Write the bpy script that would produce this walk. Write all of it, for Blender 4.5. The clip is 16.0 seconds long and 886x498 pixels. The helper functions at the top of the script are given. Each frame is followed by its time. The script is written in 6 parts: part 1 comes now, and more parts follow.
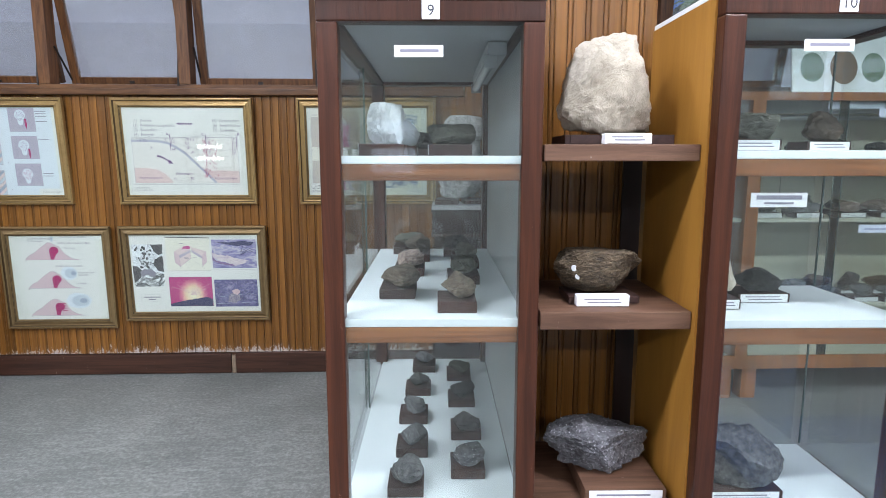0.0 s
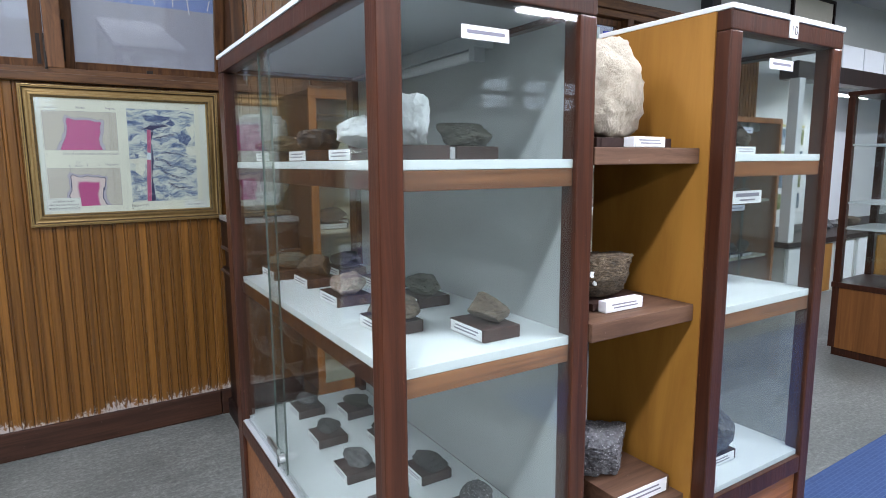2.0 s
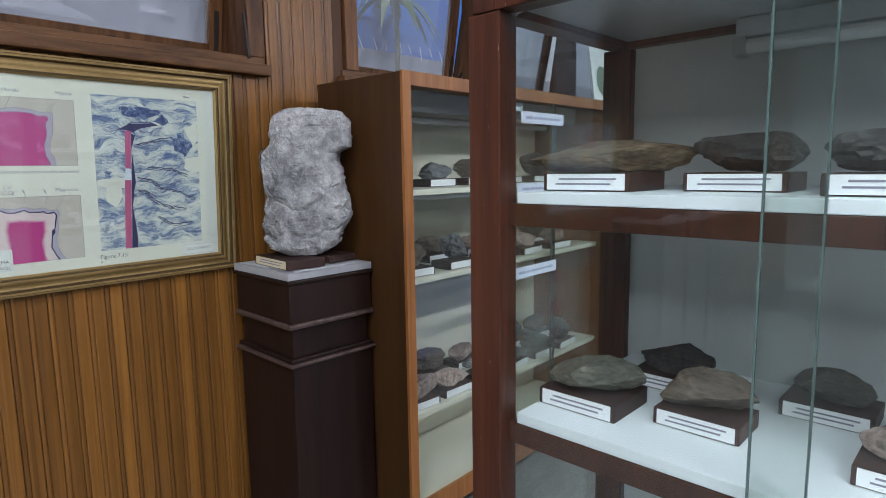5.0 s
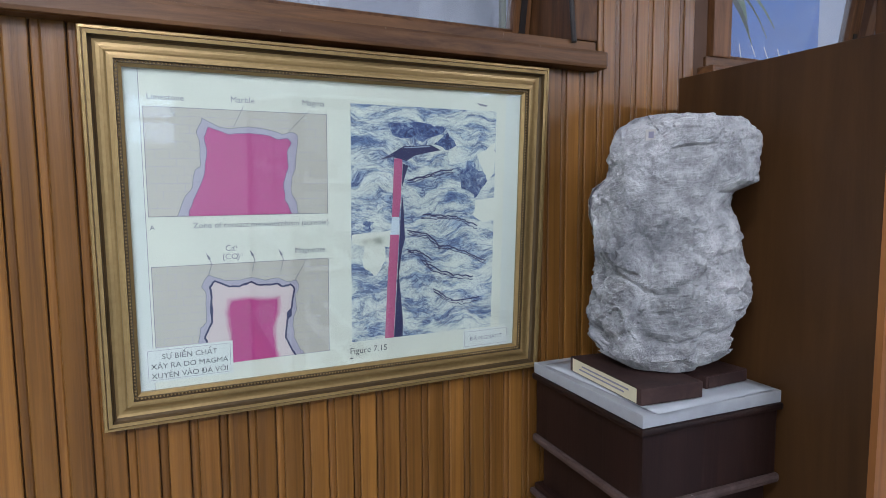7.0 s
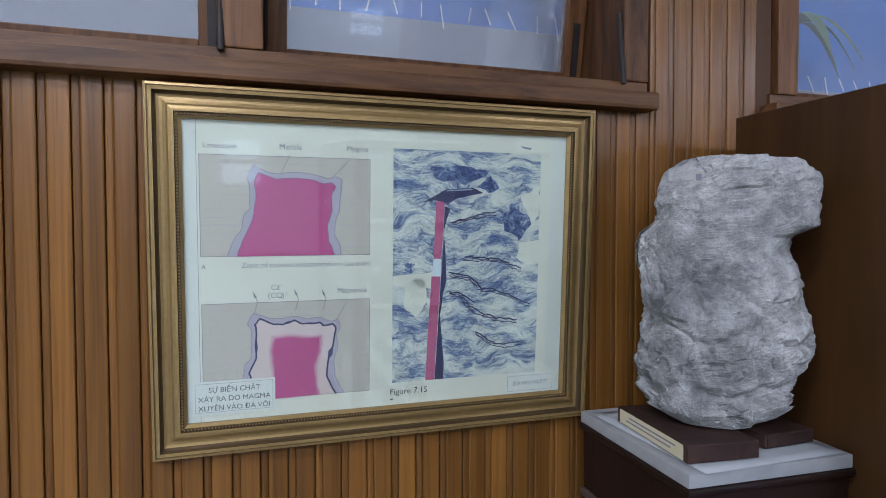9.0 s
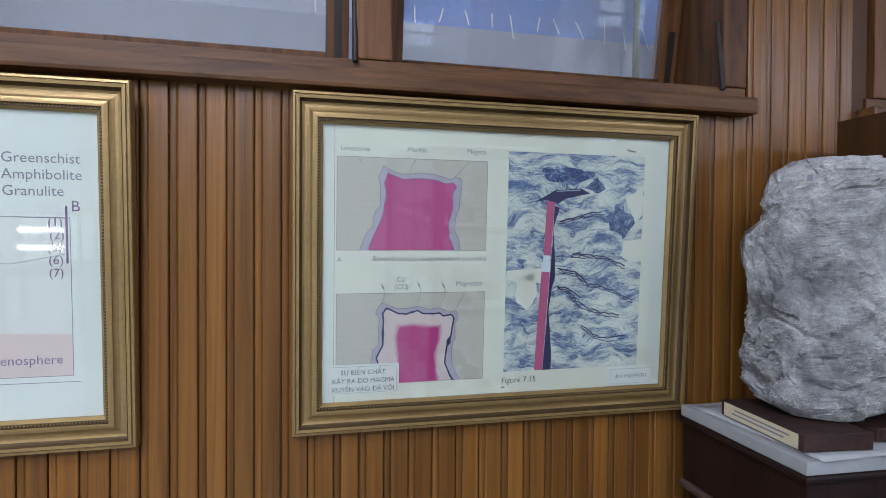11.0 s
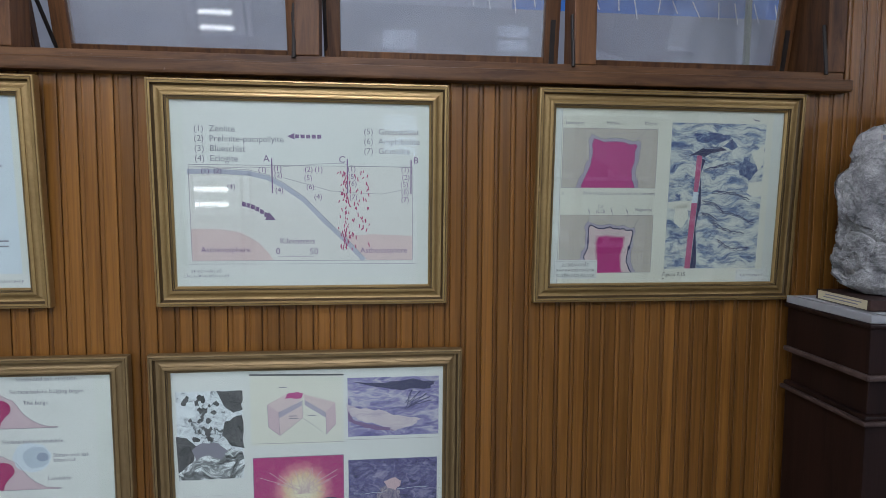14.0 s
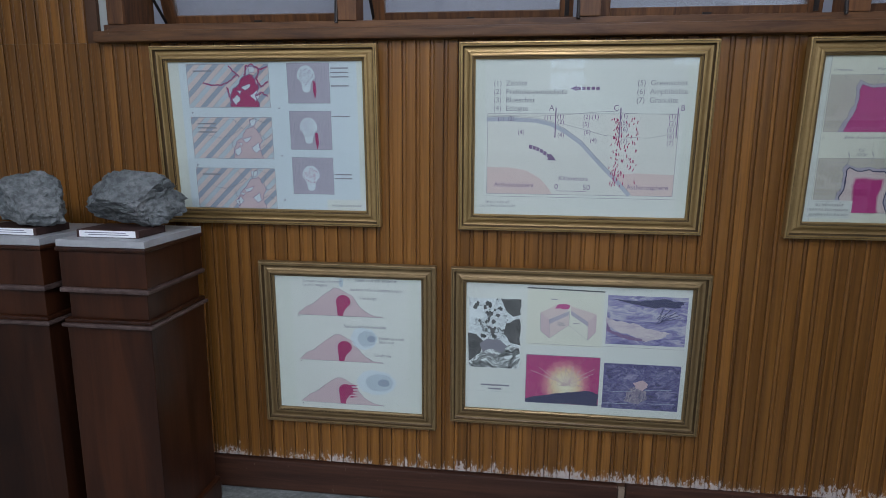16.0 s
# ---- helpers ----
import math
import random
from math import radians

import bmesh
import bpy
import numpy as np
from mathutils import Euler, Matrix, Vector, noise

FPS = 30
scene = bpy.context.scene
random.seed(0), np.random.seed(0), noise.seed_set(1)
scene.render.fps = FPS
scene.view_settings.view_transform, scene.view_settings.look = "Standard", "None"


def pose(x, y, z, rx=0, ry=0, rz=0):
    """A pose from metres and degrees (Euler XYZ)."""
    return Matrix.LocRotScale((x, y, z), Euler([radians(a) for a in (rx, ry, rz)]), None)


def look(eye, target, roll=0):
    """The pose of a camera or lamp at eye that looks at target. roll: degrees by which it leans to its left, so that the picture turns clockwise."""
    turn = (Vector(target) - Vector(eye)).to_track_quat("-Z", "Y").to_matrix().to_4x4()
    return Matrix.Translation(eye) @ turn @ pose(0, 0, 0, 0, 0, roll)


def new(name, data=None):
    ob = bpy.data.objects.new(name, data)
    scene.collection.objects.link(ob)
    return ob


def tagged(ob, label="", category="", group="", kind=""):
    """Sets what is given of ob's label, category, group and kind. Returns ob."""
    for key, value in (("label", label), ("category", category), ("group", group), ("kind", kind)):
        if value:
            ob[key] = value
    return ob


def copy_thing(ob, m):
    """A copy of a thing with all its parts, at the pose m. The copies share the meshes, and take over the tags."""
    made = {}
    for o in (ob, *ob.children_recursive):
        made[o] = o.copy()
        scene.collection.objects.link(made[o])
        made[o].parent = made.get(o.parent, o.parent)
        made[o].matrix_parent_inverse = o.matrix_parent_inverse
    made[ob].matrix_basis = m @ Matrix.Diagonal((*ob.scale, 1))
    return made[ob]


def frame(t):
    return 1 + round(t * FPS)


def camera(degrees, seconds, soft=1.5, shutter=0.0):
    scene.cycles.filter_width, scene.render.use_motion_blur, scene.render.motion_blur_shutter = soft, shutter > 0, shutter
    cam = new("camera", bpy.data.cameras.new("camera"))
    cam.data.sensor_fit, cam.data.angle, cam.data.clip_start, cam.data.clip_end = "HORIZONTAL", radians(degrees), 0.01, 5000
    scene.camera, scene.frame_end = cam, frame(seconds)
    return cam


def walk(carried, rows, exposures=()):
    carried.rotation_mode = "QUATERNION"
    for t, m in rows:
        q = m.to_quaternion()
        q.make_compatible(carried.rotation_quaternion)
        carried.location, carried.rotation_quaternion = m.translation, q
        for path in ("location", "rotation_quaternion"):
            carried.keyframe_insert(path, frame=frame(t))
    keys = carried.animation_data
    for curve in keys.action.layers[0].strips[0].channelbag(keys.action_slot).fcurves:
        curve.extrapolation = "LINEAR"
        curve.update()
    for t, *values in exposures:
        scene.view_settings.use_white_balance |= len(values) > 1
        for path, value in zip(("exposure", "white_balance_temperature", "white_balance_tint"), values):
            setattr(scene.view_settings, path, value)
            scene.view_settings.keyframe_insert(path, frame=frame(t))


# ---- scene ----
cam = camera(73.2, 16.0, soft=0.85)
PATH = [
    (0, (-0.035, -0.044, 1.406), (0.038, 1.932, 1.106), -0.0),
    (0.5, (-0.196, 0.084, 1.422), (0.024, 2.049, 1.122), -0.2),
    (1, (-0.432, 0.165, 1.427), (0.114, 2.066, 1.131), -0.1),
    (1.5, (-0.604, 0.219, 1.431), (0.34, 1.957, 1.139), -0.5),
    (2, (-0.712, 0.403, 1.407), (0.373, 2.059, 1.12), -0.4),
    (2.5, (-0.808, 0.615, 1.428), (0.407, 2.177, 1.136), -0.3),
    (3, (-0.967, 0.814, 1.418), (0.338, 2.304, 1.137), -0.3),
    (3.2, (-1.017, 0.88, 1.39), (0.37, 2.299, 1.137), 0.1),
    (5.3, (-0.994, 2.008, 1.456), (0.479, 3.334, 1.188), -0.9),
    (5.5, (-0.922, 2.119, 1.447), (0.447, 3.553, 1.185), -0.9),
    (6, (-0.781, 2.372, 1.469), (0.406, 3.965, 1.235), -0.9),
    (6.5, (-0.73, 2.575, 1.484), (0.305, 4.273, 1.265), -0.6),
    (7, (-0.689, 2.663, 1.513), (0.149, 4.47, 1.326), -0.5),
    (7.5, (-0.633, 2.652, 1.52), (0.036, 4.531, 1.372), -0.4),
    (8, (-0.617, 2.655, 1.522), (0.006, 4.552, 1.415), -0.2),
    (10.3, (-0.68, 2.61, 1.512), (-0.182, 4.546, 1.478), 0.1),
    (10.5, (-0.698, 2.614, 1.508), (-0.225, 4.557, 1.476), 0.2),
    (11, (-0.79, 2.602, 1.498), (-0.314, 4.544, 1.468), 0.3),
    (11.5, (-0.844, 2.557, 1.506), (-0.36, 4.497, 1.478), 0.1),
    (12, (-0.906, 2.45, 1.495), (-0.408, 4.387, 1.467), 0.2),
    (12.5, (-0.978, 2.321, 1.486), (-0.493, 4.261, 1.459), 0.2),
    (13, (-1.022, 2.259, 1.482), (-0.586, 4.211, 1.445), 0.1),
    (13.5, (-1.121, 2.16, 1.447), (-0.802, 4.133, 1.388), 0.4),
    (14, (-1.284, 1.973, 1.424), (-1.062, 3.955, 1.274), 0.3),
    (14.5, (-1.371, 1.813, 1.427), (-1.265, 3.794, 1.17), 0.4),
    (15, (-1.442, 1.696, 1.448), (-1.595, 3.66, 1.104), 0.6),
    (15.5, (-1.579, 1.646, 1.459), (-1.861, 3.59, 1.086), 0.7),
    (16, (-1.71, 1.626, 1.447), (-1.952, 3.578, 1.083), 0.4),
]
walk(cam, [(t, look(eye, target, roll)) for t, eye, target, roll in PATH],
     exposures=[(0, 0.10, 6550, 10), (3, 0.0, 6600, 9), (5.3, 0.12, 6500, 10), (6, 0.3, 6250, 10), (7, 0.18, 6150, 10), (8, -0.03, 6050, 10), (11, -0.09, 6150, 10.5),
                (12.5, -0.06, 6200, 11), (13.5, -0.33, 6200, 11), (14, -0.50, 6350, 10), (14.5, -0.56, 6400, 10), (16, -0.70, 6200, 10)])

# ---- world and lamps ----
world = bpy.data.worlds.new("sky")
scene.world = world
world.use_nodes = True
wn = world.node_tree.nodes
sky = wn.new("ShaderNodeTexSky")
sky.sky_type, sky.sun_disc = "NISHITA", False
sky.sun_elevation, sky.sun_rotation = radians(58), radians(180)
wn["Background"].inputs["Strength"].default_value = 0.12
world.node_tree.links.new(sky.outputs[0], wn["Background"].inputs["Color"])
sun = new("sun", bpy.data.lights.new("sun", "SUN"))
sun.data.energy, sun.data.angle, sun.data.color = 2.6, radians(12), (1.0, 0.96, 0.9)
sun.matrix_world = look((2, -8, 14), (1, 0, 0))

CEILING = 3.2
LAMP_WATTS = 108.0
# the fitting at (-1.6, 2.0) is added, unseen, to brighten the upper panelled wall
LAMP_SPOTS = [(x, y) for y in (0.3, -3.4) for x in (-4.2, -1.5, 1.3, 4.2)] + [(-1.6, 2.0), (7.0, 1.6)]


# ---- helpers for meshes ----
def link_mesh(name, bm, material, smooth=False):
    me = bpy.data.meshes.new(name)
    bmesh.ops.recalc_face_normals(bm, faces=bm.faces) if len(bm.faces) < 20000 else None
    bm.to_mesh(me)
    bm.free()
    if material:
        me.materials.append(material)
    if smooth:
        me.polygons.foreach_set("use_smooth", [True] * len(me.polygons))
    return new(name, me)


def part(name, bm, material, parent, label="", smooth=False):
    ob = link_mesh(name, bm, material, smooth)
    ob.parent = parent
    return tagged(ob, label)


def empty(name, m, label, category, group="", kind=""):
    ob = new(name)
    ob.empty_display_size = 0.1
    ob.matrix_world = m
    return tagged(ob, label, category, group, kind)


def add_box(bm, x0, x1, y0, y1, z0, z1, bevel=0.0):
    made = bmesh.ops.create_cube(bm, size=1.0)
    vs = made["verts"]
    bmesh.ops.scale(bm, vec=(x1 - x0, y1 - y0, z1 - z0), verts=vs)
    bmesh.ops.translate(bm, vec=((x0 + x1) / 2, (y0 + y1) / 2, (z0 + z1) / 2), verts=vs)
    if bevel:
        es = list({e for v in vs for e in v.link_edges})
        bmesh.ops.bevel(bm, geom=es, offset=bevel, segments=2, profile=0.6, affect="EDGES")
    return bm


def box(x0, x1, y0, y1, z0, z1, bevel=0.0):
    return add_box(bmesh.new(), x0, x1, y0, y1, z0, z1, bevel)


def rod(p, q, r, sides=10):
    bm = bmesh.new()
    p, q = Vector(p), Vector(q)
    bmesh.ops.create_cone(bm, cap_ends=True, segments=sides, radius1=r, radius2=r, depth=(q - p).length)
    turn = (q - p).to_track_quat("Z", "Y").to_matrix().to_4x4()
    bmesh.ops.transform(bm, matrix=Matrix.Translation((p + q) / 2) @ turn, verts=bm.verts)
    return bm


# ---- materials ----
def nodes_of(name):
    m = bpy.data.materials.new(name)
    m.use_nodes = True
    nt = m.node_tree
    return m, nt, nt.nodes["Principled BSDF"]


def ramp_of(nt, stops):
    r = nt.nodes.new("ShaderNodeValToRGB")
    while len(r.color_ramp.elements) < len(stops):
        r.color_ramp.elements.new(0.5)
    for e, (p, c) in zip(r.color_ramp.elements, stops):
        e.position, e.color = p, (*c, 1.0) if len(c) == 3 else c
    return r


def coords(nt, scale=(1, 1, 1), kind="Object"):
    tc = nt.nodes.new("ShaderNodeTexCoord")
    mp = nt.nodes.new("ShaderNodeMapping")
    mp.inputs["Scale"].default_value = scale
    nt.links.new(tc.outputs[kind], mp.inputs[0])
    return mp


def noise_of(nt, vec, scale, detail=4.0, rough=0.6, distortion=0.0):
    n = nt.nodes.new("ShaderNodeTexNoise")
    n.inputs["Scale"].default_value, n.inputs["Detail"].default_value = scale, detail
    n.inputs["Roughness"].default_value, n.inputs["Distortion"].default_value = rough, distortion
    nt.links.new(vec.outputs[0], n.inputs["Vector"])
    return n


def mix_of(nt, a, b, fac, mode="MIX"):
    m = nt.nodes.new("ShaderNodeMix")
    m.data_type, m.blend_type = "RGBA", mode
    for socket, value in ((m.inputs[0], fac), (m.inputs[6], a), (m.inputs[7], b)):
        if hasattr(value, "is_output"):
            nt.links.new(value, socket)
        elif isinstance(value, tuple):
            socket.default_value = (*value, 1.0)
        else:
            socket.default_value = value
    return m.outputs[2]


def bump_of(nt, bsdf, height, strength=0.3, distance=0.01):
    b = nt.nodes.new("ShaderNodeBump")
    b.inputs["Strength"].default_value, b.inputs["Distance"].default_value = strength, distance
    nt.links.new(height, b.inputs["Height"])
    nt.links.new(b.outputs[0], bsdf.inputs["Normal"])


def random_of(nt):
    return nt.nodes.new("ShaderNodeObjectInfo").outputs["Random"]


def plain(name, color, rough=0.6, metal=0.0, spread=0.12, scale=30.0, bump=0.05):
    """A nearly even surface with faint mottling at two sizes."""
    m, nt, b = nodes_of(name)
    v = coords(nt)
    n1, n2 = noise_of(nt, v, scale), noise_of(nt, v, scale * 0.12, 2.0)
    dark = tuple(c * (1 - spread) for c in color)
    lite = tuple(min(1.0, c * (1 + spread)) for c in color)
    c1 = mix_of(nt, dark, lite, n1.outputs[0])
    c2 = mix_of(nt, c1, dark, mix_of(nt, (0, 0, 0), (0.6, 0.6, 0.6), n2.outputs[0]))
    nt.links.new(c2, b.inputs["Base Color"])
    b.inputs["Roughness"].default_value, b.inputs["Metallic"].default_value = rough, metal
    if bump:
        bump_of(nt, b, n1.outputs[0], bump, 0.004)
    return m


def wood(name, dark, lite, grain=(55, 55, 2.2), rough=0.42, vary=0.5, peel=False, worn=None):
    """Wood with long grain, streaks and a tone of its own for each piece; peel: white flaking low on the wall."""
    m, nt, b = nodes_of(name)
    v = coords(nt, grain)
    add = nt.nodes.new("ShaderNodeVectorMath")
    add.operation = "ADD"
    sc = nt.nodes.new("ShaderNodeVectorMath")
    sc.operation = "SCALE"
    rnd = random_of(nt)
    sc.inputs[0].default_value = (37.0, 19.0, 23.0)
    nt.links.new(rnd, sc.inputs["Scale"])
    nt.links.new(v.outputs[0], add.inputs[0])
    nt.links.new(sc.outputs[0], add.inputs[1])
    g1 = noise_of(nt, add, 1.0, 6.0, 0.65, 0.8)
    g2 = noise_of(nt, add, 0.16, 3.0, 0.5, 0.4)
    r1 = ramp_of(nt, [(0.34, dark), (0.64, lite)])
    nt.links.new(g1.outputs[0], r1.inputs[0])
    tone = nt.nodes.new("ShaderNodeMapRange")
    tone.inputs["To Min"].default_value, tone.inputs["To Max"].default_value = 1.0 - vary, 1.0 + vary * 0.35
    nt.links.new(rnd, tone.inputs[0])
    shade = nt.nodes.new("ShaderNodeMath")
    shade.operation = "MULTIPLY_ADD"
    nt.links.new(g2.outputs[0], shade.inputs[0])
    shade.inputs[1].default_value = 0.7
    shade.inputs[2].default_value = 0.62
    both = nt.nodes.new("ShaderNodeMath")
    both.operation = "MULTIPLY"
    nt.links.new(tone.outputs[0], both.inputs[0])
    nt.links.new(shade.outputs[0], both.inputs[1])
    comb = nt.nodes.new("ShaderNodeCombineColor")
    for k in range(3):
        nt.links.new(both.outputs[0], comb.inputs[k])
    col = mix_of(nt, r1.outputs[0], comb.outputs[0], 1.0, "MULTIPLY")
    rgh = None
    if worn:
        vw = coords(nt, (1, 1, 0.35))
        w1 = noise_of(nt, vw, 60.0, 5.0, 0.75)
        rw = ramp_of(nt, [(0.66, (0, 0, 0)), (0.71, (1, 1, 1))])
        nt.links.new(w1.outputs[0], rw.inputs[0])
        col = mix_of(nt, col, worn, rw.outputs[0])
    if peel:
        tc = nt.nodes.new("ShaderNodeNewGeometry")
        sep = nt.nodes.new("ShaderNodeSeparateXYZ")
        nt.links.new(tc.outputs["Position"], sep.inputs[0])
        vp = nt.nodes.new("ShaderNodeMapping")
        vp.inputs["Scale"].default_value = (1.0, 1.0, 0.45)
        nt.links.new(tc.outputs["Position"], vp.inputs[0])
        p1, p2 = noise_of(nt, vp, 75.0, 6.0, 0.8), noise_of(nt, vp, 4.5, 4.0, 0.7)
        low = nt.nodes.new("ShaderNodeMapRange")
        low.inputs["From Min"].default_value, low.inputs["From Max"].default_value = 0.14, 0.31
        low.inputs["To Min"].default_value, low.inputs["To Max"].default_value = 0.145, -0.395
        nt.links.new(sep.outputs[2], low.inputs[0])
        s1 = nt.nodes.new("ShaderNodeMath")
        nt.links.new(p1.outputs[0], s1.inputs[0])
        nt.links.new(low.outputs[0], s1.inputs[1])
        s2 = nt.nodes.new("ShaderNodeMath")
        s2.operation = "MULTIPLY_ADD"
        nt.links.new(p2.outputs[0], s2.inputs[0])
        s2.inputs[1].default_value = 0.75
        nt.links.new(s1.outputs[0], s2.inputs[2])
        rp = ramp_of(nt, [(0.965, (0, 0, 0)), (1.0, (0.8, 0.8, 0.8))])
        nt.links.new(s2.outputs[0], rp.inputs[0])
        col = mix_of(nt, col, (0.52, 0.47, 0.44), rp.outputs[0])
    nt.links.new(col, b.inputs["Base Color"])
    b.inputs["Roughness"].default_value = rough
    b.inputs["Specular IOR Level"].default_value = 0.32
    bump_of(nt, b, g1.outputs[0], 0.3, 0.003)
    return m


def glass(name, dust=0.0, tint=(1, 1, 1), gloss=0.05):
    """A thin clear pane: mostly see-through, mirror-like at a low angle, with a little dust."""
    m, nt, b = nodes_of(name)
    nt.nodes.remove(b)
    out = nt.nodes["Material Output"]
    clear = nt.nodes.new("ShaderNodeBsdfTransparent")
    clear.inputs[0].default_value = (*tint, 1)
    shine = nt.nodes.new("ShaderNodeBsdfGlossy")
    shine.inputs["Roughness"].default_value = 0.03
    lw = nt.nodes.new("ShaderNodeLayerWeight")
    lw.inputs[0].default_value = 0.5
    pw = nt.nodes.new("ShaderNodeMath")
    pw.operation = "POWER"
    nt.links.new(lw.outputs["Facing"], pw.inputs[0])
    pw.inputs[1].default_value = 5.0
    ma = nt.nodes.new("ShaderNodeMath")
    ma.operation = "MULTIPLY_ADD"
    nt.links.new(pw.outputs[0], ma.inputs[0])
    ma.inputs[1].default_value, ma.inputs[2].default_value = 0.8, gloss
    mx = nt.nodes.new("ShaderNodeMixShader")
    nt.links.new(ma.outputs[0], mx.inputs[0])
    last = clear.outputs[0]
    if dust:
        film = nt.nodes.new("ShaderNodeBsdfDiffuse")
        film.inputs[0].default_value = (0.7, 0.7, 0.72, 1)
        n = noise_of(nt, coords(nt), 5.0, 5.0)
        mr = nt.nodes.new("ShaderNodeMapRange")
        mr.inputs["To Min"].default_value, mr.inputs["To Max"].default_value = dust * 0.4, dust * 1.6
        nt.links.new(n.outputs[0], mr.inputs[0])
        dm = nt.nodes.new("ShaderNodeMixShader")
        nt.links.new(mr.outputs[0], dm.inputs[0])
        nt.links.new(last, dm.inputs[1])
        nt.links.new(film.outputs[0], dm.inputs[2])
        last = dm.outputs[0]
    nt.links.new(last, mx.inputs[1])
    nt.links.new(shine.outputs[0], mx.inputs[2])
    nt.links.new(mx.outputs[0], out.inputs[0])
    return m


def stone(name, stops, scale=9.0, speck=None, rough=0.85, bump=0.6, stretch=(1, 1, 1), mottle_shade=0.55, depth=0.02):
    m, nt, b = nodes_of(name)
    v = coords(nt, stretch)
    n1, n2 = noise_of(nt, v, scale, 8.0, 0.7, 0.6), noise_of(nt, v, scale * 6, 5.0, 0.7)
    r = ramp_of(nt, stops)
    nt.links.new(n1.outputs[0], r.inputs[0])
    dark = tuple(c * 0.35 for c in stops[0][1])
    r2 = ramp_of(nt, [(0.40, (0, 0, 0)), (0.56, (1, 1, 1))])
    nt.links.new(n2.outputs[0], r2.inputs[0])
    # dark mottling where the bump is low: crevice shade painted into the colour
    col = mix_of(nt, mix_of(nt, r.outputs[0], dark, mottle_shade), r.outputs[0], r2.outputs[0])
    if speck:
        vo = nt.nodes.new("ShaderNodeTexVoronoi")
        vo.inputs["Scale"].default_value = scale * 9
        nt.links.new(v.outputs[0], vo.inputs["Vector"])
        rs = ramp_of(nt, [(0.16, (1, 1, 1)), (0.26, (0, 0, 0))])
        nt.links.new(vo.outputs["Distance"], rs.inputs[0])
        col = mix_of(nt, col, speck, rs.outputs[0])
    hs = nt.nodes.new("ShaderNodeHueSaturation")
    mr = nt.nodes.new("ShaderNodeMapRange")
    mr.inputs["To Min"].default_value, mr.inputs["To Max"].default_value = 0.75, 1.25
    nt.links.new(random_of(nt), mr.inputs[0])
    nt.links.new(mr.outputs[0], hs.inputs["Value"])
    nt.links.new(col, hs.inputs["Color"])
    nt.links.new(hs.outputs[0], b.inputs["Base Color"])
    b.inputs["Roughness"].default_value = rough
    h = mix_of(nt, n1.outputs[0], n2.outputs[0], 0.35)
    bump_of(nt, b, h, bump, depth)
    return m


SLAT = wood("panel_wood", (0.130, 0.0525, 0.0105), (0.240, 0.1035, 0.0215), (70, 70, 1.1), 0.30, 0.24, peel=True)
BEAD = wood("bead_wood", (0.118, 0.047, 0.010), (0.215, 0.091, 0.020), (70, 70, 1.1), 0.32, 0.28, peel=True)
GROOVE = plain("groove_wood", (0.070, 0.029, 0.010), 0.7)
SKIRT = wood("skirting_wood", (0.030, 0.012, 0.007), (0.066, 0.027, 0.015), (2, 40, 40), 0.5, 0.3, worn=(0.22, 0.17, 0.14))
FRAME_WOOD = wood("window_wood", (0.080, 0.034, 0.014), (0.215, 0.098, 0.036), (3, 30, 30), 0.5, 0.35, worn=(0.23, 0.18, 0.145))
SASH_WOOD = wood("sash_wood", (0.07, 0.027, 0.010), (0.20, 0.085, 0.029), (30, 30, 3), 0.5, 0.35)
CASE_WOOD = wood("case_mahogany", (0.033, 0.0105, 0.0055), (0.070, 0.022, 0.0105), (50, 50, 2.0), 0.34, 0.2, worn=(0.22, 0.12, 0.08))
RAIL_WOOD = wood("rail_wood", (0.17, 0.060, 0.022), (0.34, 0.14, 0.055), (2.5, 60, 60), 0.4, 0.2)
PLY = wood("ochre_plywood", (0.25, 0.112, 0.019), (0.335, 0.158, 0.029), (8, 8, 1.5), 0.45, 0.05)
SHELF_WOOD = wood("dusty_shelf_wood", (0.080, 0.040, 0.024), (0.155, 0.082, 0.050), (3, 30, 30), 0.6, 0.15, worn=(0.26, 0.19, 0.15))
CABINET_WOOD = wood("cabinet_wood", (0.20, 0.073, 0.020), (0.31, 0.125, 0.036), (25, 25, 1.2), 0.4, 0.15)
# darker brown for outer sides: the weak grazing light is put into the colour
SHADED_SIDE = wood("shaded_side_wood", (0.051, 0.0215, 0.0065), (0.082, 0.0355, 0.0108), (12, 12, 1.0), 0.45, 0.1)
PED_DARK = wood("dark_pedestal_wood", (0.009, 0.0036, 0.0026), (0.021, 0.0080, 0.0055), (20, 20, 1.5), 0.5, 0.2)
# lighter wood with worn flecks; the mouldings' highlights are painted by its base colour
PED_EDGE = wood("highlit_moulding_wood", (0.05, 0.030, 0.026), (0.105, 0.07, 0.06), (20, 20, 20), 0.4, 0.2, worn=(0.24, 0.21, 0.20))
PED_RED = wood("red_pedestal_wood", (0.016, 0.0046, 0.0017), (0.043, 0.0132, 0.0046), (14, 14, 1.2), 0.38, 0.25)
BLOCK = wood("block_wood", (0.030, 0.014, 0.012), (0.06, 0.030, 0.024), (20, 20, 20), 0.6, 0.25)
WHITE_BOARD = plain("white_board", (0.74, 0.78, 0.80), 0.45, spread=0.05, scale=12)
# darker copy of the white board, with the case's inner shade in its colour
SHADED_BOARD = plain("shaded_white_board", (0.50, 0.53, 0.535), 0.5, spread=0.06, scale=9)
MARBLE = plain("white_slab", (0.36, 0.365, 0.37), 0.4, spread=0.32, scale=22)
CREAM = plain("cream_board", (0.68, 0.65, 0.53), 0.6, spread=0.08)
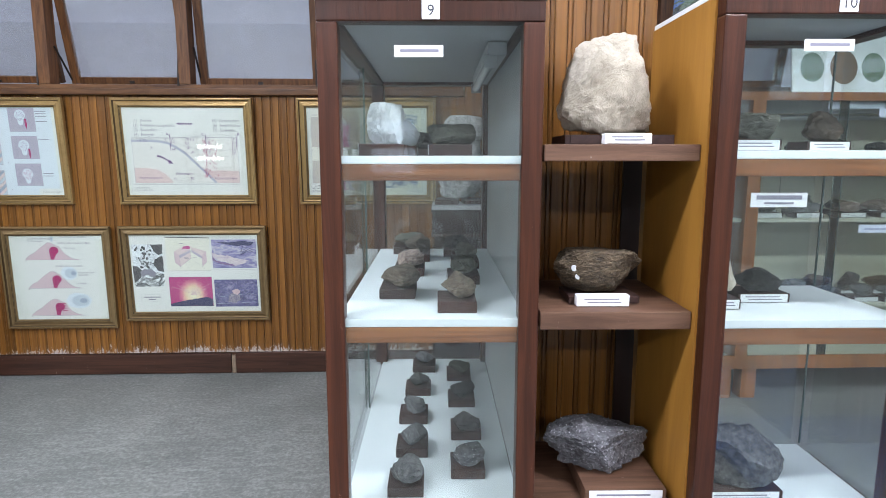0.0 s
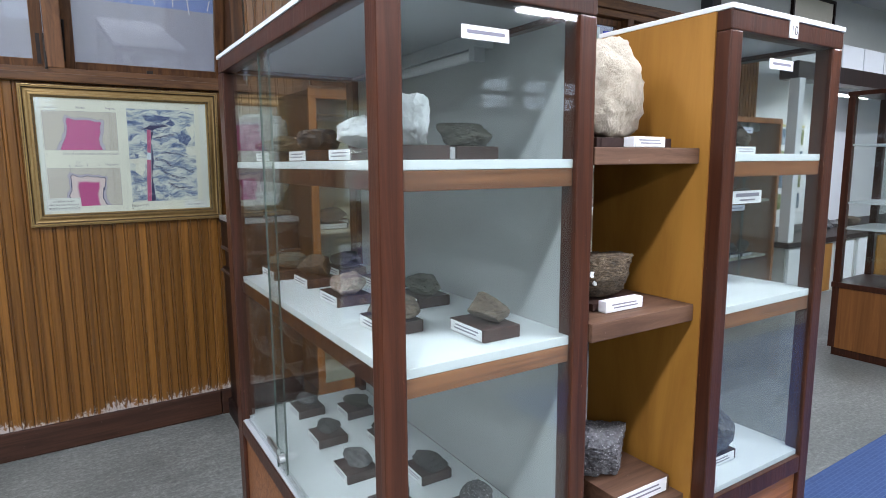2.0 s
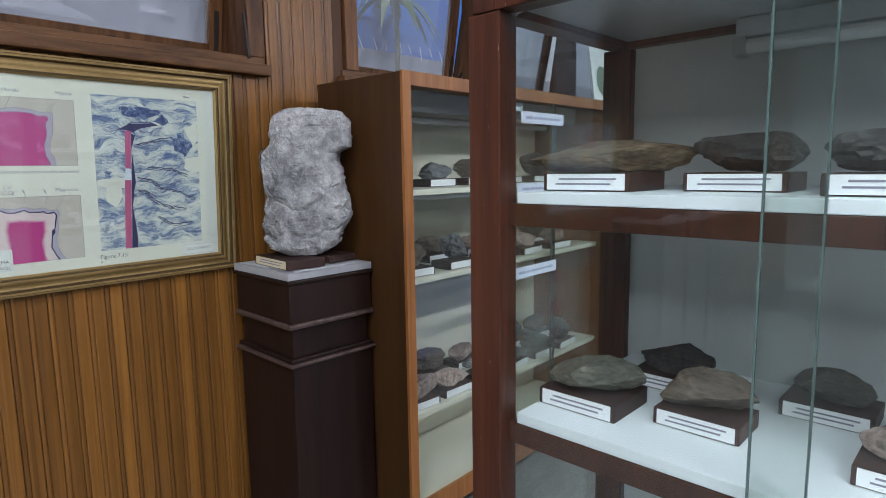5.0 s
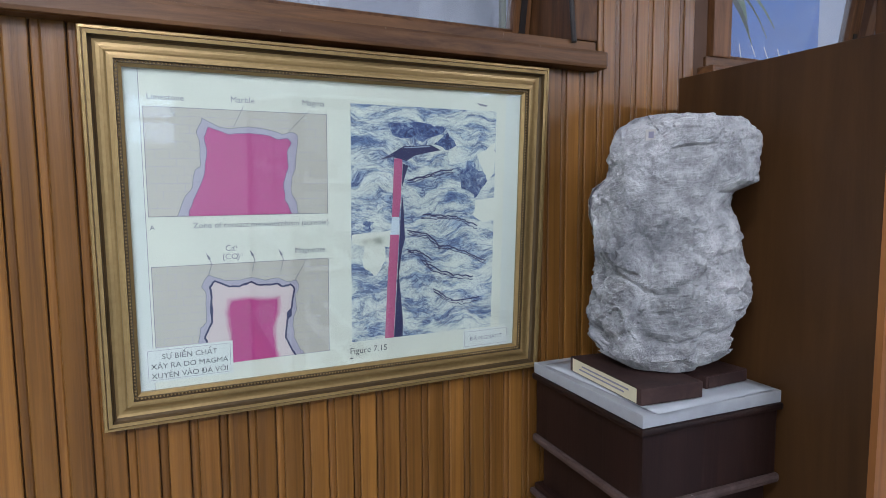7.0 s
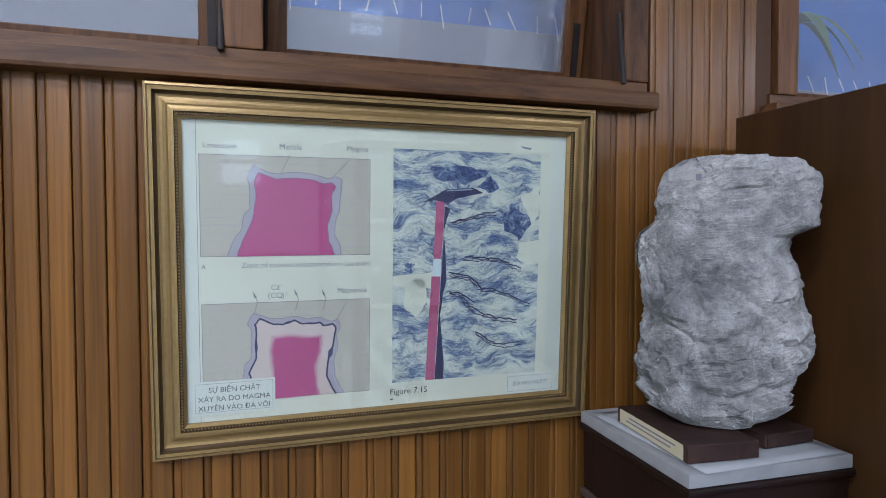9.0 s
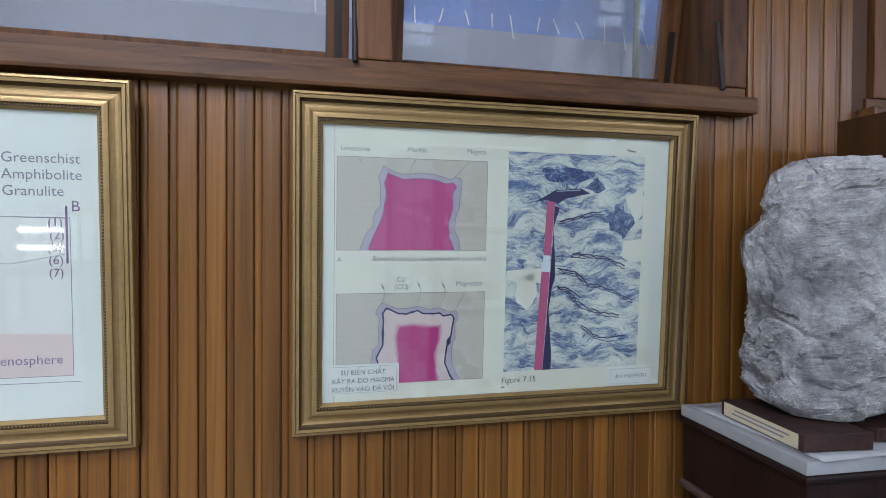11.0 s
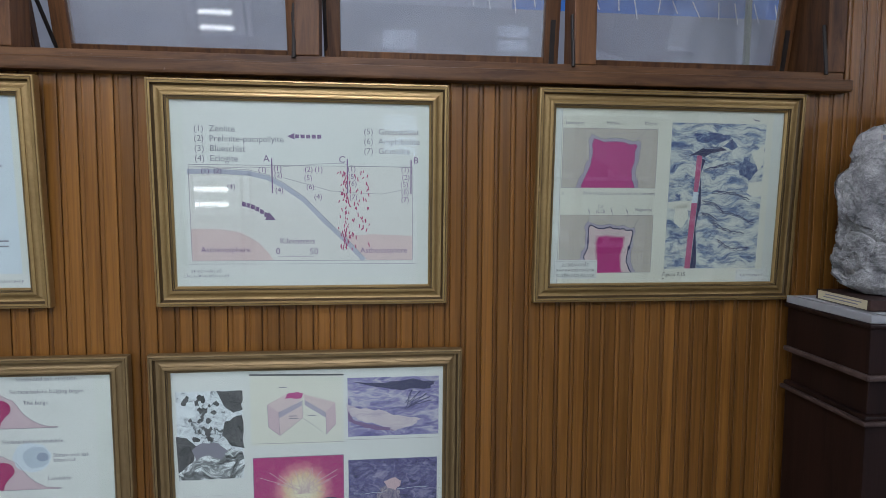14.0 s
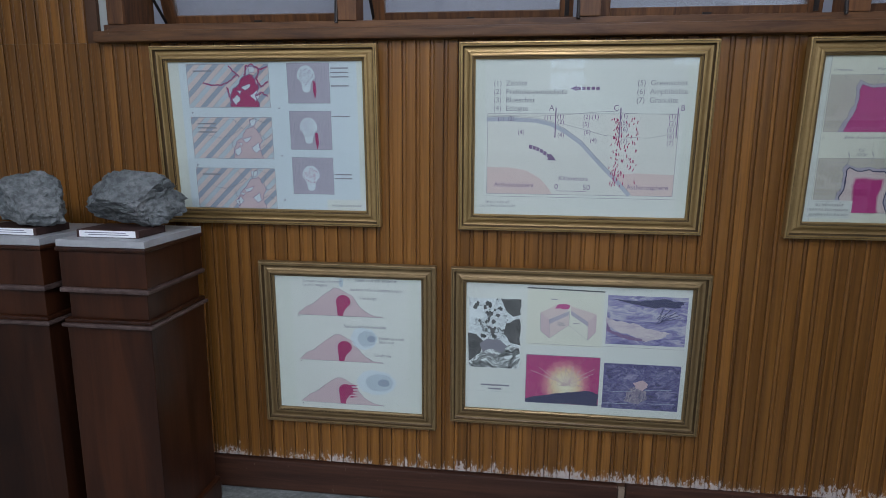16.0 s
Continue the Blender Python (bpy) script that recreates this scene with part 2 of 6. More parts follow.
PLASTER = plain("plaster", (0.43, 0.455, 0.43), 0.8, spread=0.06, scale=8)
CEIL = plain("ceiling_paint", (0.46, 0.47, 0.46), 0.85, spread=0.05)
LABEL = plain("label_paper", (0.80, 0.81, 0.82), 0.6, spread=0.04)
LABEL_BLUE = plain("bluish_label", (0.66, 0.72, 0.84), 0.5, spread=0.05)
YELLOW_LABEL = plain("yellowed_label", (0.62, 0.55, 0.36), 0.6)
INK = plain("ink", (0.05, 0.05, 0.06), 0.6, bump=0)
GREY_INK = plain("grey_ink", (0.22, 0.21, 0.26), 0.6, bump=0)
FAINT_INK = plain("faint_blue_ink", (0.33, 0.36, 0.50), 0.6, bump=0)
IRON = plain("iron", (0.045, 0.038, 0.035), 0.55, metal=0.6, spread=0.4)
STEEL = plain("steel", (0.55, 0.55, 0.55), 0.3, metal=1.0)
TUBE_OFF = plain("tube_glass", (0.70, 0.72, 0.74), 0.2, bump=0)
FIXTURE = plain("fixture_metal", (0.40, 0.42, 0.44), 0.4, spread=0.08)
PANE = glass("clear_glass", 0.004, (0.945, 0.97, 0.957), 0.055)
PIC_GLASS = glass("picture_glass", 0.006, (0.98, 1.0, 0.98), 0.06)
WINDOW_GLASS = glass("dusty_window_glass", 0.18, (0.9, 0.93, 0.97), 0.08)
EDGE_GLASS = plain("glass_edge", (0.075, 0.115, 0.105), 0.2, bump=0)


def gold_paint():
    m, nt, b = nodes_of("old_gold")
    n1, n2 = noise_of(nt, coords(nt), 90.0, 4.0), noise_of(nt, coords(nt), 7.0, 3.0)
    c = mix_of(nt, (0.31, 0.202, 0.076), (0.54, 0.37, 0.155), n1.outputs[0])
    c = mix_of(nt, c, (0.19, 0.12, 0.045), mix_of(nt, (0, 0, 0), (0.8, 0.8, 0.8), n2.outputs[0]))
    nt.links.new(c, b.inputs["Base Color"])
    b.inputs["Metallic"].default_value, b.inputs["Roughness"].default_value = 0.55, 0.36
    bump_of(nt, b, n1.outputs[0], 0.1, 0.002)
    return m


def floor_paint():
    m, nt, b = nodes_of("grey_floor")
    v = coords(nt)
    big, mid = noise_of(nt, v, 1.1, 4.0, 0.6, 0.6), noise_of(nt, coords(nt, (1, 3.5, 1)), 9.0, 6.0, 0.7, 1.0)
    fine = noise_of(nt, v, 55.0, 5.0, 0.7)
    r = ramp_of(nt, [(0.36, (0.070, 0.078, 0.074)), (0.5, (0.165, 0.175, 0.165)), (0.63, (0.32, 0.33, 0.315))])
    s = mix_of(nt, mix_of(nt, big.outputs[0], mid.outputs[0], 0.60), fine.outputs[0], 0.40)
    nt.links.new(s, r.inputs[0])
    nt.links.new(r.outputs[0], b.inputs["Base Color"])
    rr = ramp_of(nt, [(0.3, (0.32, 0.32, 0.32)), (0.7, (0.6, 0.6, 0.6))])
    nt.links.new(mid.outputs[0], rr.inputs[0])
    nt.links.new(rr.outputs[0], b.inputs["Roughness"])
    bump_of(nt, b, mix_of(nt, mid.outputs[0], fine.outputs[0], 0.5), 0.35, 0.005)
    return m


GOLD, FLOOR = gold_paint(), floor_paint()
BRONZE = plain("dull_bronze_gilt", (0.245, 0.166, 0.075), 0.42, metal=0.55, spread=0.3)
GOLD_DARK = plain("dark_gilt", (0.105, 0.068, 0.031), 0.4, metal=0.5, spread=0.35)

STONES = [
    stone("grey_stone", [(0.3, (0.07, 0.07, 0.075)), (0.5, (0.15, 0.15, 0.155)), (0.7, (0.26, 0.26, 0.265))], 12),
    stone("dark_stone", [(0.3, (0.022, 0.022, 0.022)), (0.5, (0.05, 0.05, 0.048)), (0.72, (0.11, 0.105, 0.10))], 14),
    stone("brown_stone", [(0.3, (0.075, 0.055, 0.040)), (0.5, (0.15, 0.115, 0.085)), (0.7, (0.25, 0.20, 0.155))], 10, stretch=(1, 1, 3)),
    stone("olive_stone", [(0.3, (0.05, 0.052, 0.04)), (0.5, (0.10, 0.10, 0.078)), (0.7, (0.18, 0.17, 0.13))], 12, stretch=(1, 1, 3)),
    stone("pinkish_stone", [(0.3, (0.22, 0.15, 0.13)), (0.5, (0.36, 0.27, 0.235)), (0.7, (0.5, 0.42, 0.37))], 12),
    stone("speckled_stone", [(0.3, (0.06, 0.06, 0.065)), (0.55, (0.14, 0.14, 0.15)), (0.75, (0.28, 0.28, 0.29))], 15, speck=(0.42, 0.42, 0.44)),
]
PALE_STONE = stone("pale_crystal_stone", [(0.30, (0.29, 0.245, 0.18)), (0.5, (0.455, 0.405, 0.32)), (0.7, (0.58, 0.53, 0.44))], 9, bump=0.8, mottle_shade=0.15)
WHITE_STONE = stone("white_crystal", [(0.25, (0.45, 0.48, 0.50)), (0.5, (0.66, 0.69, 0.71)), (0.75, (0.8, 0.82, 0.83))], 16, bump=0.5, rough=0.5, mottle_shade=0.2)
BANDED_STONE = stone("banded_brown_stone", [(0.35, (0.04, 0.028, 0.018)), (0.5, (0.11, 0.078, 0.045)), (0.68, (0.24, 0.18, 0.11))], 14, bump=0.8, stretch=(1, 1, 4))
BIG_STONE = stone("pale_grey_stone", [(0.36, (0.225, 0.225, 0.23)), (0.49, (0.465, 0.46, 0.455)), (0.62, (0.70, 0.687, 0.668))], 5.0, bump=0.9, mottle_shade=0.45, depth=0.035)
BLUE_GREY = stone("blue_grey_stone", [(0.3, (0.085, 0.095, 0.095)), (0.5, (0.16, 0.175, 0.175)), (0.72, (0.27, 0.28, 0.275))], 8, bump=0.7)


# ---- the room ----
X0, X1, Y0, WALL = -7.0, 10.0, -6.0, 3.83
SILL, HEAD = 1.79, 2.60


def structure(name, bm, material, label, category, smooth=False):
    return tagged(link_mesh(name, bm, material, smooth), label, category, kind="structure")


structure("floor", box(X0 - 0.2, X1 + 0.2, Y0 - 0.2, WALL + 0.2, -0.12, 0.0), FLOOR, "mottled grey polished cement floor", "floor")
structure("ceiling", box(X0 - 0.2, X1 + 0.2, Y0 - 0.2, WALL + 0.6, CEILING, CEILING + 0.15), CEIL, "white painted flat ceiling", "ceiling")

bm = bmesh.new()
for x0, x1, z0, z1 in ((X0, 5.3, 0, 1.83), (X0, -3.25, 1.83, HEAD), (0.22, 0.62, 1.83, HEAD), (4.87, 5.3, 1.83, HEAD), (X0, X1, HEAD, CEILING)):
    add_box(bm, x0, x1, WALL, WALL + 0.2, z0, z1)
wall_north = structure("wall_north", bm, PLASTER, "pale plaster wall with dark backing behind wooden panelling", "wall")
structure("wall_west", box(X0 - 0.2, X0, Y0, WALL, 0, CEILING), PLASTER, "pale green plaster wall", "wall")
structure("wall_east", box(X1, X1 + 0.2, Y0, WALL + 0.5, 0, CEILING), PLASTER, "pale green plaster wall", "wall")
bm = bmesh.new()
south = [(-1.15, -0.5, 1.2, 1.95), (1.07, 1.7, 1.65, 2.1), (4.9, 5.5, 2.3, 2.8), (5.75, 6.35, 2.3, 2.8), (6.6, 7.1, 2.3, 2.8)]
edges = [X0] + [v for w in south for v in w[:2]] + [X1]
for k in range(0, len(edges), 2):
    add_box(bm, edges[k], edges[k + 1], Y0 - 0.2, Y0, 0, CEILING)
for a, b_, z0, z1 in south:
    add_box(bm, a, b_, Y0 - 0.2, Y0, 0, z0)
    add_box(bm, a, b_, Y0 - 0.2, Y0, z1, CEILING)
structure("wall_south", bm, PLASTER, "pale plaster wall with small windows", "wall")
for k, (a, b_, z0, z1) in enumerate(south):
    w = empty("window_%d" % (k + 3), pose(a, Y0 - 0.1, z0), "small daylit window with a wooden bar", "window", kind="structure")
    part("frame_bar", box(0, b_ - a, -0.03, 0.03, (z1 - z0) / 2 - 0.03, (z1 - z0) / 2 + 0.03), FRAME_WOOD, w)
    part("pane", box(0, b_ - a, -0.003, 0.003, 0.0, z1 - z0), WINDOW_GLASS, w).visible_shadow = False

day, dnt, db = nodes_of("daylight_backdrop")
db.inputs["Base Color"].default_value = (0.8, 0.85, 0.9, 1)
db.inputs["Emission Color"].default_value, db.inputs["Emission Strength"].default_value = (0.82, 0.9, 1.0, 1), 2.6
structure("backdrop", box(-3.5, 9.5, Y0 - 1.1, Y0 - 1.05, 0.0, 4.0), day, "bright overcast daylight behind the small windows", "backdrop")
structure("backing_board", box(X0, 5.3, WALL - 0.0185, WALL - 0.002, 0.12, SILL), GROOVE, "dark stained backing between the panelling slats", "panelling")
for nm, a, b_ in (("backing_board_west", X0, -3.30), ("backing_board_middle", 0.25, 0.60), ("backing_board_east", 4.90, 5.3)):
    structure(nm, box(a, b_, WALL - 0.0185, WALL - 0.002, SILL + 0.0005, HEAD), GROOVE, "dark stained backing between the panelling slats", "panelling")
structure("trim", box(X0, 5.3, WALL - 0.045, WALL - 0.001, HEAD, HEAD + 0.08, 0.006), FRAME_WOOD, "brown wooden head moulding above the windows", "trim")
sk = empty("baseboard", pose(0, 0, 0), "dark brown wooden skirting board, joint broken and worn", "baseboard", kind="structure")
for a, b_, z1, lift in ((X0, -1.292, 0.135, 0.004), (-1.262, 0.0, 0.142, 0.002), (0.003, 5.3, 0.14, 0.0)):
    part("skirting_length", box(a, b_, WALL - 0.045, WALL - 0.016, lift, z1, 0.006), SKIRT, sk)
part("broken_end", box(-1.290, -1.264, WALL - 0.038, WALL - 0.016, 0.0, 0.12, 0.004), plain("raw_wood", (0.26, 0.19, 0.13), 0.8, spread=0.4), sk, "splintered pale wood at the joint")


# slats of the panelling: broad and narrow strips by turns
def slat_mesh(name, w, t, h, material):
    """A strip with rounded front edges, w wide, t thick, standing at z = 0, its back on y = 0."""
    bm = bmesh.new()
    c = 0.0022
    prof = [(-w / 2, 0), (-w / 2, -t + c * 0.6), (-w / 2 + c, -t), (0, -t - 0.0005), (w / 2 - c, -t), (w / 2, -t + c * 0.6), (w / 2, 0)]
    lo = [bm.verts.new((x, y, 0)) for x, y in prof]
    hi = [bm.verts.new((x, y, h)) for x, y in prof]
    for k in range(len(prof) - 1):
        bm.faces.new((lo[k], lo[k + 1], hi[k + 1], hi[k]))
    bm.faces.new(lo)
    bm.faces.new(hi[::-1])
    bmesh.ops.recalc_face_normals(bm, faces=bm.faces)
    me = bpy.data.meshes.new(name)
    bm.to_mesh(me)
    bm.free()
    me.materials.append(material)
    return me


PITCH, SLAT_W, BEAD_W = 0.0505, 0.0345, 0.0130
BEAD_X = -(SLAT_W + BEAD_W) / 2 - 0.0006
Z_LOW = 0.142
heights = {"low": SILL + 0.002 - Z_LOW, "full": HEAD - Z_LOW, "pillar": CEILING - 0.002}
slat_data = {k: (slat_mesh("slat", SLAT_W, 0.0095, h, SLAT), slat_mesh("bead", BEAD_W, 0.0070, h, BEAD)) for k, h in heights.items()}


def panelling(parent, a, b_, y, kind, z=Z_LOW, turn=0.0):
    """Strips from a to b_ along x on the face y, as parts of parent."""
    n = int((b_ - a) / PITCH)
    for k in range(n):
        x = a + (k + 0.5) * PITCH
        for me, nm, dx in ((slat_data[kind][0], "slat", 0.0), (slat_data[kind][1], "bead", BEAD_X)):
            ob = new(nm, me)
            ob.parent = parent
            ob.matrix_local = pose(x + dx, y, z)


def joined_panelling(name, a, b_, y, h, parent):
    bm = bmesh.new()
    n = int((b_ - a) / PITCH)
    for k in range(n):
        x = a + (k + 0.5) * PITCH
        add_box(bm, x - SLAT_W / 2, x + SLAT_W / 2, y - 0.0095, y, Z_LOW, Z_LOW + h)
        add_box(bm, x + BEAD_X - BEAD_W / 2, x + BEAD_X + BEAD_W / 2, y - 0.0088, y, Z_LOW, Z_LOW + h)
    ob = part(name, bm, SLAT, parent, "far run of brown wooden slats")
    tagged(ob, kind="stuff")


PY = WALL - 0.0155 - 0.0035
panel = empty("panelling", pose(0, 0, 0), "vertical brown wooden slat panelling, white flaking at its foot", "panelling", kind="structure")

# ---- windows in the panelled wall ----
POSTS_1 = (-3.215, -2.33, -1.485, -0.64, 0.205)
POSTS_2 = (0.645, 1.50, 2.43, 3.36, 4.29, 4.85)


def window_band(name, posts, tilts, label):
    w = empty(name, pose(0, WALL, 0), label, "window", kind="structure")
    a, b_ = posts[0] - 0.055, posts[-1] + 0.03
    part("window_sill", box(a - 0.02, b_ + 0.005, -0.068, 0.0, SILL, SILL + 0.04, 0.008), FRAME_WOOD, w, "dusty rounded wooden sill")
    part("bottom_rail", box(a, b_, -0.028, 0.14, SILL + 0.04, SILL + 0.068, 0.003), FRAME_WOOD, w)
    part("top_rail", box(a, b_, -0.02, 0.12, HEAD - 0.05, HEAD - 0.001, 0.003), FRAME_WOOD, w)
    for k, x in enumerate(posts):
        end = k in (0, len(posts) - 1)
        part("jamb" if end else "post", box(x - (0.035 if end else 0.036), x + (0.03 if end else 0.036), -0.032, 0.17 if end else 0.07, SILL + 0.068, HEAD - 0.05, 0.004), SASH_WOOD, w)
    for k, tilt in enumerate(tilts):
        x0, x1 = posts[k] + 0.038, posts[k + 1] - 0.038
        h, st = HEAD - 0.06 - (SILL + 0.074), 0.05
        m = Matrix.Translation((0, 0.055, HEAD - 0.055)) @ pose(0, 0, 0, tilt, 0, 0)
        s = part("sash", add_box(add_box(box(x0, x0 + st, -0.018, 0.018, -h, 0, 0.003), x1 - st, x1, -0.018, 0.018, -h, 0, 0.003), x0 + st, x1 - st, -0.018, 0.018, -0.05, 0, 0.003), SASH_WOOD, w)
        s.matrix_local = m
        part("bottom_stile", box(x0 + st, x1 - st, -0.018, 0.018, -h, -h + 0.042, 0.003), SASH_WOOD, s)
        part("pane", box(x0 + st - 0.004, x1 - st + 0.004, -0.002, 0.002, -h + 0.038, -0.046), WINDOW_GLASS, s).visible_shadow = False
        part("catch_plate", box((x0 + x1) / 2 - 0.015, (x0 + x1) / 2 + 0.015, -0.024, -0.018, -h + 0.004, -h + 0.022), IRON, s)
        part("hinge_strap", box(x1 - 0.032, x1 - 0.016, -0.022, -0.018, -h + 0.02, -h + 0.16), IRON, s)
        foot = Vector((posts[k + 1] - 0.038, -0.036, SILL + 0.06))
        part("stay", rod(foot + Vector((0, 0.02, 0.16)), foot, 0.006), IRON, w, "thin iron casement stay")
        out = 0.055 + h * math.sin(radians(tilt))
        part("stay_arm", rod((x0 + 0.006, 0.03, SILL + 0.30), (x0 + 0.004, out - 0.01, SILL + 0.11), 0.006), IRON, w, "thin iron casement stay")
    return w


window_band("window_1", POSTS_1, (17, 14, 8, 10), "row of top-hung brown wooden sashes standing ajar, dusty glass")
window_band("window_2", POSTS_2, (9, 12, 9, 9, 9), "row of top-hung brown wooden sashes standing ajar, dusty glass")

# ---- outside ----
structure("ground", box(-60, 60, WALL + 0.2, 60, -0.1, -0.004), plain("outdoor_paving", (0.22, 0.22, 0.21), 0.9), "grey concrete alley behind the building", "ground")
structure("garden_wall", add_box(box(-9, 1.6, 5.6, 5.75, -0.01, 2.60), 1.601, 12, 5.6, 5.75, -0.01, 2.42), plain("grey_render", (0.33, 0.36, 0.45), 0.9, spread=0.14, scale=5), "weathered grey rendered boundary wall outside", "wall")
tarp = structure("blue_sheeting", box(-0.45, 3.8, 5.64, 5.67, 2.424, 4.2), plain("blue_sheet", (0.05, 0.22, 0.70), 0.5, spread=0.3, scale=3), "blue sheeting fixed above the boundary wall", "fence")
pale = structure("pale_sheeting", box(-9, -0.46, 5.64, 5.67, 2.424, 4.2), plain("pale_sheet", (0.42, 0.45, 0.55), 0.6, spread=0.08, scale=3), "pale translucent sheeting above the boundary wall", "fence")
structure("pale_panel", box(3.801, 12, 5.64, 5.67, 2.424, 4.2), plain("pale_panel_sheet", (0.62, 0.67, 0.80), 0.6, spread=0.08, scale=3), "pale bluish white panels above the boundary wall", "fence")
cord_mat = plain("white_cord", (0.85, 0.87, 0.9), 0.6)
for k in range(48):
    x = -0.72 + k * 0.13 + random.uniform(-0.025, 0.025)
    up = 0.18 if x < 1.6 else 0.0
    ob = part("tie", rod((x, 5.592, up + random.uniform(2.38, 2.44)), (x + random.uniform(-0.03, 0.03), 5.63, up + 2.52), 0.0035, 6), cord_mat, tarp, "short white tie cord")

leaf_mat = plain("leaf_green", (0.07, 0.16, 0.045), 0.5, spread=0.4)


def palm(x, y, z):
    p = empty("garden_plant", pose(x, y, 0), "green leafy plant behind the windows", "plant")
    part("stem", rod((0, 0, 0), (0.03, 0, z), 0.02, 8), plain("stem_green", (0.10, 0.13, 0.05), 0.7), p)
    for k in range(9):
        a, reach = k * 0.72 + 0.3, random.uniform(0.35, 0.6)
        bm = bmesh.new()
        rows = []
        for j in range(8):
            s = j / 7
            c = Vector((math.cos(a) * reach * s, math.sin(a) * 0.3 * s, z + 0.35 * s - 0.6 * s * s))
            w = 0.055 * math.sin(math.pi * (0.1 + 0.9 * s)) + 0.002
            side = Vector((-math.sin(a), math.cos(a) * 0.3, 0)) * w
            rows.append((bm.verts.new(c - side), bm.verts.new(c + Vector((0, 0, 0.012))), bm.verts.new(c + side)))
        for r1, r2 in zip(rows, rows[1:]):
            bm.faces.new((r1[0], r1[1], r2[1], r2[0]))
            bm.faces.new((r1[1], r1[2], r2[2], r2[1]))
        part("leaf", bm, leaf_mat, p, smooth=True)


palm(0.95, 5.48, 2.98)
palm(2.5, 5.48, 2.75)

# ---- ceiling lamps ----
glow, gnt, gb = nodes_of("lit_tube")
gb.inputs["Emission Color"].default_value, gb.inputs["Emission Strength"].default_value = (0.93, 0.97, 1.0, 1), 11.0
for k, (x, y) in enumerate(LAMP_SPOTS):
    f = empty("ceiling_light", pose(x, y, CEILING - 0.002), "white twin-tube fluorescent ceiling fitting, lit", "ceiling light", "ceiling lights")
    part("housing", box(-0.62, 0.62, -0.10, 0.10, -0.05, 0.0, 0.006), FIXTURE, f)
    for dy in (-0.05, 0.05):
        part("tube", rod((-0.59, dy, -0.075), (0.59, dy, -0.075), 0.014), glow, f, "lit white tube")
    lamp = new("tube_light", bpy.data.lights.new("tube_light", "AREA"))
    lamp.data.shape, lamp.data.size, lamp.data.size_y = "RECTANGLE", 1.18, 0.16
    # the added fill fitting near the wall gets half power
    lamp.data.energy, lamp.data.color = LAMP_WATTS * (0.5 if y > 1.8 else 1.0), (0.825, 0.862, 1.0)
    lamp.matrix_world = pose(x, y, CEILING - 0.10)

# low lit showcase behind the starting point, mirrored in the picture glass
low_case = empty("lit_showcase", pose(-3.45, -1.75, 0), "low wooden glass showcase with two lit tubes", "display case")
for x in (0, 0.65):
    for y in (0, 0.45):
        part("leg", box(x, x + 0.05, y, y + 0.05, 0.0, 0.55, 0.003), CASE_WOOD, low_case)
part("tray", box(-0.01, 0.71, -0.01, 0.51, 0.5505, 0.62, 0.004), CASE_WOOD, low_case)
for x in (0, 0.67):
    for y in (0, 0.47):
        part("corner_post", box(x, x + 0.03, y, y + 0.03, 0.6205, 1.12, 0.002), CASE_WOOD, low_case)
part("lid", box(-0.01, 0.71, -0.01, 0.51, 1.1205, 1.15, 0.004), CASE_WOOD, low_case)
part("back_board", box(0.03, 0.67, 0.005, 0.015, 0.6205, 1.12), WHITE_BOARD, low_case)
for z in (0.80, 0.97):
    part("tube", rod((0.16, 0.42, z), (0.52, 0.42, z), 0.024, 12), glow, low_case, "lit white tube")


# ---- stones ----
def facet_stone(seed, sx, sy, sz, detail=3, planes=9, rough=0.06, flat=0.0):
    """A broken stone standing on z = 0: a ball cut by random planes, then roughened."""
    rng = random.Random(seed)
    bm = bmesh.new()
    bmesh.ops.create_icosphere(bm, subdivisions=detail, radius=1.0)
    cuts = []
    for _ in range(planes):
        n = Vector((rng.uniform(-1, 1), rng.uniform(-1, 1), rng.uniform(-1, 1))).normalized()
        cuts.append((n, rng.uniform(0.52, 0.85)))
    cuts.append((Vector((0, 0, -1)), 0.72))
    if flat:
        cuts.append((Vector((rng.uniform(-0.1, 0.1), rng.uniform(-0.1, 0.1), 1)).normalized(), flat))
    off = Vector((seed * 3.1, seed * 1.7, seed * 0.9))
    for v in bm.verts:
        p = v.co.copy()
        for n, d in cuts:
            over = p.dot(n) - d
            if over > 0:
                p -= n * over * 0.93
        r = noise.fractal(p * 1.6 + off, 1.0, 2.0, 5) * rough * 1.7 + (noise.ridged_multi_fractal(p * 2.6 + off, 0.9, 2.0, 4, 0.9, 2.0) - 1.0) * rough * 0.9 + noise.fractal(p * 9 + off, 0.7, 2.1, 4) * rough * 0.9
        v.co = p * (1 + r)
    co = np.array([v.co[:] for v in bm.verts])
    lo, hi = co.min(0), co.max(0)
    for v in bm.verts:
        v.co = Vector((((v.co[k] - lo[k]) / (hi[k] - lo[k]) - (0.5 if k < 2 else 0)) * (sx, sy, sz)[k] for k in range(3)))
    return bm


def stone_thing(bm, material, m, label, name="stone_specimen", group=""):
    ob = link_mesh(name, bm, material, material is PALE_STONE)
    ob.matrix_world = m
    return tagged(ob, label, "rock", group)


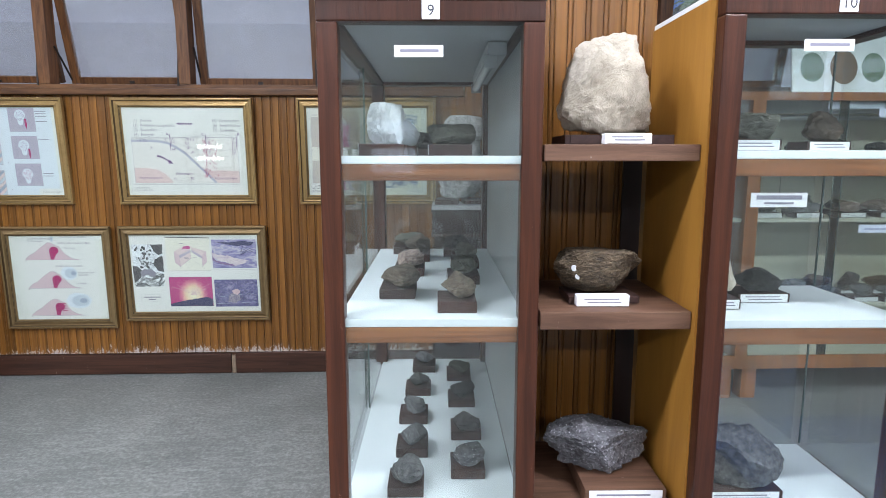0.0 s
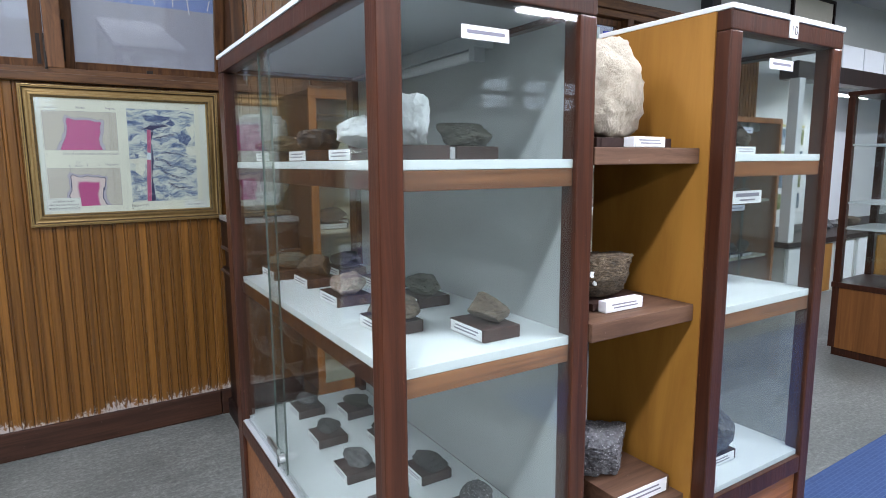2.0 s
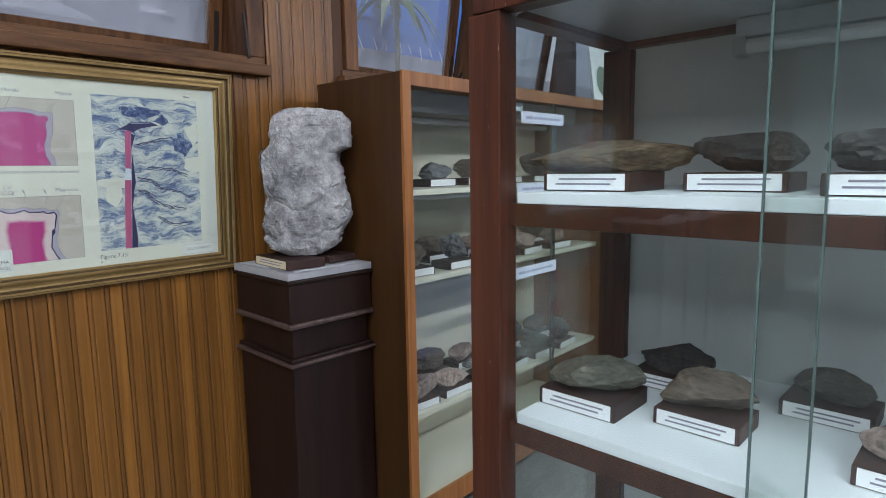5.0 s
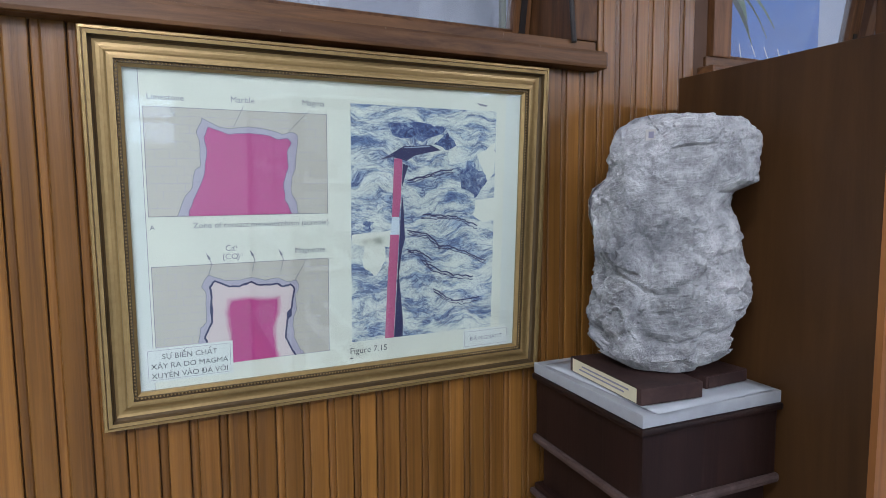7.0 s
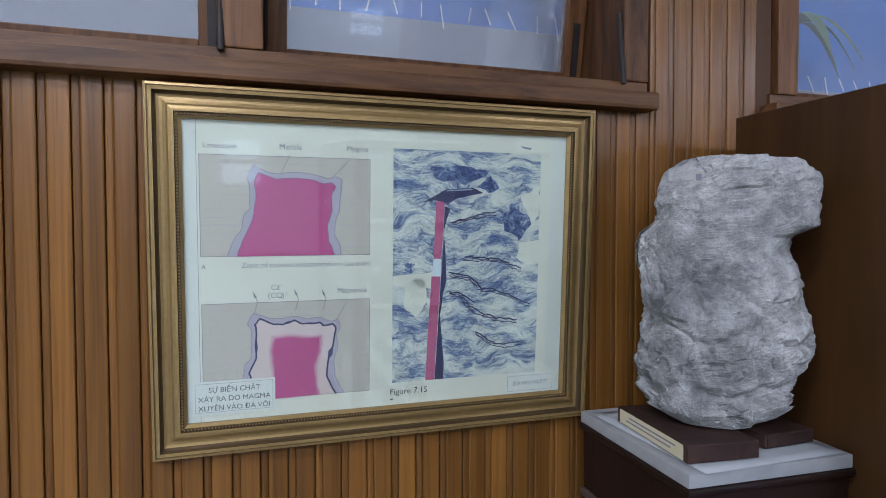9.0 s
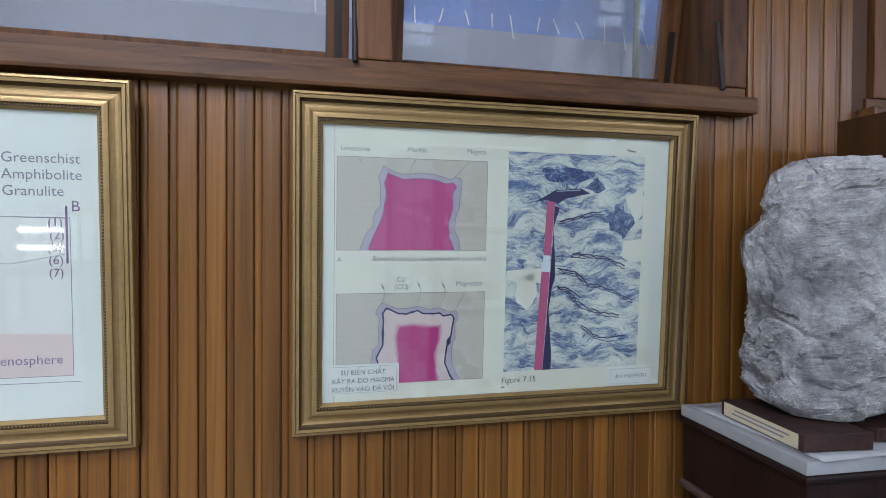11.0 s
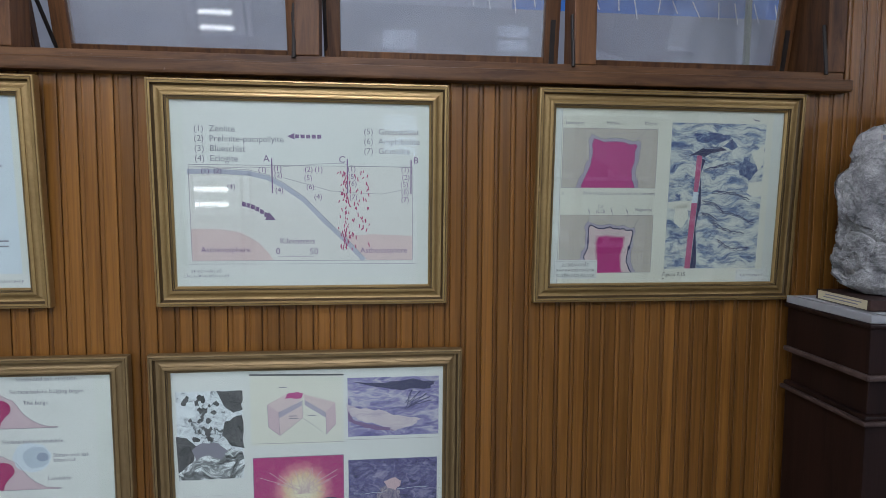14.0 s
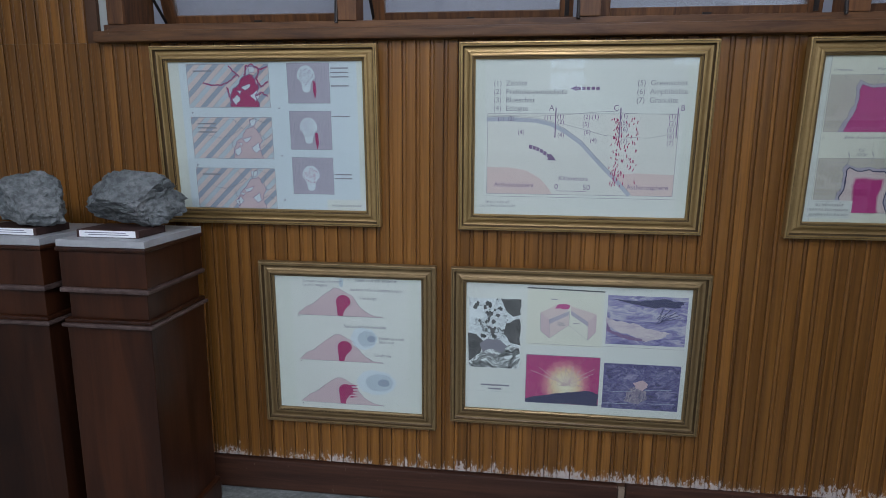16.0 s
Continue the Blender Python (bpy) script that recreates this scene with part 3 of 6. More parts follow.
def block(m, sx, sy, sz, label_side="-y", text=True, material=None, paper=None, name="specimen_block", words="dark wooden specimen block with a white paper label"):
    """A flat wooden block with a paper label on one side, its base at z = 0."""
    e = empty(name, m, words, "block", "specimen blocks")
    part("wood_block", box(-sx / 2, sx / 2, -sy / 2, sy / 2, 0, sz, 0.002), material or BLOCK, e)
    L = part("label", box(-sx * 0.45 if label_side == "-y" else -sx / 2 - 0.0015, sx * 0.45 if label_side == "-y" else -sx / 2 - 0.0003,
                          -sy / 2 - 0.0015 if label_side == "-y" else -sy * 0.45, -sy / 2 - 0.0003 if label_side == "-y" else sy * 0.45, sz * 0.08, sz * 0.94), paper or LABEL, e, "white printed paper label")
    if text:
        for r, (f0, f1) in enumerate(((-0.36, 0.3), (-0.3, 0.34))):
            z = sz * (0.62 - 0.27 * r)
            if label_side == "-y":
                b2 = box(sx * f0, sx * f1, -sy / 2 - 0.0021, -sy / 2 - 0.0016, z, z + sz * 0.1)
            else:
                b2 = box(-sx / 2 - 0.0021, -sx / 2 - 0.0016, sy * f0, sy * f1, z, z + sz * 0.1)
            part("print_line", b2, GREY_INK, L)
    return e


def text_mesh(body, size, align="LEFT"):
    cu = bpy.data.curves.new("lettering", "FONT")
    cu.body, cu.size, cu.align_x = body, size, align
    cu.resolution_u = 3
    ob = new("lettering", cu)
    me = bpy.data.meshes.new_from_object(ob.evaluated_get(bpy.context.evaluated_depsgraph_get()))
    bpy.data.objects.remove(ob)
    bpy.data.curves.remove(cu)
    return me


def lettering(bm, body, size, x, y, z, align="LEFT"):
    me = text_mesh(body, size, align)
    me.transform(Matrix.Translation((x, y, z)))
    bm.from_mesh(me)
    bpy.data.meshes.remove(me)


# ---- the free-standing row of cases, turned a little from the wall ----
ROW = pose(-0.257, 1.287, 0, 0, 0, -1.5)
C10 = pose(0.588, 1.207, 0, 0, 0, -1.0)
TIERS = ((1.357, 1.394, 1.412), (0.982, 1.020, 1.039))
T1, T2 = TIERS[0][2], TIERS[1][2]
BASE = 0.548
LIFT = 0.011


def display_case(m, w, d, left, right, number, label, TOP, BASE, lift):
    back = 0.0135 if left != "glass" else 0.07
    G = TOP - 0.044
    e = empty("display_case", m, label, "display case", "free-standing display cases")
    p = 0.046
    corners = ((0, 0), (w - p, 0), (0, d - p), (w - p, d - p))
    for x, y in corners if left == "glass" else corners[:2]:
        more = 0.009 if y else 0.0
        part("post", box(x, x + p, y - more, y + p + more, 0.0, G, 0.004), CASE_WOOD, e)
    rails = ((0, w, 0, p), (0, w, d - p, d), (0, p, p, d - p), (w - p, w, p, d - p))
    for a, b_, c, f in rails:
        part("top_rail", box(a, b_, c, f, G + 0.0005, TOP, 0.003), CASE_WOOD, e)
        part("base_rail", box(a + (0.001 if a else p) if c in (0, d - p) else a + 0.001, b_ - p if c in (0, d - p) else b_ - 0.001, c + 0.001, f - 0.001, BASE - 0.065, BASE - 0.016, 0.002) if c not in (0, d - p) else box(p, w - p, c + 0.001, f - 0.001, BASE - 0.065, BASE - 0.016, 0.002), CASE_WOOD, e)
    part("top_board", box(-0.003, w + 0.003, -0.003, d + 0.003, TOP + 0.0005, TOP + 0.013, 0.002), WHITE_BOARD, e, "white painted top board")
    part("inner_top", box(p, w - p, p, d - p, TOP - 0.031, TOP - 0.021), FIXTURE, e, "grey board under the top")
    li = 0.027
    for z0, z1, z2 in [[z + lift for z in tier] for tier in TIERS]:
        part("shelf_rail", box(p, w - p, 0.014, 0.030, z0, z1 - 0.0005, 0.002), RAIL_WOOD, e, "orange-brown wooden shelf rail")
        part("shelf_rail", box(li, li + 0.016, p, d - p, z0, z1 - 0.0005, 0.002), CASE_WOOD, e)
        part("shelf_rail", box(p, w - p, d - back - 0.0165, d - back - 0.0005, z0, z1 - 0.0005, 0.002), CASE_WOOD, e)
        part("shelf", box(li, w - 0.027, 0.0135, d - back, z1, z2, 0.0015), WHITE_BOARD, e, "white shelf board")
    part("floor_board", box(li, w - 0.027, 0.0135, d - 0.0135, BASE - 0.0155, BASE, 0.0015), WHITE_BOARD, e, "white floor board")
    part("front_pane", box(p - 0.004, w - p + 0.004, 0.007, 0.011, BASE - 0.01, G + 0.004), PANE, e, "clear glass front")
    part("back_pane", box(p - 0.004, w - p + 0.004, d - 0.011, d - 0.007, BASE - 0.01, G + 0.004), PANE, e, "clear glass back")
    if left == "glass":
        mid = d * 0.60
        part("sliding_pane", box(0.010, 0.014, p - 0.004, mid + 0.03, BASE - 0.01, G + 0.004), PANE, e, "clear sliding glass door")
        part("sliding_pane", box(0.018, 0.022, mid - 0.03, d - p + 0.004, BASE - 0.01, G + 0.004), PANE, e, "clear sliding glass door")
        part("glass_edge", box(0.0095, 0.0145, mid + 0.03, mid + 0.0325, BASE - 0.01, G + 0.004), EDGE_GLASS, e, "dark green polished glass edge")
        part("glass_edge", box(0.0175, 0.0225, mid - 0.0325, mid - 0.03, BASE - 0.01, G + 0.004), EDGE_GLASS, e, "dark green polished glass edge")
        lk = part("lock", rod((0.004, mid - 0.06, BASE + 0.06), (-0.012, mid - 0.06, BASE + 0.06), 0.011, 14), STEEL, e, "small steel glass-door lock")
        part("lock_bar", box(-0.004, 0.003, mid - 0.02, mid + 0.08, BASE + 0.052, BASE + 0.068), STEEL, lk)
        part("lower_track", box(0.004, 0.026, p, d - p, BASE - 0.015, BASE - 0.011), FIXTURE, e, "aluminium sliding track")
    else:
        for x in (p - 0.004, w - 0.014):
            part("glass_edge", box(x - 0.003, x, d - 0.012, d - 0.006, BASE, G - 0.002), EDGE_GLASS, e, "dark green polished glass edge")
        part("side_panel", box(-0.0055, -0.0005, p - 0.01, d + 0.003, 0.0, TOP - 0.001), PLY, e, "plain ochre plywood side")
        part("inner_board", box(0.012, 0.022, p, d - p, BASE, G - 0.002), CREAM, e)
    if right == "board":
        part("side_board", box(w - 0.026, w - 0.014, p, d - p, BASE, G - 0.0005), SHADED_BOARD, e, "white painted inner side board")
        part("side_panel", box(w - 0.010, w + 0.002, p, d - p, 0.0, G - 0.0005), SHADED_SIDE, e, "brown wooden outer side")
    else:
        part("side_pane", box(w - 0.014, w - 0.010, p - 0.004, d - p + 0.004, BASE - 0.01, G + 0.004), PANE, e, "clear glass side")
        part("lower_panel", box(w - 0.02, w - 0.008, p, d - p, 0.09, BASE - 0.066), RAIL_WOOD, e)
    for y0 in (0.012, d - 0.024):
        part("lower_panel", box(p, w - p, y0, y0 + 0.012, 0.09, BASE - 0.066), RAIL_WOOD, e, "orange-brown lower panel")
    part("lower_panel", box(0.012, 0.024, p, d - p, 0.09, BASE - 0.066), RAIL_WOOD, e) if left == "glass" else None
    part("plinth", box(p, w - p, 0.006, d - 0.006, 0.0, 0.089), CASE_WOOD, e)
    plate = part("number_plate", box(w / 2 - 0.019, w / 2 + 0.019, -0.0035, -0.0005, TOP - 0.040, TOP), LABEL, e, "white card with a number")
    bm = bmesh.new()
    lettering(bm, number, 0.032, w / 2, TOP - 0.033, 0.0045, "CENTER")
    bmesh.ops.transform(bm, matrix=Matrix(((1, 0, 0, 0), (0, 0, -1, 0), (0, 1, 0, 0), (0, 0, 0, 1))), verts=bm.verts)
    part("number", bm, INK, plate)
    card = part("name_card", box(w * 0.34, w * 0.34 + 0.105, 0.0060, 0.0068, G - 0.072, G - 0.048), LABEL, e, "white name card stuck to the glass")
    part("print_line", box(w * 0.34 + 0.012, w * 0.34 + 0.095, 0.0055, 0.0059, G - 0.062, G - 0.056), GREY_INK, card)
    return e


W9, D9, BAY, W10, D10 = 0.490, 1.175, 0.355, 0.503, 0.39
case_9 = display_case(ROW, W9, D9, "glass", "board", "9", "deep mahogany and glass display case of rocks, white shelves", 1.738, BASE, 0.0)
case_10 = display_case(C10, W10, D10, "ply", "glass", "10", "shallow mahogany and glass display case with ochre plywood side", 1.742, 0.572, LIFT)

# tube fitting under the top of the deep case
f = empty("case_lamp", ROW @ Matrix.Translation((W9 - 0.080, 0.28, 1.706)), "unlit tube lamp fitting under the case top", "lamp")
part("housing", box(-0.02, 0.03, 0, 0.62, -0.035, 0.0, 0.004), FIXTURE, f)
part("tube", rod((-0.012, 0.02, -0.05), (-0.012, 0.60, -0.05), 0.013, 14), TUBE_OFF, f)
part("socket", box(-0.028, 0.006, 0.0, 0.02, -0.066, -0.034, 0.003), FIXTURE, f)
part("socket", box(-0.028, 0.006, 0.60, 0.62, -0.066, -0.034, 0.003), FIXTURE, f)

bay = empty("open_shelving", ROW @ Matrix.Translation((W9 + 0.004, 0, 0)), "dusty brown wooden shelves between two glass cases", "shelf")
for z0, z1, y0 in ((1.400, 1.437, 0.000), (1.018, 1.060, -0.006), (0.522, 0.563, -0.006)):
    part("shelf_board", box(0.0, BAY - 0.01, y0, 0.365, z0, z1, 0.003), SHELF_WOOD, bay)

# no real board: a dark strip that imitates the shaded gap beside the pillar
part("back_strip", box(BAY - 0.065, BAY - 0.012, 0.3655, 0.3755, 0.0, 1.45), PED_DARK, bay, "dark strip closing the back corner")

# pillar behind the shelves, panelled like the wall
pil = empty("pillar", pose(0.405, 1.70, 0), "square pillar clad in brown wooden slats", "pillar", kind="structure")
part("core", box(-0.165, 0.225, 0.0, 0.40, 0.0, CEILING), GROOVE, pil)
panelling(pil, -0.170, 0.24, 0.0, "pillar", 0.0)
for y in [(k + 0.5) * PITCH for k in range(6)]:
    ob = new("slat", slat_data["pillar"][0])
    ob.parent = pil
    ob.matrix_local = pose(0.225, y, 0, 0, 0, 90)

# specimens in the deep case
GREY, DARK, BROWN, OLIVE, PINK, SPECK = STONES


def on_block(frame_m, x, y, z, seed, size, mat, label, bs=(0.088, 0.115, 0.026), side="-x", turn=0.0, flat=0.0, planes=9, paper=None):
    bs, size = tuple(1.05 * v for v in bs), tuple(1.05 * v for v in size)
    block(frame_m @ pose(x, y, z + 0.0004, 0, 0, turn), *bs, label_side=side, paper=paper)
    bm = facet_stone(seed, *size, detail=4, planes=planes, flat=flat)
    stone_thing(bm, mat, frame_m @ pose(x + 0.004, y - 0.004, z + bs[2] + 0.0004, 0, 0, turn + random.uniform(-12, 12)), label, group="rock specimens")


mid = [(0.153, 0.275, BROWN, (0.105, 0.165, 0.050), "flaky tan brown rock specimen on a block"), (0.170, 0.580, PINK, (0.085, 0.135, 0.050), "pale buff rock specimen on a block"),
       (0.185, 0.850, BROWN, (0.090, 0.14, 0.062), "lumpy brown rock specimen on a block"), (0.306, 0.130, BROWN, (0.085, 0.115, 0.060), "pinkish brown rock specimen on a block"),
       (0.336, 0.455, OLIVE, (0.080, 0.125, 0.048), "olive grey layered rock specimen on a block"), (0.352, 0.710, OLIVE, (0.075, 0.115, 0.052), "mottled dark green rock specimen on a block"),
       (0.330, 0.960, DARK, (0.10, 0.13, 0.048), "dark green rock specimen on a block")]
on_block(ROW, 0.150, 1.030, T2, 71, (0.12, 0.155, 0.045), OLIVE, "flat olive brown slab of rock on a labelled block", bs=(0.115, 0.137, 0.028), flat=0.7)
on_block(ROW, 0.15, 1.018, T1, 72, (0.16, 0.25, 0.05), BANDED_STONE, "long flat banded brown rock overhanging its labelled block", bs=(0.12, 0.146, 0.028), flat=0.7)
for k, (x, y, mt, sz, lb) in enumerate(mid):
    on_block(ROW, x, y, T2, 11 + k, sz, mt, lb, bs=(0.090, 0.125, 0.026))
low = [(0.176, 0.140, GREY, (0.085, 0.10, 0.06), "grey angular rock specimen on a block"), (0.184, 0.345, SPECK, (0.075, 0.09, 0.05), "dark grey rock specimen with a white vein"),
       (0.180, 0.565, GREY, (0.075, 0.095, 0.045), "grey speckled rock specimen on a block"), (0.188, 0.800, DARK, (0.07, 0.09, 0.045), "dark rock specimen on a block"), (0.205, 1.040, GREY, (0.075, 0.10, 0.045), "grey rock specimen on a block"),
       (0.341, 0.226, SPECK, (0.085, 0.09, 0.055), "coarse grey speckled rock specimen on a block"), (0.347, 0.452, DARK, (0.085, 0.115, 0.04), "smooth dark rock specimen on a block"),
       (0.343, 0.697, DARK, (0.085, 0.115, 0.04), "smooth black rock specimen on a block"), (0.342, 0.945, OLIVE, (0.08, 0.095, 0.04), "green grey rock specimen on a block")]
for k, (x, y, mt, sz, lb) in enumerate(low):
    on_block(ROW, x, y, BASE, 31 + k, sz, mt, lb, bs=(0.088, 0.098, 0.026))
top = [(0.20, 0.815, DARK, (0.10, 0.15, 0.055), "dark layered rock specimen on a labelled block", 0.5), (0.12, 0.62, DARK, (0.10, 0.16, 0.05), "dark flat rock specimen on a labelled block", 0.5),
       (0.15, 0.41, WHITE_STONE, (0.11, 0.15, 0.075), "white crystalline rock specimen on a labelled block", 0.0), (0.13, 0.14, WHITE_STONE, (0.085, 0.10, 0.095), "bluish white crystal specimen on a labelled block", 0.0),
       (0.29, 0.20, OLIVE, (0.12, 0.11, 0.05), "grey green flaky rock specimen on a block", 0.5)]
for k, (x, y, mt, sz, lb, fl) in enumerate(top):
    on_block(ROW, x, y, T1, 51 + k, sz, mt, lb, bs=(0.10, 0.135, 0.026), flat=fl)

# specimens on the open shelves
B = ROW @ Matrix.Translation((W9 + 0.004, 0, 0))
block(B @ pose(0.18, 0.13, 1.4375), 0.25, 0.16, 0.022, text=False, paper=BLOCK, words="dark brown block carrying a large pale rock")
block(B @ pose(0.190, 0.0335, 1.4375), 0.105, 0.03, 0.024, material=LABEL, name="label_stand", words="small white label stand with printed text")
stone_thing(facet_stone(73, 0.235, 0.15, 0.24, 5, 6, 0.05, flat=0.8), PALE_STONE, B @ pose(0.17, 0.15, 1.460, 0, 0, 8), "large pale cream crystalline rock on a brown block")
block(B @ pose(0.165, 0.13, 1.0605), 0.17, 0.12, 0.018, text=False, paper=BLOCK, words="dark wooden block carrying a banded rock")
block(B @ pose(0.155, 0.055, 1.0605), 0.125, 0.025, 0.027, material=LABEL, name="label_stand", words="white printed label stand")
bm = facet_stone(84, 0.22, 0.15, 0.108, 5, 4, 0.05, flat=0.55)
fronts = [min((v.co for v in bm.verts if (v.co.x - x) ** 2 + (v.co.z - z) ** 2 < 0.008 ** 2), key=lambda q: q.y).copy() for x, z in ((-0.070, 0.070), (-0.062, 0.045))]
banded = stone_thing(bm, BANDED_STONE, B @ pose(0.165, 0.14, 1.079, 0, 0, -5), "dark brown banded rock with two white paper dots")
for q in fronts:
    part("paper_dot", rod(q + Vector((0, 0.004, 0)), q - Vector((0, 0.0015, 0)), 0.0075, 14), LABEL, banded, "round white paper dot")
block(B @ pose(0.225, 0.125, 0.5635), 0.20, 0.20, 0.042, words="brown wooden block with a white printed label", material=SHELF_WOOD)
stone_thing(facet_stone(95, 0.29, 0.16, 0.135, 5, 7, 0.07), SPECK, B @ pose(0.185, 0.15, 0.606, 0, 0, 4), "large speckled grey rock lying on a brown block")

# specimens in the shallow case
on_block(C10, 0.147, 0.17, T1 + LIFT, 101, (0.13, 0.10, 0.06), OLIVE, "grey layered rock specimen on a dark block", bs=(0.12, 0.09, 0.025), side="-y", flat=0.6)
on_block(C10, 0.345, 0.20, T1 + LIFT, 102, (0.08, 0.08, 0.07), BROWN, "brown rock specimen on a dark block", bs=(0.10, 0.08, 0.022), side="-y")
on_block(C10, 0.090, 0.15, T2 + LIFT, 103, (0.075, 0.08, 0.095), PALE_STONE, "pale upright crystal specimen on a dark block", bs=(0.085, 0.08, 0.024), side="-y")
on_block(C10, 0.226, 0.22, T2 + LIFT, 104, (0.11, 0.09, 0.06), DARK, "dark glittering rock specimen on a dark block", bs=(0.125, 0.09, 0.022), side="-y")
on_block(C10, 0.158, 0.15, 0.572, 105, (0.22, 0.17, 0.145), GREY, "large brownish grey quartz-veined rock specimen", bs=(0.19, 0.14, 0.028), side="-y")

card = empty("hanging_label", C10 @ pose(0.10, 0.035, 1.300), "white printed label hanging inside the case", "label")
part("card", box(0, 0.125, 0, 0.0015, 0, 0.032), LABEL, card)
part("print_line", box(0.012, 0.113, -0.0008, -0.0002, 0.017, 0.026), GREY_INK, card)
part("print_line", box(0.03, 0.095, -0.0008, -0.0002, 0.007, 0.011), GREY_INK, card)
part("thread", rod((0.0625, 0.0008, 0.032), (0.0625, 0.0008, 0.0715), 0.0006, 5), INK, card)

# ---- pedestals ----
def pedestal(m, wood_mat, label, neck=0.803, head=0.916, top=1.096, w=0.32, d=0.36):
    e = empty("pedestal", m, label, "pedestal", "specimen pedestals")
    def tier(name, inset, z0, z1, mt, bev=0.003, lb=""):
        part(name, box(inset, w - inset, inset, d - inset, z0, z1, bev), mt, e, lb)
    tier("plinth", -0.004, 0.0, 0.10, wood_mat, 0.01)
    tier("body", 0.012, 0.10, neck - 0.028, wood_mat)
    tier("moulding", -0.001, neck - 0.028, neck - 0.014, PED_EDGE, 0.006, "dusty worn moulding")
    tier("moulding", 0.007, neck - 0.014, neck, wood_mat, 0.005)
    tier("neck", 0.022, neck, head - 0.018, wood_mat)
    tier("moulding", 0.003, head - 0.018, head, PED_EDGE, 0.007, "dusty worn moulding")
    tier("head", 0.010, head, top - 0.014, wood_mat)
    tier("moulding", 0.002, top - 0.014, top, wood_mat, 0.005)
    tier("top_slab", 0.006, top + 0.0005, top + 0.024, MARBLE, 0.002, "white stone slab")
    return e


PED_R = pose(0.020, 3.402, 0, 0, 0, -2.5)
pedestal(PED_R, PED_DARK, "dark brown wooden pedestal with mouldings and white slab", 0.857, 0.971, 1.111, 0.342, 0.365)
for x in (-3.19, -3.555, -3.92):
    pedestal(pose(x, 3.345, 0), PED_RED, "reddish brown wooden pedestal with mouldings and white slab", 0.855, 0.962)

sheet = empty("paper_sheet", PED_R @ pose(0.170, 0.17, 1.1355, 0, 0, 3), "curling white paper sheet under the rock", "paper")
bm = bmesh.new()
bmesh.ops.create_grid(bm, x_segments=12, y_segments=12, size=0.5)
for v in bm.verts:
    x, y = v.co.x, v.co.y
    v.co = Vector((x * 0.295, y * 0.33, 0.002 + 0.012 * max(0, x + y - 0.35) ** 2 * 4))
bmesh.ops.solidify(bm, geom=bm.faces, thickness=0.0008)
part("sheet", bm, plain("dusty_paper", (0.42, 0.43, 0.44), 0.7, spread=0.2, scale=14), sheet, smooth=True)
block(PED_R @ pose(0.098, 0.145, 1.1395, 0, 0, -3), 0.135, 0.23, 0.030, label_side="-x", paper=YELLOW_LABEL, words="dark wooden bearer block with a yellowed label")
block(PED_R @ pose(0.248, 0.17, 1.1395, 0, 0, 4), 0.115, 0.22, 0.024, text=False, paper=BLOCK, words="dark wooden bearer block under a large rock")


def chip(p, f):
    """Broken faces: the height of a tilted plane in each cell of a lattice with f cells a metre."""
    q = p * f + Vector((4.2, 1.1, 7.7))
    cell = noise.voronoi(q)[1][0]
    return (q - cell).dot(noise.noise_vector(cell * 7.3)) + 0.6 * noise.noise(cell * 3.1)


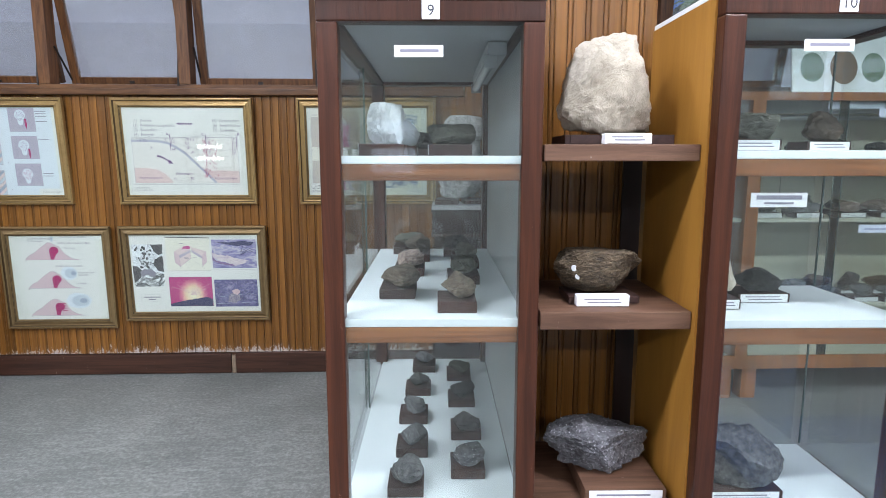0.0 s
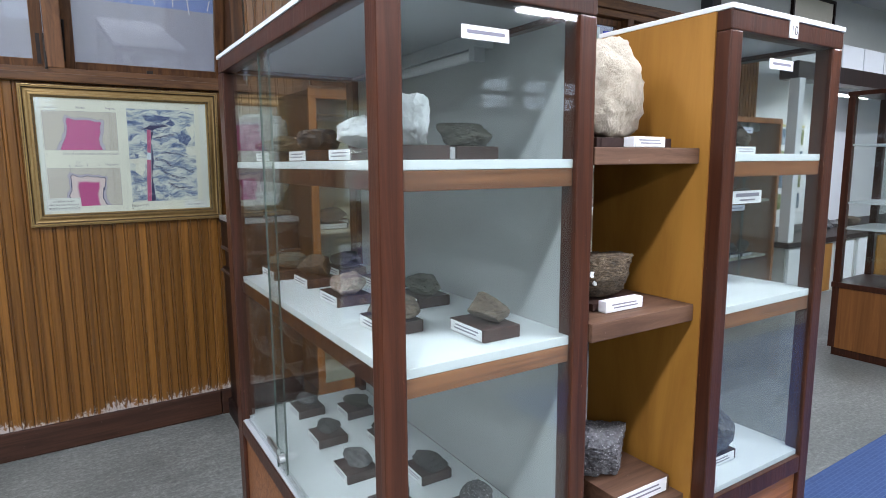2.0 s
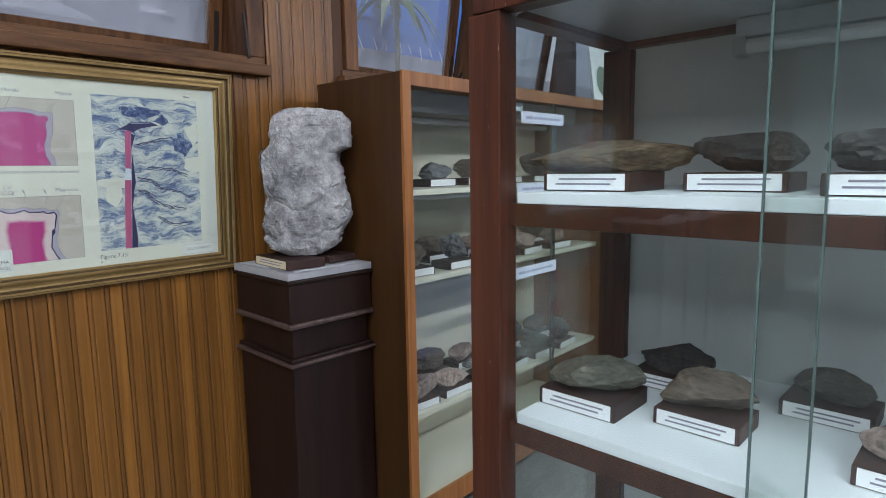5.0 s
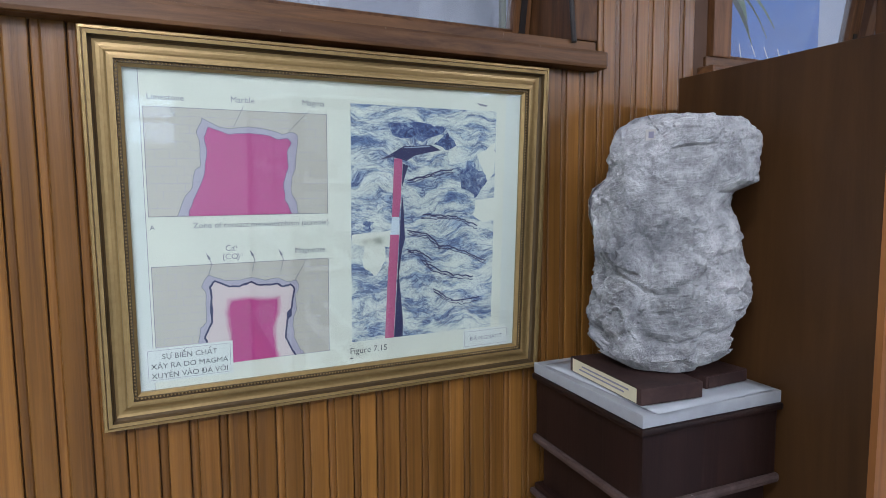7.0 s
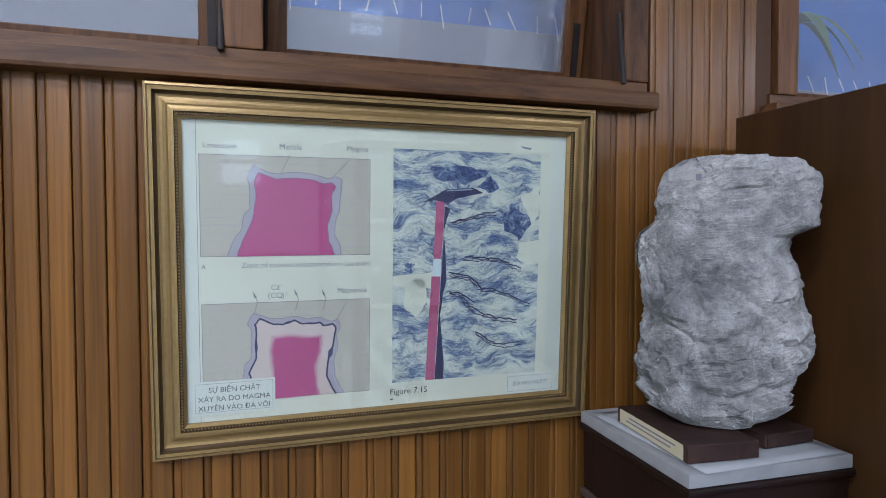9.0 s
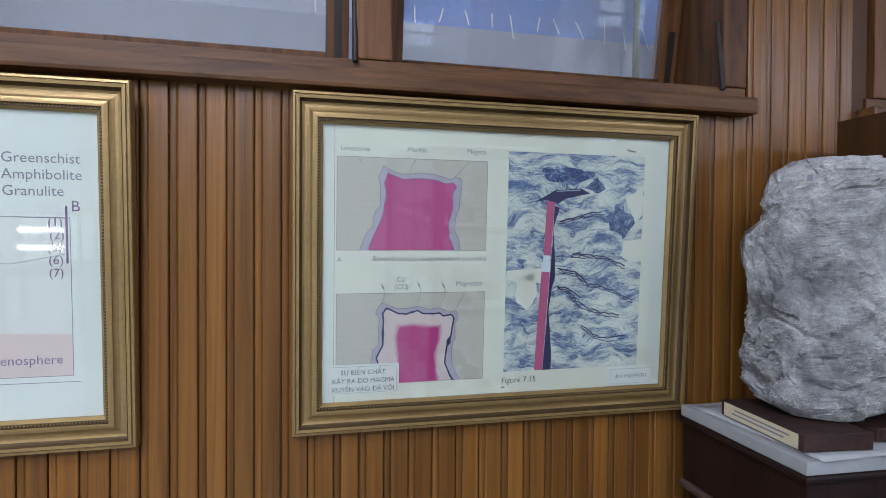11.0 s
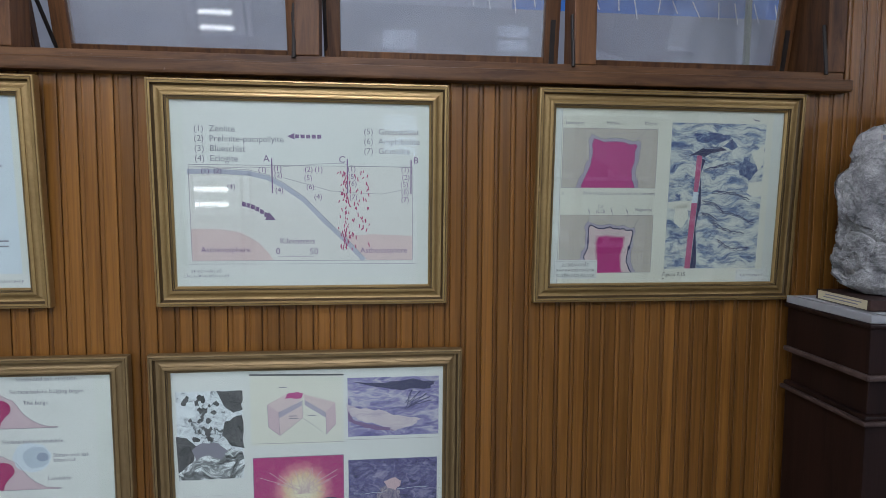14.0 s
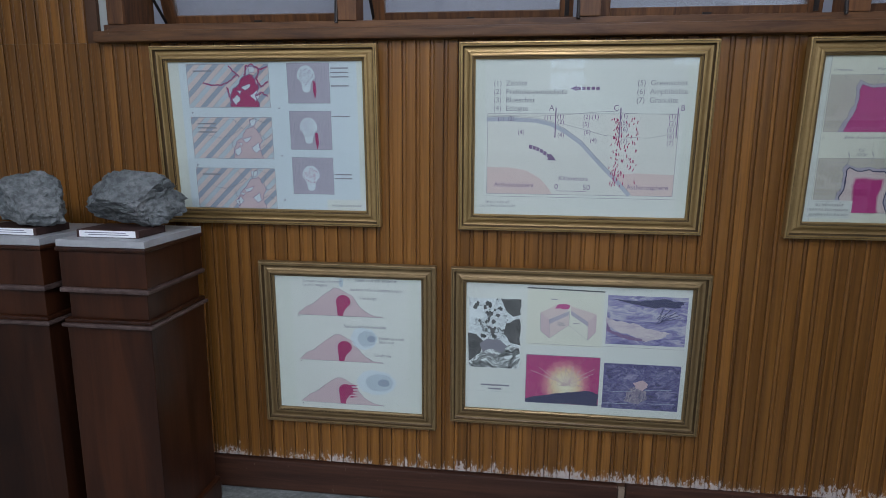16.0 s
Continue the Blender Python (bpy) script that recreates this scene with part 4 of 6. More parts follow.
def standing_stone():
    """A tall boxy slab of rock: flat front, bevelled side, an overhang near its top and a chipped lower half; base at z = 0."""
    ts = [0, 0.035, 0.088, 0.208, 0.275, 0.383, 0.463, 0.583, 0.658, 0.715, 0.755, 0.827, 0.935, 1.0]
    lf = [-0.075, -0.105, -0.122, -0.131, -0.126, -0.106, -0.117, -0.130, -0.132, -0.120, -0.097, -0.096, -0.080, -0.058]
    rt = [0.090, 0.110, 0.130, 0.158, 0.170, 0.175, 0.160, 0.142, 0.131, 0.138, 0.176, 0.180, 0.180, 0.160]
    tall, rings, sides = 0.478, 150, 190
    off = Vector((4.2, 1.1, 7.7))
    bm = bmesh.new()
    levels = [(0.0, q) for q in (0.15, 0.4, 0.65, 0.85)] + [(k / rings, 1.0) for k in range(rings + 1)] + [(1.0, q) for q in (0.9, 0.75, 0.5, 0.25)]
    loops = []
    for t, q in levels:
        l, g = float(np.interp(t, ts, lf)), float(np.interp(t, ts, rt))
        edge = min(1.0, 0.80 + 4.0 * t, 0.90 + 2.2 * (1.0 - t))
        loop = []
        for k in range(sides):
            a = 2 * math.pi * k / sides
            cx, cy = (math.copysign(abs(f) ** 0.62, f) for f in (math.cos(a), math.sin(a)))
            x = (l + g) / 2 + (g - l) / 2 * cx * q * edge
            y = (0.085 - 0.012 * t) * cy * q * edge
            if cy < 0:
                y += max(0.0, -0.062 - x) * 0.75 - 0.016 * max(0.0, min(1.0, (0.52 - t - 0.9 * x) * 7))
            z = tall * t - 0.06 * x * t + 0.006 * (1 - q) * (1 if t > 0.5 else 0)
            p = Vector((x, y, z))
            crest = [0.35 - abs(noise.noise(p * f + off * c)) for c, f in ((1.0, 8.0), (1.7, 19.0), (2.3, 42.0), (3.1, 95.0))]
            w = p + 0.02 * noise.noise_vector(p * 14 + off)
            near = noise.voronoi(w * 8.0 + off)[0]
            cleft = max(0.0, 0.10 - (near[1] - near[0])) / 0.10
            low = 0.30 + 0.85 * max(0.0, min(1.0, (0.60 - t + 0.5 * max(0.0, x - 0.06)) * 3.5))
            tilted = Vector((1.15 * w.x + 0.65 * w.z, w.y, 0.8 * w.z - 0.65 * w.x))
            push = 0.018 * crest[0] + 0.030 * low * chip(tilted, 9.0) + 0.017 * low * chip(tilted, 21.0) + 0.006 * chip(tilted, 46.0)
            push += 0.005 * crest[2] + 0.003 * crest[3] + 0.0022 * noise.fractal(p * 150, 0.8, 2.0, 3) - 0.011 * low * cleft - 0.006
            up = 0.25 if q == 1.0 else (0.5 if t > 0.5 else 0.0)
            loop.append(bm.verts.new(p + Vector((cx * 0.7, cy * 0.7, up)) * push))
        loops.append(loop)
    for u, v in zip(loops, loops[1:]):
        for k in range(sides):
            bm.faces.new((u[k], u[(k + 1) % sides], v[(k + 1) % sides], v[k]))
    bm.faces.new(loops[0][::-1])
    bm.faces.new(loops[-1])
    lowest = min(v.co.z for v in bm.verts)
    bmesh.ops.translate(bm, vec=(0, 0, -lowest), verts=bm.verts)
    return bm


bm = standing_stone()
mark = min((v.co for v in bm.verts if (v.co.x + 0.024) ** 2 + (v.co.z - 0.450) ** 2 < 0.008 ** 2), key=lambda q: q.y).copy()
big = stone_thing(bm, BIG_STONE, pose(0.187, 3.552, 1.1702, 0, 0, -41), "tall pale grey rock slab on dark wooden blocks", "standing_rock")

FADED = plain("faded_paint", (0.46, 0.42, 0.38), 0.8, spread=0.3)
mk = part("painted_mark", box(mark.x - 0.009, mark.x + 0.009, mark.y - 0.0012, mark.y + 0.006, mark.z - 0.010, mark.z + 0.010), FADED, big, "small faded painted number patch")
part("figure", box(mark.x - 0.004, mark.x + 0.005, mark.y - 0.0018, mark.y - 0.0013, mark.z - 0.006, mark.z + 0.006), GREY_INK, mk)
tag = empty("number_tag", pose(-3.50, 3.3655, 0.889), "small white number tag on a pedestal neck", "label")
part("card", box(0, 0.07, 0, 0.001, 0, 0.034), LABEL, tag)
bm = bmesh.new()
lettering(bm, "06", 0.026, 0.035, 0.008, 0.0006, "CENTER")
bmesh.ops.transform(bm, matrix=Matrix(((1, 0, 0, 0), (0, 0, -1, 0), (0, 1, 0, 0), (0, 0, 0, 1))), verts=bm.verts)
part("number", bm, INK, tag)
hook = empty("wall_hook", pose(0.505, WALL - 0.029, 2.2), "small iron hook screwed into the panelling", "hook")
part("shank", rod((0, 0.004, 0), (0, -0.03, 0.0), 0.003), IRON, hook)
part("bend", rod((0, -0.03, 0.0), (0.004, -0.034, -0.07), 0.004), IRON, hook)
for x, seed, size, lb in ((-3.19, 131, (0.35, 0.24, 0.19), "blue grey angular rock with sharp edges on a labelled block"), (-3.555, 137, (0.37, 0.25, 0.185), "grey rugged rock with a white spot on a labelled block"), (-3.92, 139, (0.3, 0.22, 0.15), "grey angular rock on a labelled block")):
    block(pose(x + 0.155, 3.345 + 0.13, 1.1205), 0.22, 0.15, 0.025, words="dark wooden block with a white label on the slab")
    stone_thing(facet_stone(seed, *size, detail=5, planes=8, rough=0.07), BLUE_GREY, pose(x + 0.15, 3.345 + 0.18, 1.146, 0, 0, -8), lb)

# ---- long wall cabinets ----
def wall_cabinet(x0, w, first, seed):
    e = empty("wall_cabinet", pose(x0, 3.24, 0), "brown wooden wall cabinet with sliding glass and cream shelves of rocks", "cabinet", "wall cabinets")
    d, h, z0 = 0.44, 1.766, 0.24
    # the first cabinet's outer side takes the wood with shade in its colour
    part("side", box(0, 0.022, 0.002, d, z0, h - 0.002, 0.002), SHADED_SIDE if first else CABINET_WOOD, e, "plain brown side board")
    part("side", box(w - 0.022, w - 0.001, 0.002, d, z0, h - 0.002, 0.002), CABINET_WOOD, e)
    part("top", box(0.0225, w - 0.0225, 0.002, d, h - 0.024, h - 0.002), CABINET_WOOD, e)
    part("stile", box(-0.002, 0.036, -0.010, 0.0015, z0 - 0.05, h), CABINET_WOOD, e)
    part("stile", box(w - 0.036, w - 0.0005, -0.010, 0.0015, z0 - 0.05, h), CABINET_WOOD, e)
    part("front_rail", box(0.0365, w - 0.0365, -0.010, 0.0015, h - 0.045, h), CABINET_WOOD, e)
    part("front_rail", box(0.0365, w - 0.0365, -0.010, 0.0015, z0 - 0.05, z0 + 0.03), CABINET_WOOD, e)
    part("bottom", box(0.0225, w - 0.0225, 0.002, d, z0 - 0.02, z0), CREAM, e)
    part("back", box(0.0225, w - 0.0225, d - 0.012, d - 0.001, z0 + 0.0005, h - 0.0245), CREAM, e, "cream painted back board")
    part("light_pelmet", box(0.0225, w - 0.0225, 0.18, 0.21, h - 0.10, h - 0.0245), FIXTURE, e, "grey lamp pelmet")
    for z in (1.360, 1.045, 0.545):
        part("shelf", box(0.0225, w - 0.0225, 0.05, d - 0.0125, z, z + 0.02, 0.001), CREAM, e, "cream shelf with a worn edge")
    for z in (h - 0.115, 1.335):
        tube = part("lamp_tube", rod((0.06, 0.33, z), (w - 0.08, 0.33, z), 0.014), TUBE_OFF, e, "unlit grey lamp tube under a shelf")
        part("lamp_cap", rod((w - 0.08, 0.33, z), (w - 0.05, 0.33, z), 0.016), INK, tube)
    third = (w - 0.074) / 3
    for k in range(3):
        y0 = 0.012 if k % 2 == 0 else 0.022
        a, b_ = 0.037 + k * third - (0.02 if k else 0), 0.037 + (k + 1) * third + (0.02 if k < 2 else 0)
        part("sliding_pane", box(a, b_, y0, y0 + 0.004, z0 + 0.02, h - 0.04), PANE, e, "clear sliding glass")
        if k < 2:
            part("glass_edge", box(b_, b_ + 0.003, y0 - 0.001, y0 + 0.005, z0 + 0.02, h - 0.04), EDGE_GLASS, e)
        if k:
            part("glass_edge", box(a - 0.003, a, y0 - 0.001, y0 + 0.005, z0 + 0.02, h - 0.04), EDGE_GLASS, e)
    for zz, xx in ((1.632, 0.69), (1.338, 0.665), (0.985, 0.64)):
        c = part("shelf_label", box(xx, xx + 0.33, 0.0095, 0.0115, zz, zz + 0.048), LABEL_BLUE, e, "bluish white printed shelf label")
        for a, b_ in ((0.035, 0.085), (0.094, 0.122), (0.131, 0.196), (0.205, 0.236), (0.245, 0.298)):
            part("print_mark", box(xx + a, xx + b_, 0.0088, 0.0094, zz + 0.018, zz + 0.029), FAINT_INK, c)
    c = part("shelf_label", box(0.41, 0.73, 0.030, 0.032, 1.68, 1.715), LABEL_BLUE, e)
    for x in (0.03, w - 0.12):
        part("foot", box(x, x + 0.09, 0.02, 0.11, 0.0, z0 - 0.0505, 0.004), CABINET_WOOD, e)
        part("foot", box(x, x + 0.09, d - 0.11, d - 0.02, 0.0, z0 - 0.021, 0.004), CABINET_WOOD, e)
    return e


small_rocks = []
for k in range(10):
    bm = facet_stone(200 + k, 0.15 + 0.02 * (k % 3), 0.105 + 0.01 * (k % 2), 0.058 + 0.016 * (k % 4), 4, 6, 0.085)
    small_rocks.append(bm)
rock_meshes = []
for k, bm in enumerate(small_rocks):
    me = bpy.data.meshes.new("shelf_stone")
    bm.to_mesh(me)
    bm.free()
    me.materials.append((DARK, GREY, BROWN, GREY, DARK, OLIVE, GREY, DARK, PINK, SPECK)[k])
    rock_meshes.append(me)
first_block = None
kinds = ("dark", "grey", "brown", "grey", "dark", "olive", "grey", "black", "pinkish", "speckled")
CAB_X, CAB_W = 0.370, 1.45
for c in range(3):
    wall_cabinet(CAB_X + c * CAB_W, CAB_W, c == 0, c)
    for z, rows, n in ((1.380, (0.24,), 5), (1.065, (0.125, 0.31), 5), (0.565, (0.12, 0.30), 6)):
        for r, y in enumerate(rows):
            for k in range(n):
                rng = random.Random(c * 1000 + int(z * 100) * 10 + r * 50 + k)
                x = CAB_X + c * CAB_W + 0.15 + (k + 0.35 * r) * (CAB_W - 0.22) / n + rng.uniform(-0.012, 0.012)
                m = pose(x, 3.24 + y, z + 0.0005, 0, 0, rng.uniform(-4, 4))
                if first_block is None:
                    first_block = block(m, 0.165, 0.10, 0.03, text=False, words="small dark block with a white label on a shelf")
                else:
                    copy_thing(first_block, m)
                q = rng.randrange(10)
                ob = new("stone_specimen", rock_meshes[q])
                q, big_one = (8, 1.45) if (c, r, k) == (0, 0, 0) and z < 0.7 else (q, 1.0)
                ob.data = rock_meshes[q]
                ob.matrix_world = pose(x, 3.245 + y, z + 0.0308, 0, 0, rng.choice((0, 180)) + rng.uniform(-22, 22)) @ Matrix.Diagonal((big_one * rng.uniform(0.85, 1.1), rng.uniform(0.9, 1.05), big_one * rng.uniform(0.8, 1.2), 1))
                tagged(ob, "small %s rock specimen on a cabinet shelf" % kinds[q], "rock", "rock specimens")

ob = stone_thing(facet_stone(301, 0.14, 0.09, 0.05, 3, 6, 0.06), PALE_STONE, pose(0.83, 3.58, 1.7655), "small pale stone lying on the cabinet top")

# boards standing on the cabinets
def poster(x, y, z, w, h, lean, base, strip, label, blobs):
    e = empty("poster_board", pose(x, y, z, -lean, 0, 0), label, "poster")
    part("board", box(0, w, -0.004, 0.004, 0, h), base, e)
    part("heading", box(w * 0.06, w * 0.94, -0.0052, -0.0042, h * 0.86, h * 0.97), strip, e)
    for k in range(5):
        part("print_line", box(w * 0.08, w * (0.9 - 0.07 * (k % 2)), -0.0052, -0.0042, h * (0.80 - 0.05 * k), h * (0.815 - 0.05 * k)), GREY_INK, e)
    for bx, bz, br, mt in blobs:
        bm = bmesh.new()
        bmesh.ops.create_circle(bm, cap_ends=True, segments=24, radius=1.0)
        bmesh.ops.transform(bm, matrix=Matrix(((br * w, 0, 0, bx * w), (0, 0, 0, -0.0054), (0, br * w * 1.2, 0, bz * h), (0, 0, 0, 1))), verts=bm.verts)
        part("picture", bm, mt, e)
    return e


POSTER_WHITE = plain("poster_paper", (0.66, 0.76, 0.74), 0.4, spread=0.05)
POSTER_GREEN = plain("poster_green", (0.12, 0.38, 0.22), 0.4)
POSTER_BLUE = plain("poster_blue", (0.03, 0.06, 0.42), 0.4)
BROWN_PRINT = plain("brown_print", (0.16, 0.11, 0.06), 0.5, spread=0.5, scale=40)
GREEN_PRINT = plain("green_print", (0.10, 0.20, 0.12), 0.5, spread=0.5, scale=40)
poster(2.16, 3.50, 1.767, 0.60, 0.62, 8, POSTER_WHITE, POSTER_GREEN, "pale green poster board with round plant pictures", ((0.2, 0.28, 0.12, GREEN_PRINT), (0.52, 0.28, 0.14, BROWN_PRINT), (0.82, 0.28, 0.12, GREEN_PRINT)))
poster(2.80, 3.50, 1.767, 0.55, 0.60, 8, POSTER_BLUE, POSTER_WHITE, "blue poster board with white writing", ((0.4, 0.3, 0.14, POSTER_WHITE), (0.75, 0.45, 0.1, POSTER_WHITE)))

# ---- the far end of the room ----
far = empty("glass_showcase", pose(3.95, 1.10, 0), "tall wooden glass showcase with shelves of rocks", "display case")
for x, y in ((0, 0), (0.5, 0), (0, 1.25), (0.5, 1.25)):
    part("post", box(x, x + 0.045, y, y + 0.045, 0.06, 1.84, 0.003), CASE_WOOD, far)
part("base", box(0.004, 0.541, 0.004, 1.291, 0.06, 0.50), CABINET_WOOD, far)
part("plinth", box(0.02, 0.525, 0.02, 1.275, 0.0, 0.0595), CASE_WOOD, far)
part("base_rail", box(-0.006, 0.551, -0.006, 1.301, 0.5005, 0.54, 0.004), CASE_WOOD, far)
part("top", box(-0.004, 0.549, -0.004, 1.299, 1.8405, 1.87, 0.003), CASE_WOOD, far)
for z in (0.92, 1.10, 1.50):
    part("shelf", box(0.02, 0.525, 0.02, 1.275, z, z + 0.012), WHITE_BOARD, far)
part("front_pane", box(0.006, 0.010, 0.046, 1.249, 0.541, 1.84), PANE, far)
part("back_pane", box(0.535, 0.539, 0.046, 1.249, 0.541, 1.84), PANE, far)
for k in range(12):
    rng = random.Random(900 + k)
    z = (0.541, 0.933, 1.113, 1.513)[k % 4]
    ob = new("stone_specimen", rock_meshes[rng.randrange(10)])
    ob.matrix_world = pose(4.15 + rng.uniform(-0.05, 0.1), 1.35 + (k // 4) * 0.36, z, 0, 0, rng.uniform(0, 360))
    tagged(ob, "small rock specimen on a glass showcase shelf", "rock", "rock specimens")


def carpet_mat():
    m, nt, b = nodes_of("blue_carpet")
    v = coords(nt)
    w = nt.nodes.new("ShaderNodeTexBrick")
    w.inputs["Scale"].default_value, w.inputs["Mortar Size"].default_value = 14.0, 0.03
    w.inputs["Color1"].default_value, w.inputs["Color2"].default_value, w.inputs["Mortar"].default_value = (0.03, 0.065, 0.17, 1), (0.04, 0.085, 0.21, 1), (0.07, 0.12, 0.25, 1)
    nt.links.new(v.outputs[0], w.inputs["Vector"])
    n = noise_of(nt, v, 120.0)
    c = mix_of(nt, w.outputs[0], (0.03, 0.06, 0.16), n.outputs[0])
    nt.links.new(c, b.inputs["Base Color"])
    b.inputs["Roughness"].default_value = 0.95
    bump_of(nt, b, n.outputs[0], 0.4, 0.004)
    return m


tagged(link_mesh("carpet", box(1.35, 8.0, -0.6, 1.585, 0.0005, 0.010, 0.003), carpet_mat()), "blue woven carpet runner on the floor", "carpet")

niche = empty("display_niche", pose(5.3, 0, 0), "built-in display niche with counter and pictures", "niche", kind="structure")
part("counter", box(0.0, 4.6, 3.42, 4.28, 0.0, 0.545), PLASTER, niche)
part("counter_top", box(-0.02, 4.6, 3.38, 4.28, 0.5455, 0.60, 0.005), PED_DARK, niche, "dark counter edge")
part("back_board", box(0.0, 4.6, 4.25, 4.35, 0.6005, 2.60), WHITE_BOARD, niche)
part("side_post", box(0.0, 0.10, 3.40, 3.50, 0.6005, 2.18, 0.004), WHITE_BOARD, niche, "white painted post")
part("beam", box(0.0, 4.6, 3.42, 3.60, 2.1805, 2.34), PED_DARK, niche, "dark beam")
for k in range(9):
    part("upper_panel", box(0.02 + k * 0.5, 0.50 + k * 0.5, 3.50, 3.52, 2.345, 2.595), WHITE_BOARD, niche)
    part("front_panel", box(0.03 + k * 0.5, 0.42 + k * 0.5, 3.395, 3.419, 0.02, 0.53, 0.003), (WHITE_BOARD, PLY, WHITE_BOARD)[k % 3], niche)
YEL = plain("yellow_print", (0.6, 0.55, 0.2), 0.5)
LEAFY = stone("leafy_photo", [(0.32, (0.02, 0.045, 0.025)), (0.5, (0.15, 0.19, 0.05)), (0.68, (0.50, 0.52, 0.36))], 12, bump=0.0, mottle_shade=0.3)
BLUISH = stone("bluish_photo", [(0.32, (0.02, 0.03, 0.05)), (0.5, (0.13, 0.20, 0.28)), (0.68, (0.55, 0.60, 0.62))], 10, bump=0.0, mottle_shade=0.3)
pics = empty("wall_chart", pose(6.45, 4.24, 0.75), "white chart with rows of colour photographs", "poster")
part("sheet", box(0, 0.8, 0.0, 0.006, 0, 1.1), LABEL, pics)
for r in range(4):
    for c in range(2):
        part("photograph", box(0.06 + c * 0.36, 0.36 + c * 0.36, -0.0015, -0.0003, 0.06 + r * 0.26, 0.25 + r * 0.26), (LEAFY, BLUISH, LEAFY, BLUISH)[(r + c * 3) % 4], pics)
        if r % 2:
            part("caption_strip", box(0.06 + c * 0.36, 0.36 + c * 0.36, -0.0014, -0.0003, 0.27 + r * 0.26, 0.30 + r * 0.26), YEL, pics)
for k in range(5):
    ob = new("stone_specimen", rock_meshes[(k * 3) % 10])
    ob.matrix_world = pose(6.2 + k * 0.35, 3.8, 0.6006, 0, 0, k * 40) @ Matrix.Diagonal((1.3, 1.3, 1.3, 1))
    tagged(ob, "dark rock specimen on the niche counter", "rock", "rock specimens")
nl = empty("niche_light", pose(7.0, 3.75, 2.178), "lit tube lamp under the niche beam", "lamp")
part("housing", box(-0.62, 0.62, -0.03, 0.03, -0.03, 0.0, 0.003), FIXTURE, nl)
part("tube", rod((-0.58, 0, -0.045), (0.58, 0, -0.045), 0.013), glow, nl)
niche_lamp = new("tube_light", bpy.data.lights.new("niche_tube", "AREA"))
niche_lamp.data.shape, niche_lamp.data.size, niche_lamp.data.size_y = "RECTANGLE", 1.2, 0.06
niche_lamp.data.energy, niche_lamp.data.color = 11.0, (0.85, 0.9, 1.0)
niche_lamp.matrix_world = pose(7.0, 3.75, 2.11)
hp = empty("framed_photograph", pose(5.85, WALL - 0.004, 2.72), "small dark-framed picture high on the wall", "picture")
part("frame", add_box(add_box(add_box(box(0, 0.9, -0.03, 0, 0, 0.03), 0, 0.9, -0.03, 0, 0.39, 0.42), 0, 0.03, -0.03, 0, 0.0301, 0.3899), 0.87, 0.9, -0.03, 0, 0.0301, 0.3899), PED_DARK, hp)
part("print", box(0.03, 0.87, -0.012, -0.004, 0.03, 0.39), CREAM, hp)
sp = empty("wall_speaker", pose(4.32, WALL - 0.003, 2.74), "small black wall loudspeaker", "speaker")
part("body", box(0, 0.13, -0.12, 0, 0, 0.26, 0.01), INK, sp)
part("grille", box(0.012, 0.118, -0.125, -0.1205, 0.02, 0.24), IRON, sp)


# ---- framed pictures ----
def paper_mat():
    m, nt, b = nodes_of("chart_paper")
    n1, n2 = noise_of(nt, coords(nt), 3.0, 3.0), noise_of(nt, coords(nt), 40.0, 3.0)
    c = mix_of(nt, (0.60, 0.615, 0.595), (0.675, 0.69, 0.655), n1.outputs[0])
    c = mix_of(nt, c, (0.58, 0.59, 0.525), mix_of(nt, (0, 0, 0), (0.4, 0.4, 0.4), n2.outputs[0]))
    nt.links.new(c, b.inputs["Base Color"])
    b.inputs["Roughness"].default_value = 0.55
    return m


PAPER = paper_mat()
RIM = 0.057
PROFILE = [(0.0, 0.0), (0.0, 0.024), (0.0015, 0.0275), (0.0055, 0.0285), (0.0062, 0.0268), (0.0072, 0.0268), (0.008, 0.0290), (0.0135, 0.0285), (0.0148, 0.0190), (0.0185, 0.0150),
           (0.023, 0.0138), (0.028, 0.0143), (0.033, 0.0163), (0.0365, 0.0190), (0.0372, 0.0225), (0.0425, 0.0240), (0.0465, 0.0240), (0.0472, 0.0195), (0.0515, 0.0195), (0.0522, 0.0172), (RIM, 0.0125), (RIM, 0.003)]
DARK_BANDS = (4, 7, 8, 16, 17, 18)


def beading(w, h, inset, z, r=0.0021, pitch=0.0058):
    """A string of small pearls round a frame."""
    bm = bmesh.new()
    sides = (((inset, inset), (w - inset, inset)), ((w - inset, inset), (w - inset, h - inset)), ((w - inset, h - inset), (inset, h - inset)), ((inset, h - inset), (inset, inset)))
    for (x0, y0), (x1, y1) in sides:
        n = int(math.hypot(x1 - x0, y1 - y0) / pitch)
        for k in range(n):
            x, y = x0 + (x1 - x0) * (k + 0.5) / n, y0 + (y1 - y0) * (k + 0.5) / n
            ring = [bm.verts.new((x + dx * r, y + dy * r, z)) for dx, dy in ((1, 0), (0, 1), (-1, 0), (0, -1))]
            tip = bm.verts.new((x, y, z + r))
            for q in range(4):
                bm.faces.new((ring[q], ring[(q + 1) % 4], tip))
    return bm


